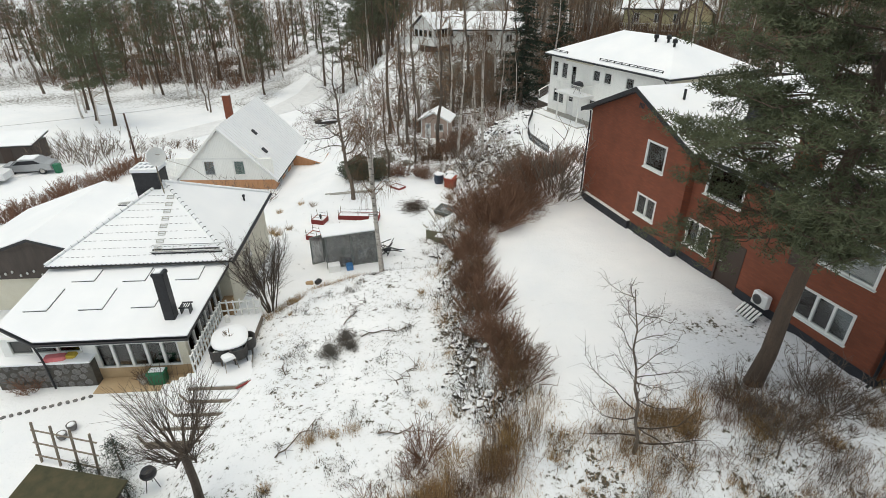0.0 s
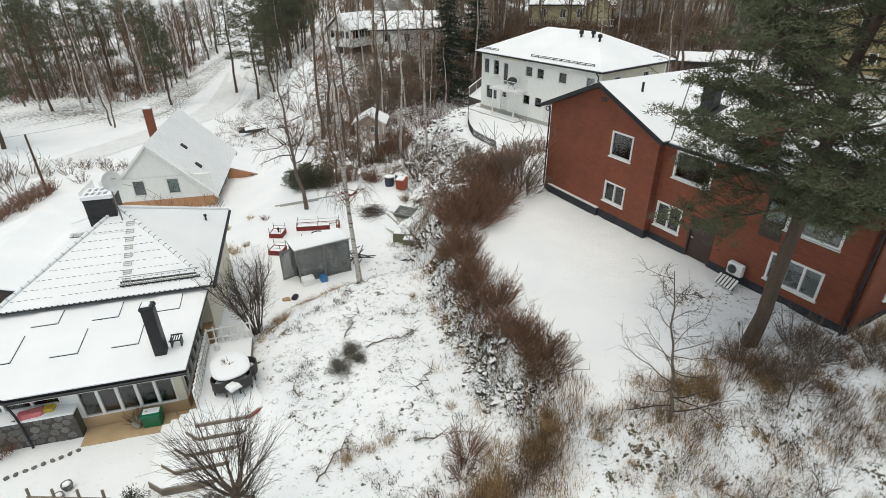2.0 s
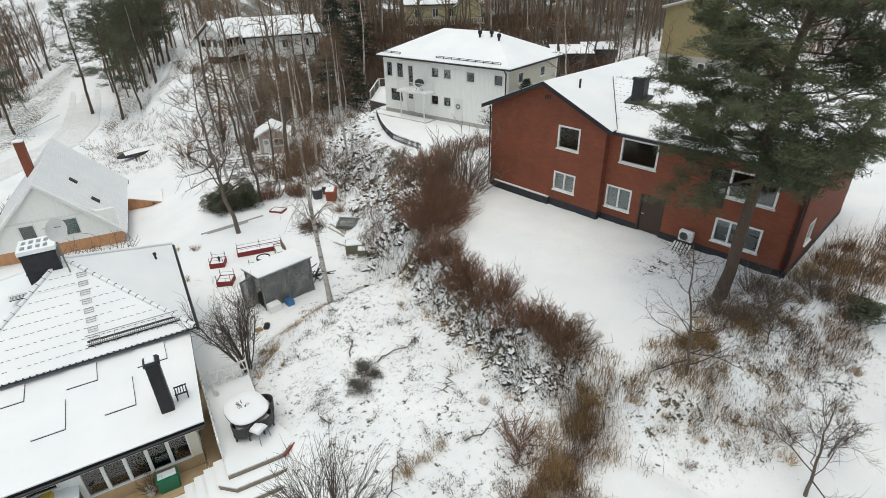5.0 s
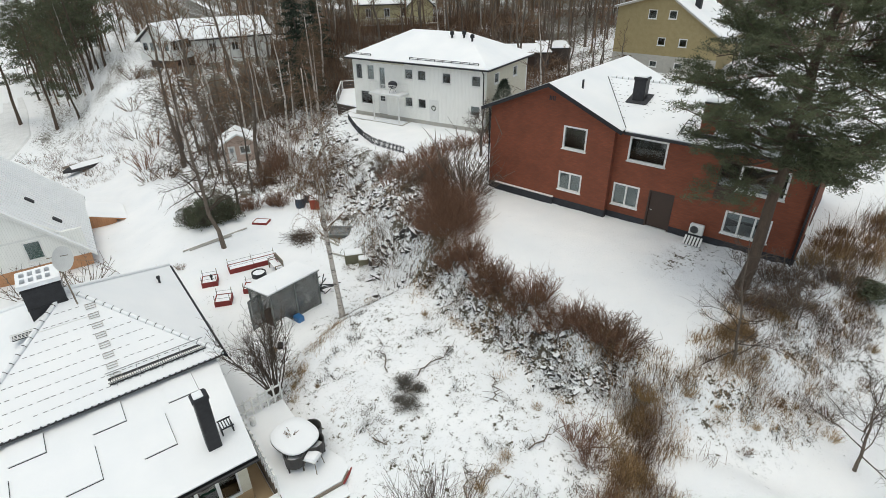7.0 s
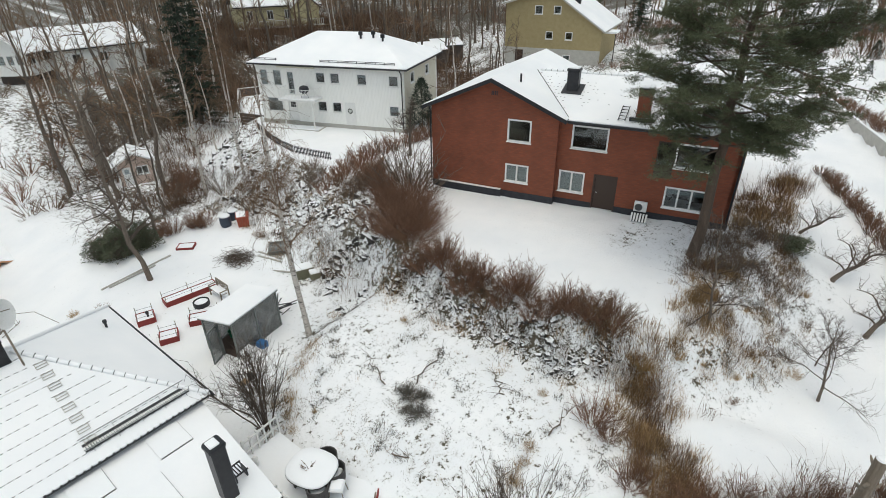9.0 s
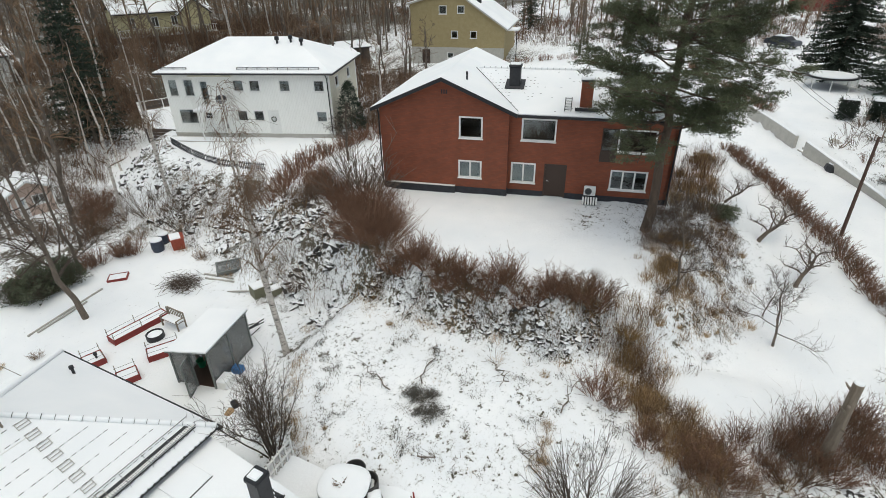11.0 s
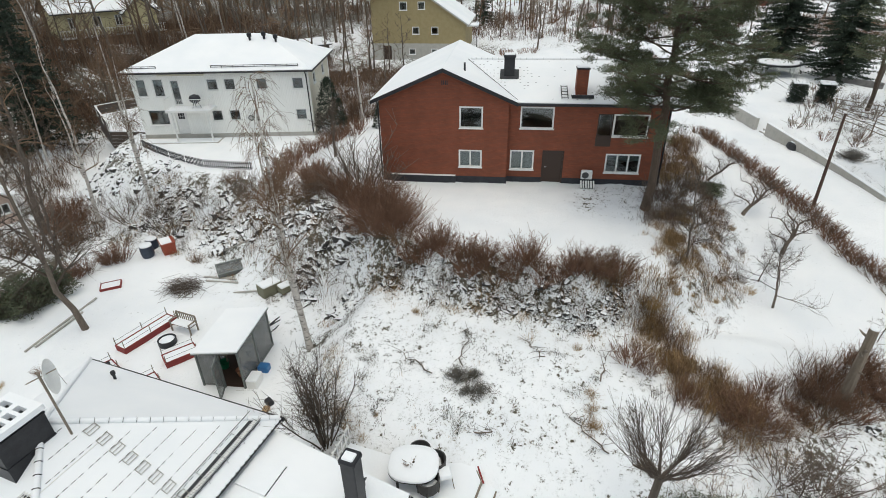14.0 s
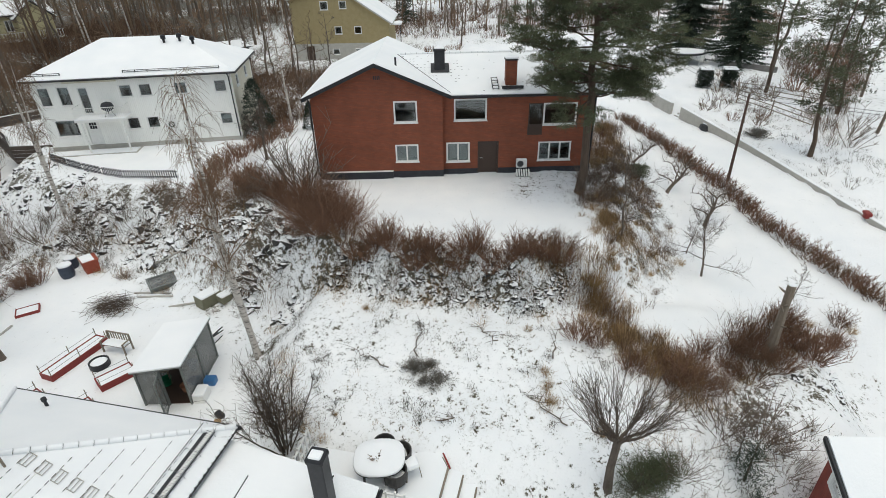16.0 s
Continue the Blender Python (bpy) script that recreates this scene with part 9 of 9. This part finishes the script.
for x, y, k, s in ((-9.5, 99, "pine_c", 0.9), (-11.5, 107, "pine_c", 1.0), (-14.5, 118, "pine_c", 1.1), (-13.2, 111, "pine_c", 0.9), (-19.5, 130, "pine_c", 1.15), (-17.0, 122, "pine_c", 1.0), (-30.5, 90, "pine_c", 0.9), (-43.2, 67.8, "pine_c", 1.15), (-47.5, 71, "pine_c", 1.0), (-53, 78, "pine_c", 1.1), (-45.8, 68.8, "birch_b", 0.7), (-42.5, 88, "birch_a", 1.0), (-49.5, 90.5, "birch_b", 1.0), (-34.3, 76.7, "bare_a", 0.8), (-21.8, 97, "pine_a", 1.0), (-35.2, 78, "bare_b", 0.9), (-52, 76, "birch_a", 1.0), (-50, 72, "birch_b", 0.95), (-40, 86, "birch_a", 1.0), (-14.5, 88, "pine_b", 0.9), (-12.0, 94, "pine_a", 0.95), (-17.5, 91, "pine_a", 0.9),
                   (9.4, 67.5, "spruce", 1.35), (15.5, 78, "spruce", 1.0), (-4.9, 43.3, "bare_b", 0.85), (-4.0, 54.0, "bare_c", 0.8), (0.5, 61.0, "birch_b", 0.9), (6.0, 62.5, "birch_a", 0.75), (7.8, 61.0, "birch_b", 0.7),
                   (20.7, -1.5, "pine_b", 0.95), (36.1, -1.5, "pine_c", 0.85), (40.0, -2.5, "bare_c", 0.8), (30.0, -5.5, "pine_b", 0.9), (45, -8, "pine_b", 0.9), (26, -7, "bare_a", 0.8), (36, -9, "bare_a", 0.8),
                   (24.5, 36.5, "bare_b", 0.85), (22.0, 39.5, "birch_b", 0.8), (60, 34, "bare_a", 0.9), (27.5, 40.0, "bare_b", 0.7)):
    wood_tree(k, x, y, s)


def thin_tree(g, rng, x, y, H):
    """A far tree: a bole and a loose brush of boughs."""
    z = at(x, y)
    top = Vector((x + rng.normal(0, 0.05 * H), y + rng.normal(0, 0.05 * H), z + H))
    foot = Vector((x, y, z - 0.2))
    g.tube([foot, foot.lerp(top, 0.5), top], [0.012 * H, 0.008 * H, 0.02], 4, False)
    for _ in range(26):
        k = 0.25 + 0.72 * rng.random()
        p = foot.lerp(top, k)
        d = unit(rng.random() * 6.283, 0.75 + rng.normal(0, 0.2)) * H * 0.27 * (1.15 - k) * (0.6 + 0.8 * rng.random())
        q = p + d
        g.tube([p, q], [0.045, 0.022], 3, False)
        for _ in range(2):
            g.tube([p.lerp(q, 0.3 + 0.6 * rng.random()), q + Vector(rng.normal(0, 0.09 * H * (1.1 - k), 3))], [0.022, 0.012], 3, False)


rf = np.random.default_rng(77)
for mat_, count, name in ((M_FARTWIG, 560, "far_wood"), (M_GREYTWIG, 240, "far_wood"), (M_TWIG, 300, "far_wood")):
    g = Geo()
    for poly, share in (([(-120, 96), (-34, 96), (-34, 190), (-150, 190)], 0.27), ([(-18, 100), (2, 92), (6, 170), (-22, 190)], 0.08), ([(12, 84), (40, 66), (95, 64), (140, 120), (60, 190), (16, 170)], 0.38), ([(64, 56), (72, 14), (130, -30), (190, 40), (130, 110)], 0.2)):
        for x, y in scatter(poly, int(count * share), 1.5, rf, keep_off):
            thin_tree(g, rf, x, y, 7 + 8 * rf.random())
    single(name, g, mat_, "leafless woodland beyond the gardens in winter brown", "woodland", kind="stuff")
for poly, n in (([(-95, 90), (-34, 94), (-34, 150), (-110, 150)], 190), ([(12, 68), (40, 62), (90, 64), (80, 120), (14, 120)], 110), ([(-10, 48), (1, 47), (1, 60), (8, 66), (4, 84), (-10, 80)], 40), ([(66, 50), (70, 10), (110, 0), (110, 70)], 70), ([(22, -4), (30, -5), (46, -12), (60, -16), (62, -8), (40, -4)], 30)):
    for x, y in scatter(poly, n, 1.2, rf, keep_off + [(-1.2, 56.5, 3.5)]):
        put_shrub(("brown", "grey", "red")[int(rf.integers(0, 3))], x, y, 1.0 + 0.8 * rf.random(), far=True)
for kind, g in UNDERWOOD.items():
    single("underwood", g, SHRUBS[kind][0], "leafless hedges and underwood farther off", "underwood", kind="stuff")


# ---- dry grass, sprigs and brushwood, too many to count ----
def fill(poly, n, rng):
    """n points spread over a polygon."""
    px, py = [p[0] for p in poly], [p[1] for p in poly]
    out = np.zeros((0, 2))
    while len(out) < n:
        q = rng.random((n * 3, 2)) * (max(px) - min(px), max(py) - min(py)) + (min(px), min(py))
        out = np.concatenate([out, q[inside(poly, q[:, 0], q[:, 1]) > 0]])
    return out[:n]


def band(pts, n, wide, rng):
    """n points spread about a line."""
    pts = np.array(pts, float)
    seg = np.hypot(*(pts[1:] - pts[:-1]).T)
    k = rng.choice(len(seg), n, p=seg / seg.sum())
    return pts[k] + (pts[k + 1] - pts[k]) * rng.random((n, 1)) + rng.normal(0, wide, (n, 2))


def blades(tufts, per, height, spread, width, lean, rng, curl=0.5):
    """Vertices and faces of bent, pointed blades, per of them in each tuft."""
    c = np.repeat(tufts, per, 0)
    n = len(c)
    size = np.repeat(0.35 + 1.3 * rng.random(len(tufts)) ** 1.4, per)
    base = np.concatenate([c + rng.normal(0, spread, (n, 2)), np.zeros((n, 1))], 1)
    base[:, 2] = ground(base[:, 0], base[:, 1]) - 0.03
    az = rng.random(n) * 6.283
    tip = np.abs(rng.normal(0, lean, n))
    h = height * size * (0.5 + 0.7 * rng.random(n))
    out = np.stack([np.cos(az), np.sin(az), 0 * az], 1)
    up = np.array([0, 0, 1.0])
    mid = base + (out * (np.sin(tip) * 0.5)[:, None] + up * (np.cos(tip) * 0.62)[:, None]) * h[:, None]
    end = base + (out * np.sin(tip + curl * rng.random(n))[:, None] + up * np.cos(tip + curl * 0.6)[:, None]) * h[:, None]
    sa = rng.random(n) * 3.1416
    side = np.stack([np.cos(sa), np.sin(sa), 0 * sa], 1) * width
    v = np.stack([base - side, base + side, mid + side * 0.8, mid - side * 0.8, end], 1).reshape(-1, 3)
    b = np.arange(n)[:, None] * 5
    quads_, tris_ = b + np.array([0, 1, 2, 3]), b + np.array([3, 2, 4])
    return v, quads_, tris_


def growth(name, sets, mat_, label, category):
    v, f, off = [], [], 0
    for a, q, t in sets:
        v.append(a)
        f += (q + off).tolist() + (t + off).tolist()
        off += len(a)
    me = bpy.data.meshes.new(name)
    me.from_pydata(np.concatenate(v).tolist(), [], f)
    single(name, me, mat_, label, category, kind="stuff")


def island_hue(name, stops, rough=0.9):
    """A colour for each separate blade."""
    m, nt, bs = material(name, rough)
    g = nt.nodes.new("ShaderNodeNewGeometry")
    c = ramp(nt, g.outputs["Random Per Island"], stops)
    big = noise_out(nt, coords(nt), 0.8, 3)
    c = mixed(nt, 1.0, c, ramp(nt, big, [(0.3, (0.75, 0.75, 0.75)), (0.7, (1.2, 1.15, 1.1))]), "MULTIPLY")
    nt.links.new(c, bs.inputs["Base Color"])
    return m


M_DRYGRASS = island_hue("dry_grass", [(0, (0.15, 0.092, 0.047)), (0.5, (0.32, 0.21, 0.10)), (1, (0.45, 0.32, 0.17))])
M_SPRIG = island_hue("dark_sprigs", [(0, (0.03, 0.03, 0.022)), (0.6, (0.07, 0.062, 0.045)), (1, (0.15, 0.12, 0.08))])
M_BRUSH = island_hue("brushwood", [(0, (0.07, 0.043, 0.03)), (0.6, (0.135, 0.083, 0.052)), (1, (0.25, 0.16, 0.10))])

rg_ = np.random.default_rng(303)
STRIP_LINE = [(2.5, 12.3), (1.6, 11.2), (0.2, 10.3), (-1.0, 9.3), (-1.9, 8.2), (-2.3, 7.0)]
LIP = [(3.2, 11.2), (4.6, 11.6), (6.4, 11.3), (8.5, 11.6), (10.5, 11.4)]
BANKSIDE = [(3.2, 11.4), (8, 11.6), (13.4, 11.8), (13.8, 8.8), (9.5, 7.2), (6.3, 7.8), (3.6, 9.0)]
THICKET = [(13.2, 11.2), (14.5, 12.6), (18.0, 13.4), (23.5, 12.6), (23.8, 10.8), (19.5, 11.0), (15.2, 10.0)]
KNOLL = [(-7.9, 20.4), (-6.3, 22.9), (-3.2, 24.2), (0.3, 24.4), (0.6, 20), (0.4, 14), (-0.6, 11.4), (-3.0, 8.6), (-6.6, 10.5), (-7.0, 14), (-7.6, 17)]


def clustered(pts, scale, cut, seed):
    """Those of the points that lie in clumps."""
    return pts[np.array([noise.noise((x * scale, y * scale, seed)) for x, y in pts]) > cut]


growth("dry_grass", [
    blades(clustered(band(STRIP_LINE, 420, 0.6, rg_), 0.8, -0.16, 21.0), 34, 0.6, 0.17, 0.006, 0.35, rg_),
    blades(clustered(band(LIP, 260, 0.4, rg_), 0.8, 0.0, 5.0), 34, 0.42, 0.15, 0.007, 0.5, rg_),
    blades(clustered(fill(BANKSIDE, 800, rg_), 0.9, 0.1, 2.0), 30, 0.27, 0.17, 0.006, 0.9, rg_),
    blades(clustered(fill([(-2.0, 26.5), (1.2, 25.6), (4.2, 33), (6.0, 40), (4.6, 46), (1.5, 47), (-1, 45), (0.2, 40)], 420, rg_), 0.5, 0.0, 8.0), 24, 0.4, 0.18, 0.008, 0.7, rg_),
    blades(clustered(band([(1.6, 12.8), (0.7, 14.5), (0.4, 18), (0.1, 22), (0.3, 25.0)], 240, 0.5, rg_), 0.7, 0.0, 6.0), 24, 0.36, 0.14, 0.006, 0.7, rg_),
    blades(band([(4.3, 9.9), (5.6, 10.6), (6.8, 10.2)], 50, 0.4, rg_), 30, 0.45, 0.18, 0.006, 0.45, rg_),
    blades(clustered(fill(THICKET, 420, rg_), 0.7, 0.05, 3.0), 24, 0.62, 0.22, 0.007, 0.35, rg_),
    blades(band([(2.3, 13.4), (1.8, 14.2)], 24, 0.3, rg_), 34, 0.6, 0.14, 0.006, 0.3, rg_),
    blades(band([(-8.5, 20.5), (-7.8, 22.0), (-6.6, 23.0), (-4.6, 24.3)], 70, 0.35, rg_), 22, 0.34, 0.16, 0.005, 0.6, rg_),
    blades(band([(-4.9, 12.7), (-3.9, 13.0), (-3.1, 13.2)], 16, 0.18, rg_), 26, 0.38, 0.10, 0.005, 0.45, rg_),
    blades(fill(KNOLL, 46, rg_), 14, 0.22, 0.12, 0.005, 0.6, rg_),
    blades(band([(-0.6, 22.6), (-0.2, 23.4), (-1.6, 23.4)], 12, 0.5, rg_), 14, 0.26, 0.12, 0.005, 0.5, rg_),
    blades(band([(-4.5, 6.5), (-3.0, 8.0), (-5.8, 9.6)], 40, 0.7, rg_), 20, 0.4, 0.15, 0.005, 0.5, rg_),
], M_DRYGRASS, "withered golden-brown grass standing in tussocks through the snow", "grass")

sprig_at = fill(KNOLL, 1500, rg_)
sprig_at = sprig_at[np.array([noise.noise((x * 0.7, y * 0.7, 4.0)) for x, y in sprig_at]) > 0.08]
bank_at = band([(2.2, 12.6), (0.9, 14.5), (0.7, 18), (0.4, 22), (0.6, 25.0)], 400, 0.42, rg_)
north_at = fill([(-2.0, 26.5), (1.2, 25.6), (4.2, 33), (6.0, 40), (4.6, 46), (1.5, 47), (-1, 45), (0.2, 40)], 420, rg_)
south_at = clustered(fill(BANKSIDE, 1100, rg_), 0.6, 0.1, 7.0)
rim_at = band([(-8.4, 17), (-8.6, 20.5), (-7.6, 22.6), (-4.0, 24.9), (0.4, 25.6)], 160, 0.4, rg_)
pine_at = rg_.normal(0, 1, (160, 2)) * (1.5, 0.9) + (10.6, 13.2)
growth("ground_sprigs", [
    blades(sprig_at, 14, 0.17, 0.10, 0.009, 1.0, rg_, 0.8),
    blades(bank_at, 16, 0.30, 0.12, 0.007, 0.8, rg_, 0.8),
    blades(north_at, 16, 0.30, 0.16, 0.008, 0.8, rg_, 0.8),
    blades(south_at, 14, 0.22, 0.14, 0.007, 1.0, rg_, 0.8),
    blades(band([(29, 6.0), (26, 4.0), (20, 0.4), (13.5, -3.6)], 110, 0.35, rg_), 12, 0.16, 0.12, 0.008, 0.9, rg_, 0.8),
    blades(fill([(16, -4), (29, 3.5), (33, 3), (30, -5), (20, -6)], 260, rg_), 14, 0.3, 0.16, 0.009, 0.9, rg_, 0.8),
    blades(rim_at, 14, 0.22, 0.12, 0.006, 0.9, rg_, 0.8),
    blades(pine_at, 10, 0.12, 0.12, 0.006, 1.0, rg_, 0.8),
    blades(fill([(-9.5, 3), (-3.2, 3), (-3.6, 7), (-6.5, 8.5), (-9.5, 8)], 160, rg_), 14, 0.25, 0.14, 0.007, 0.9, rg_, 0.8),
    blades(fill([(-13, 26), (-8.6, 24), (-8.4, 32), (-13, 36)], 60, rg_), 8, 0.12, 0.08, 0.006, 0.9, rg_, 0.8),
], M_SPRIG, "dark withered sprigs and stalks poking through the thin snow", "undergrowth")

gully = fill([(-3.0, 46.5), (2.5, 48), (3.5, 56), (7.5, 62), (16, 67), (18, 78), (6, 78), (-2.5, 70), (-4.5, 60)], 620, rg_)
gully = gully[np.hypot(gully[:, 0] + 1.2, gully[:, 1] - 56.5) > 3.2]
gully = gully[inside([(2.2, 46), (7.5, 46), (10.5, 60), (9, 63), (3.2, 58)], gully[:, 0], gully[:, 1]) < 0]
behind = fill([(14, 66), (24, 62), (38, 55), (46, 60), (60, 90), (30, 104), (10, 90)], 1500, rg_)
growth("brushwood", [
    blades(gully, 30, 1.25, 0.4, 0.011, 0.5, rg_),
    blades(fill([(-1.0, 27.5), (1.6, 26.4), (4.4, 33), (6.2, 40), (4.8, 46), (2.0, 47), (0.5, 42), (1.4, 36)], 70, rg_), 26, 0.95, 0.3, 0.008, 0.55, rg_),
    blades(behind, 26, 1.9, 0.55, 0.018, 0.45, rg_),
    blades(fill([(22, -3), (30, -6), (44, -12), (60, -16), (60, -8), (44, -5), (28, -3)], 260, rg_), 24, 0.9, 0.35, 0.011, 0.6, rg_),
    blades(fill([(56, -6), (90, -14), (100, -4), (78, 2), (60, -3)], 260, rg_), 24, 1.5, 0.5, 0.016, 0.5, rg_),
    blades(fill([(20, 40), (28, 37), (44, 47), (40, 58), (27, 58), (22, 48)], 800, rg_), 26, 1.3, 0.4, 0.012, 0.5, rg_),
    blades(band([(2.0, 12.6), (1.3, 14.2), (1.0, 16), (0.85, 18), (0.65, 20), (0.5, 22), (0.5, 24.4)], 110, 0.3, rg_), 22, 0.5, 0.16, 0.007, 0.6, rg_),
    blades(fill(THICKET, 80, rg_), 22, 1.2, 0.3, 0.007, 0.35, rg_),
    blades(clustered(fill([(7.5, 12.6), (10.5, 13.6), (13.6, 12.6), (14.6, 9.6), (11.4, 8.4), (7.6, 10.2)], 330, rg_), 0.5, -0.05, 31.0), 24, 0.55, 0.24, 0.006, 0.75, rg_),
    blades(clustered(band(STRIP_LINE, 260, 0.55, rg_), 0.7, -0.2, 33.0), 26, 0.6, 0.2, 0.006, 0.6, rg_),
    blades(clustered(fill([(4.0, 11.2), (7.6, 11.4), (9.6, 8.4), (6.4, 8.4)], 160, rg_), 0.7, -0.1, 35.0), 22, 0.34, 0.2, 0.006, 0.9, rg_),
    blades(band([(3.9, 28.6), (4.4, 30.8), (6.0, 33.2), (3.0, 31.5)], 60, 0.7, rg_), 34, 1.2, 0.3, 0.007, 0.5, rg_),
    blades(fill([(-75, 96), (-34, 98), (-34, 130), (-85, 130)], 900, rg_), 26, 1.9, 0.6, 0.018, 0.5, rg_),
    blades(fill([(64, 58), (68, 14), (100, 0), (100, 70)], 600, rg_), 24, 1.6, 0.6, 0.018, 0.5, rg_),
    blades(band([(-0.4, 6.0), (0.9, 4.6), (2.6, 3.0)], 70, 0.6, rg_), 34, 1.0, 0.24, 0.007, 0.5, rg_),
    blades(fill([(-22, 60), (-12, 62), (-9, 72), (-14, 80), (-20, 78)], 260, rg_), 16, 0.5, 0.25, 0.010, 0.8, rg_),
], M_BRUSH, "dense brown brushwood of thin leafless stems", "undergrowth")


# ---- the snowy track through the wood ----
def ribbon(line, profile, rise):
    g = Geo()
    pts = [Vector(p) for p in line]
    fine_ = []
    for a, b in zip(pts, pts[1:]):
        fine_ += [a.lerp(b, i / 6) for i in range(6)]
    fine_.append(pts[-1])
    n = len(profile)
    for i, p in enumerate(fine_):
        d = (fine_[min(i + 1, len(fine_) - 1)] - fine_[max(i - 1, 0)]).normalized()
        for o, h in profile:
            x, y = p.x - d.y * o, p.y + d.x * o
            g.v.append((x, y, at(x, y) + rise + h))
    for i in range(len(fine_) - 1):
        for k in range(n - 1):
            g.f.append((i * n + k, i * n + k + 1, (i + 1) * n + k + 1, (i + 1) * n + k))
    return g


M_PACKED = plain("packed_snow", (0.68, 0.685, 0.69), (0.82, 0.825, 0.83), 0.6, 0.9, stretch=(1, 1, 1), relief=0.4)
single("road", ribbon(ROAD, [(-2.4, -0.1), (-2.2, 0.10), (-1.5, 0.08), (-1.3, 0.01), (-0.7, 0.01), (-0.5, 0.07), (0.5, 0.07), (0.7, 0.01), (1.3, 0.01), (1.5, 0.08), (2.2, 0.10), (2.4, -0.1)], 0.06), M_PACKED,
       "narrow snow-packed road with two wheel ruts", "road", kind="structure")


# ---- broken stones of the banks ----
def snowy_stone():
    m, nt, bs = material("snow_topped_stone", 0.9)
    v = coords(nt, space="Object")
    g = nt.nodes.new("ShaderNodeNewGeometry")
    sep = nt.nodes.new("ShaderNodeSeparateXYZ")
    nt.links.new(g.outputs["True Normal"], sep.inputs[0])
    grain = noise_out(nt, v, 6, 5, 0.65)
    sm = nt.nodes.new("ShaderNodeMath")
    sm.operation = "MULTIPLY_ADD"
    sm.inputs[1].default_value = 0.7
    nt.links.new(grain, sm.inputs[0])
    nt.links.new(sep.outputs[2], sm.inputs[2])
    oi = nt.nodes.new("ShaderNodeObjectInfo")
    stone = ramp(nt, grain, [(0.3, (0.02, 0.021, 0.023)), (0.7, (0.085, 0.082, 0.08))])
    stone = mixed(nt, 1.0, stone, ramp(nt, oi.outputs["Random"], [(0, (0.7, 0.7, 0.72)), (0.85, (1.15, 1.1, 1.05)), (1, (1.6, 1.05, 0.8))]), "MULTIPLY")
    c = mixed(nt, ramp(nt, sm.outputs[0], [(0.86, (0, 0, 0)), (1.0, (1, 1, 1))]), stone, (0.84, 0.855, 0.875))
    nt.links.new(c, bs.inputs["Base Color"])
    bump(nt, bs, grain, 0.5, 0.03)
    return m


M_SNOWSTONE = snowy_stone()


def stone_mesh(seed):
    """An angular broken block."""
    rng = np.random.default_rng(seed)
    bm = bmesh.new()
    for _ in range(11):
        d = Vector(rng.normal(0, 1, 3)).normalized()
        bm.verts.new((d.x * (0.45 + 0.12 * rng.random()), d.y * 0.38, d.z * (0.26 + 0.12 * rng.random())))
    bmesh.ops.convex_hull(bm, input=bm.verts)
    for v in [v for v in bm.verts if not v.link_faces]:
        bm.verts.remove(v)
    me = bpy.data.meshes.new("stone")
    bm.to_mesh(me)
    bm.free()
    me.materials.append(M_SNOWSTONE)
    return me


STONES = [stone_mesh(900 + i) for i in range(8)]


def stone_pose(x, y, s, rng):
    m = Matrix.Translation((x, y, at(x, y) - 0.10 * s)) @ Matrix.Rotation(rng.random() * 6.283, 4, "Z")
    return m @ Matrix.Rotation(rng.normal(0, 0.35), 4, "X") @ Matrix.Rotation(rng.normal(0, 0.35), 4, "Y") @ Matrix.Diagonal((s * (0.8 + 0.5 * rng.random()), s, s * (0.7 + 0.5 * rng.random()), 1))


bank = thing("stone_bank", Matrix.Identity(4), "bank of broken grey stones under thin snow", "stones")
EDGE = [(2.0, 12.6), (1.3, 14.2), (1.1, 16), (0.95, 18), (0.75, 20), (0.6, 22), (0.6, 24.2)]
for x, y in clustered(band(EDGE, 520, 0.36, rg_), 0.8, -0.05, 12.0)[:290]:
    part("stone", STONES[int(rg_.integers(0, 8))], None, bank, m=stone_pose(x, y, 0.16 + 0.42 * rg_.random() ** 2.2, rg_))
g = Geo()
scree = np.concatenate([clustered(fill([(-1.8, 26.2), (1.2, 25.2), (3.0, 27.5), (4.4, 33), (5.8, 39), (4.2, 45), (1.4, 46), (1.2, 38), (0.2, 31), (-1.2, 28.2)], 2300, rg_), 0.55, -0.04, 15.0), band([(1.5, 12.8), (0.8, 14.4), (0.5, 16), (0.35, 18), (0.15, 20), (0.0, 22), (-0.1, 24.2)], 300, 0.3, rg_), fill([(3.2, 50), (5.0, 50), (5.4, 53), (3.6, 53)], 30, rg_),
                        fill([(-2.6, 2.0), (2.6, 1.0), (1.8, 4.0), (-2.0, 5.6)], 160, rg_), clustered(fill([(3.0, 46), (7.0, 46), (8.4, 54), (6, 57), (3.2, 54)], 420, rg_), 0.6, 0.0, 19.0)])
for x, y in scree:
    m = np.array(stone_pose(x, y, (0.18 + 0.8 * rg_.random() ** 2.4) * (1.0 if y > 25 else 0.55), rg_))
    me = STONES[int(rg_.integers(0, 8))]
    b = len(g.v)
    vv = np.array([v.co for v in me.vertices])
    g.v += (vv @ m[:3, :3].T + m[:3, 3]).tolist()
    g.f += [tuple(b + i for i in p.vertices) for p in me.polygons]
single("scree", g, M_SNOWSTONE, "scree of broken grey stones on the slope", "stones", kind="stuff")
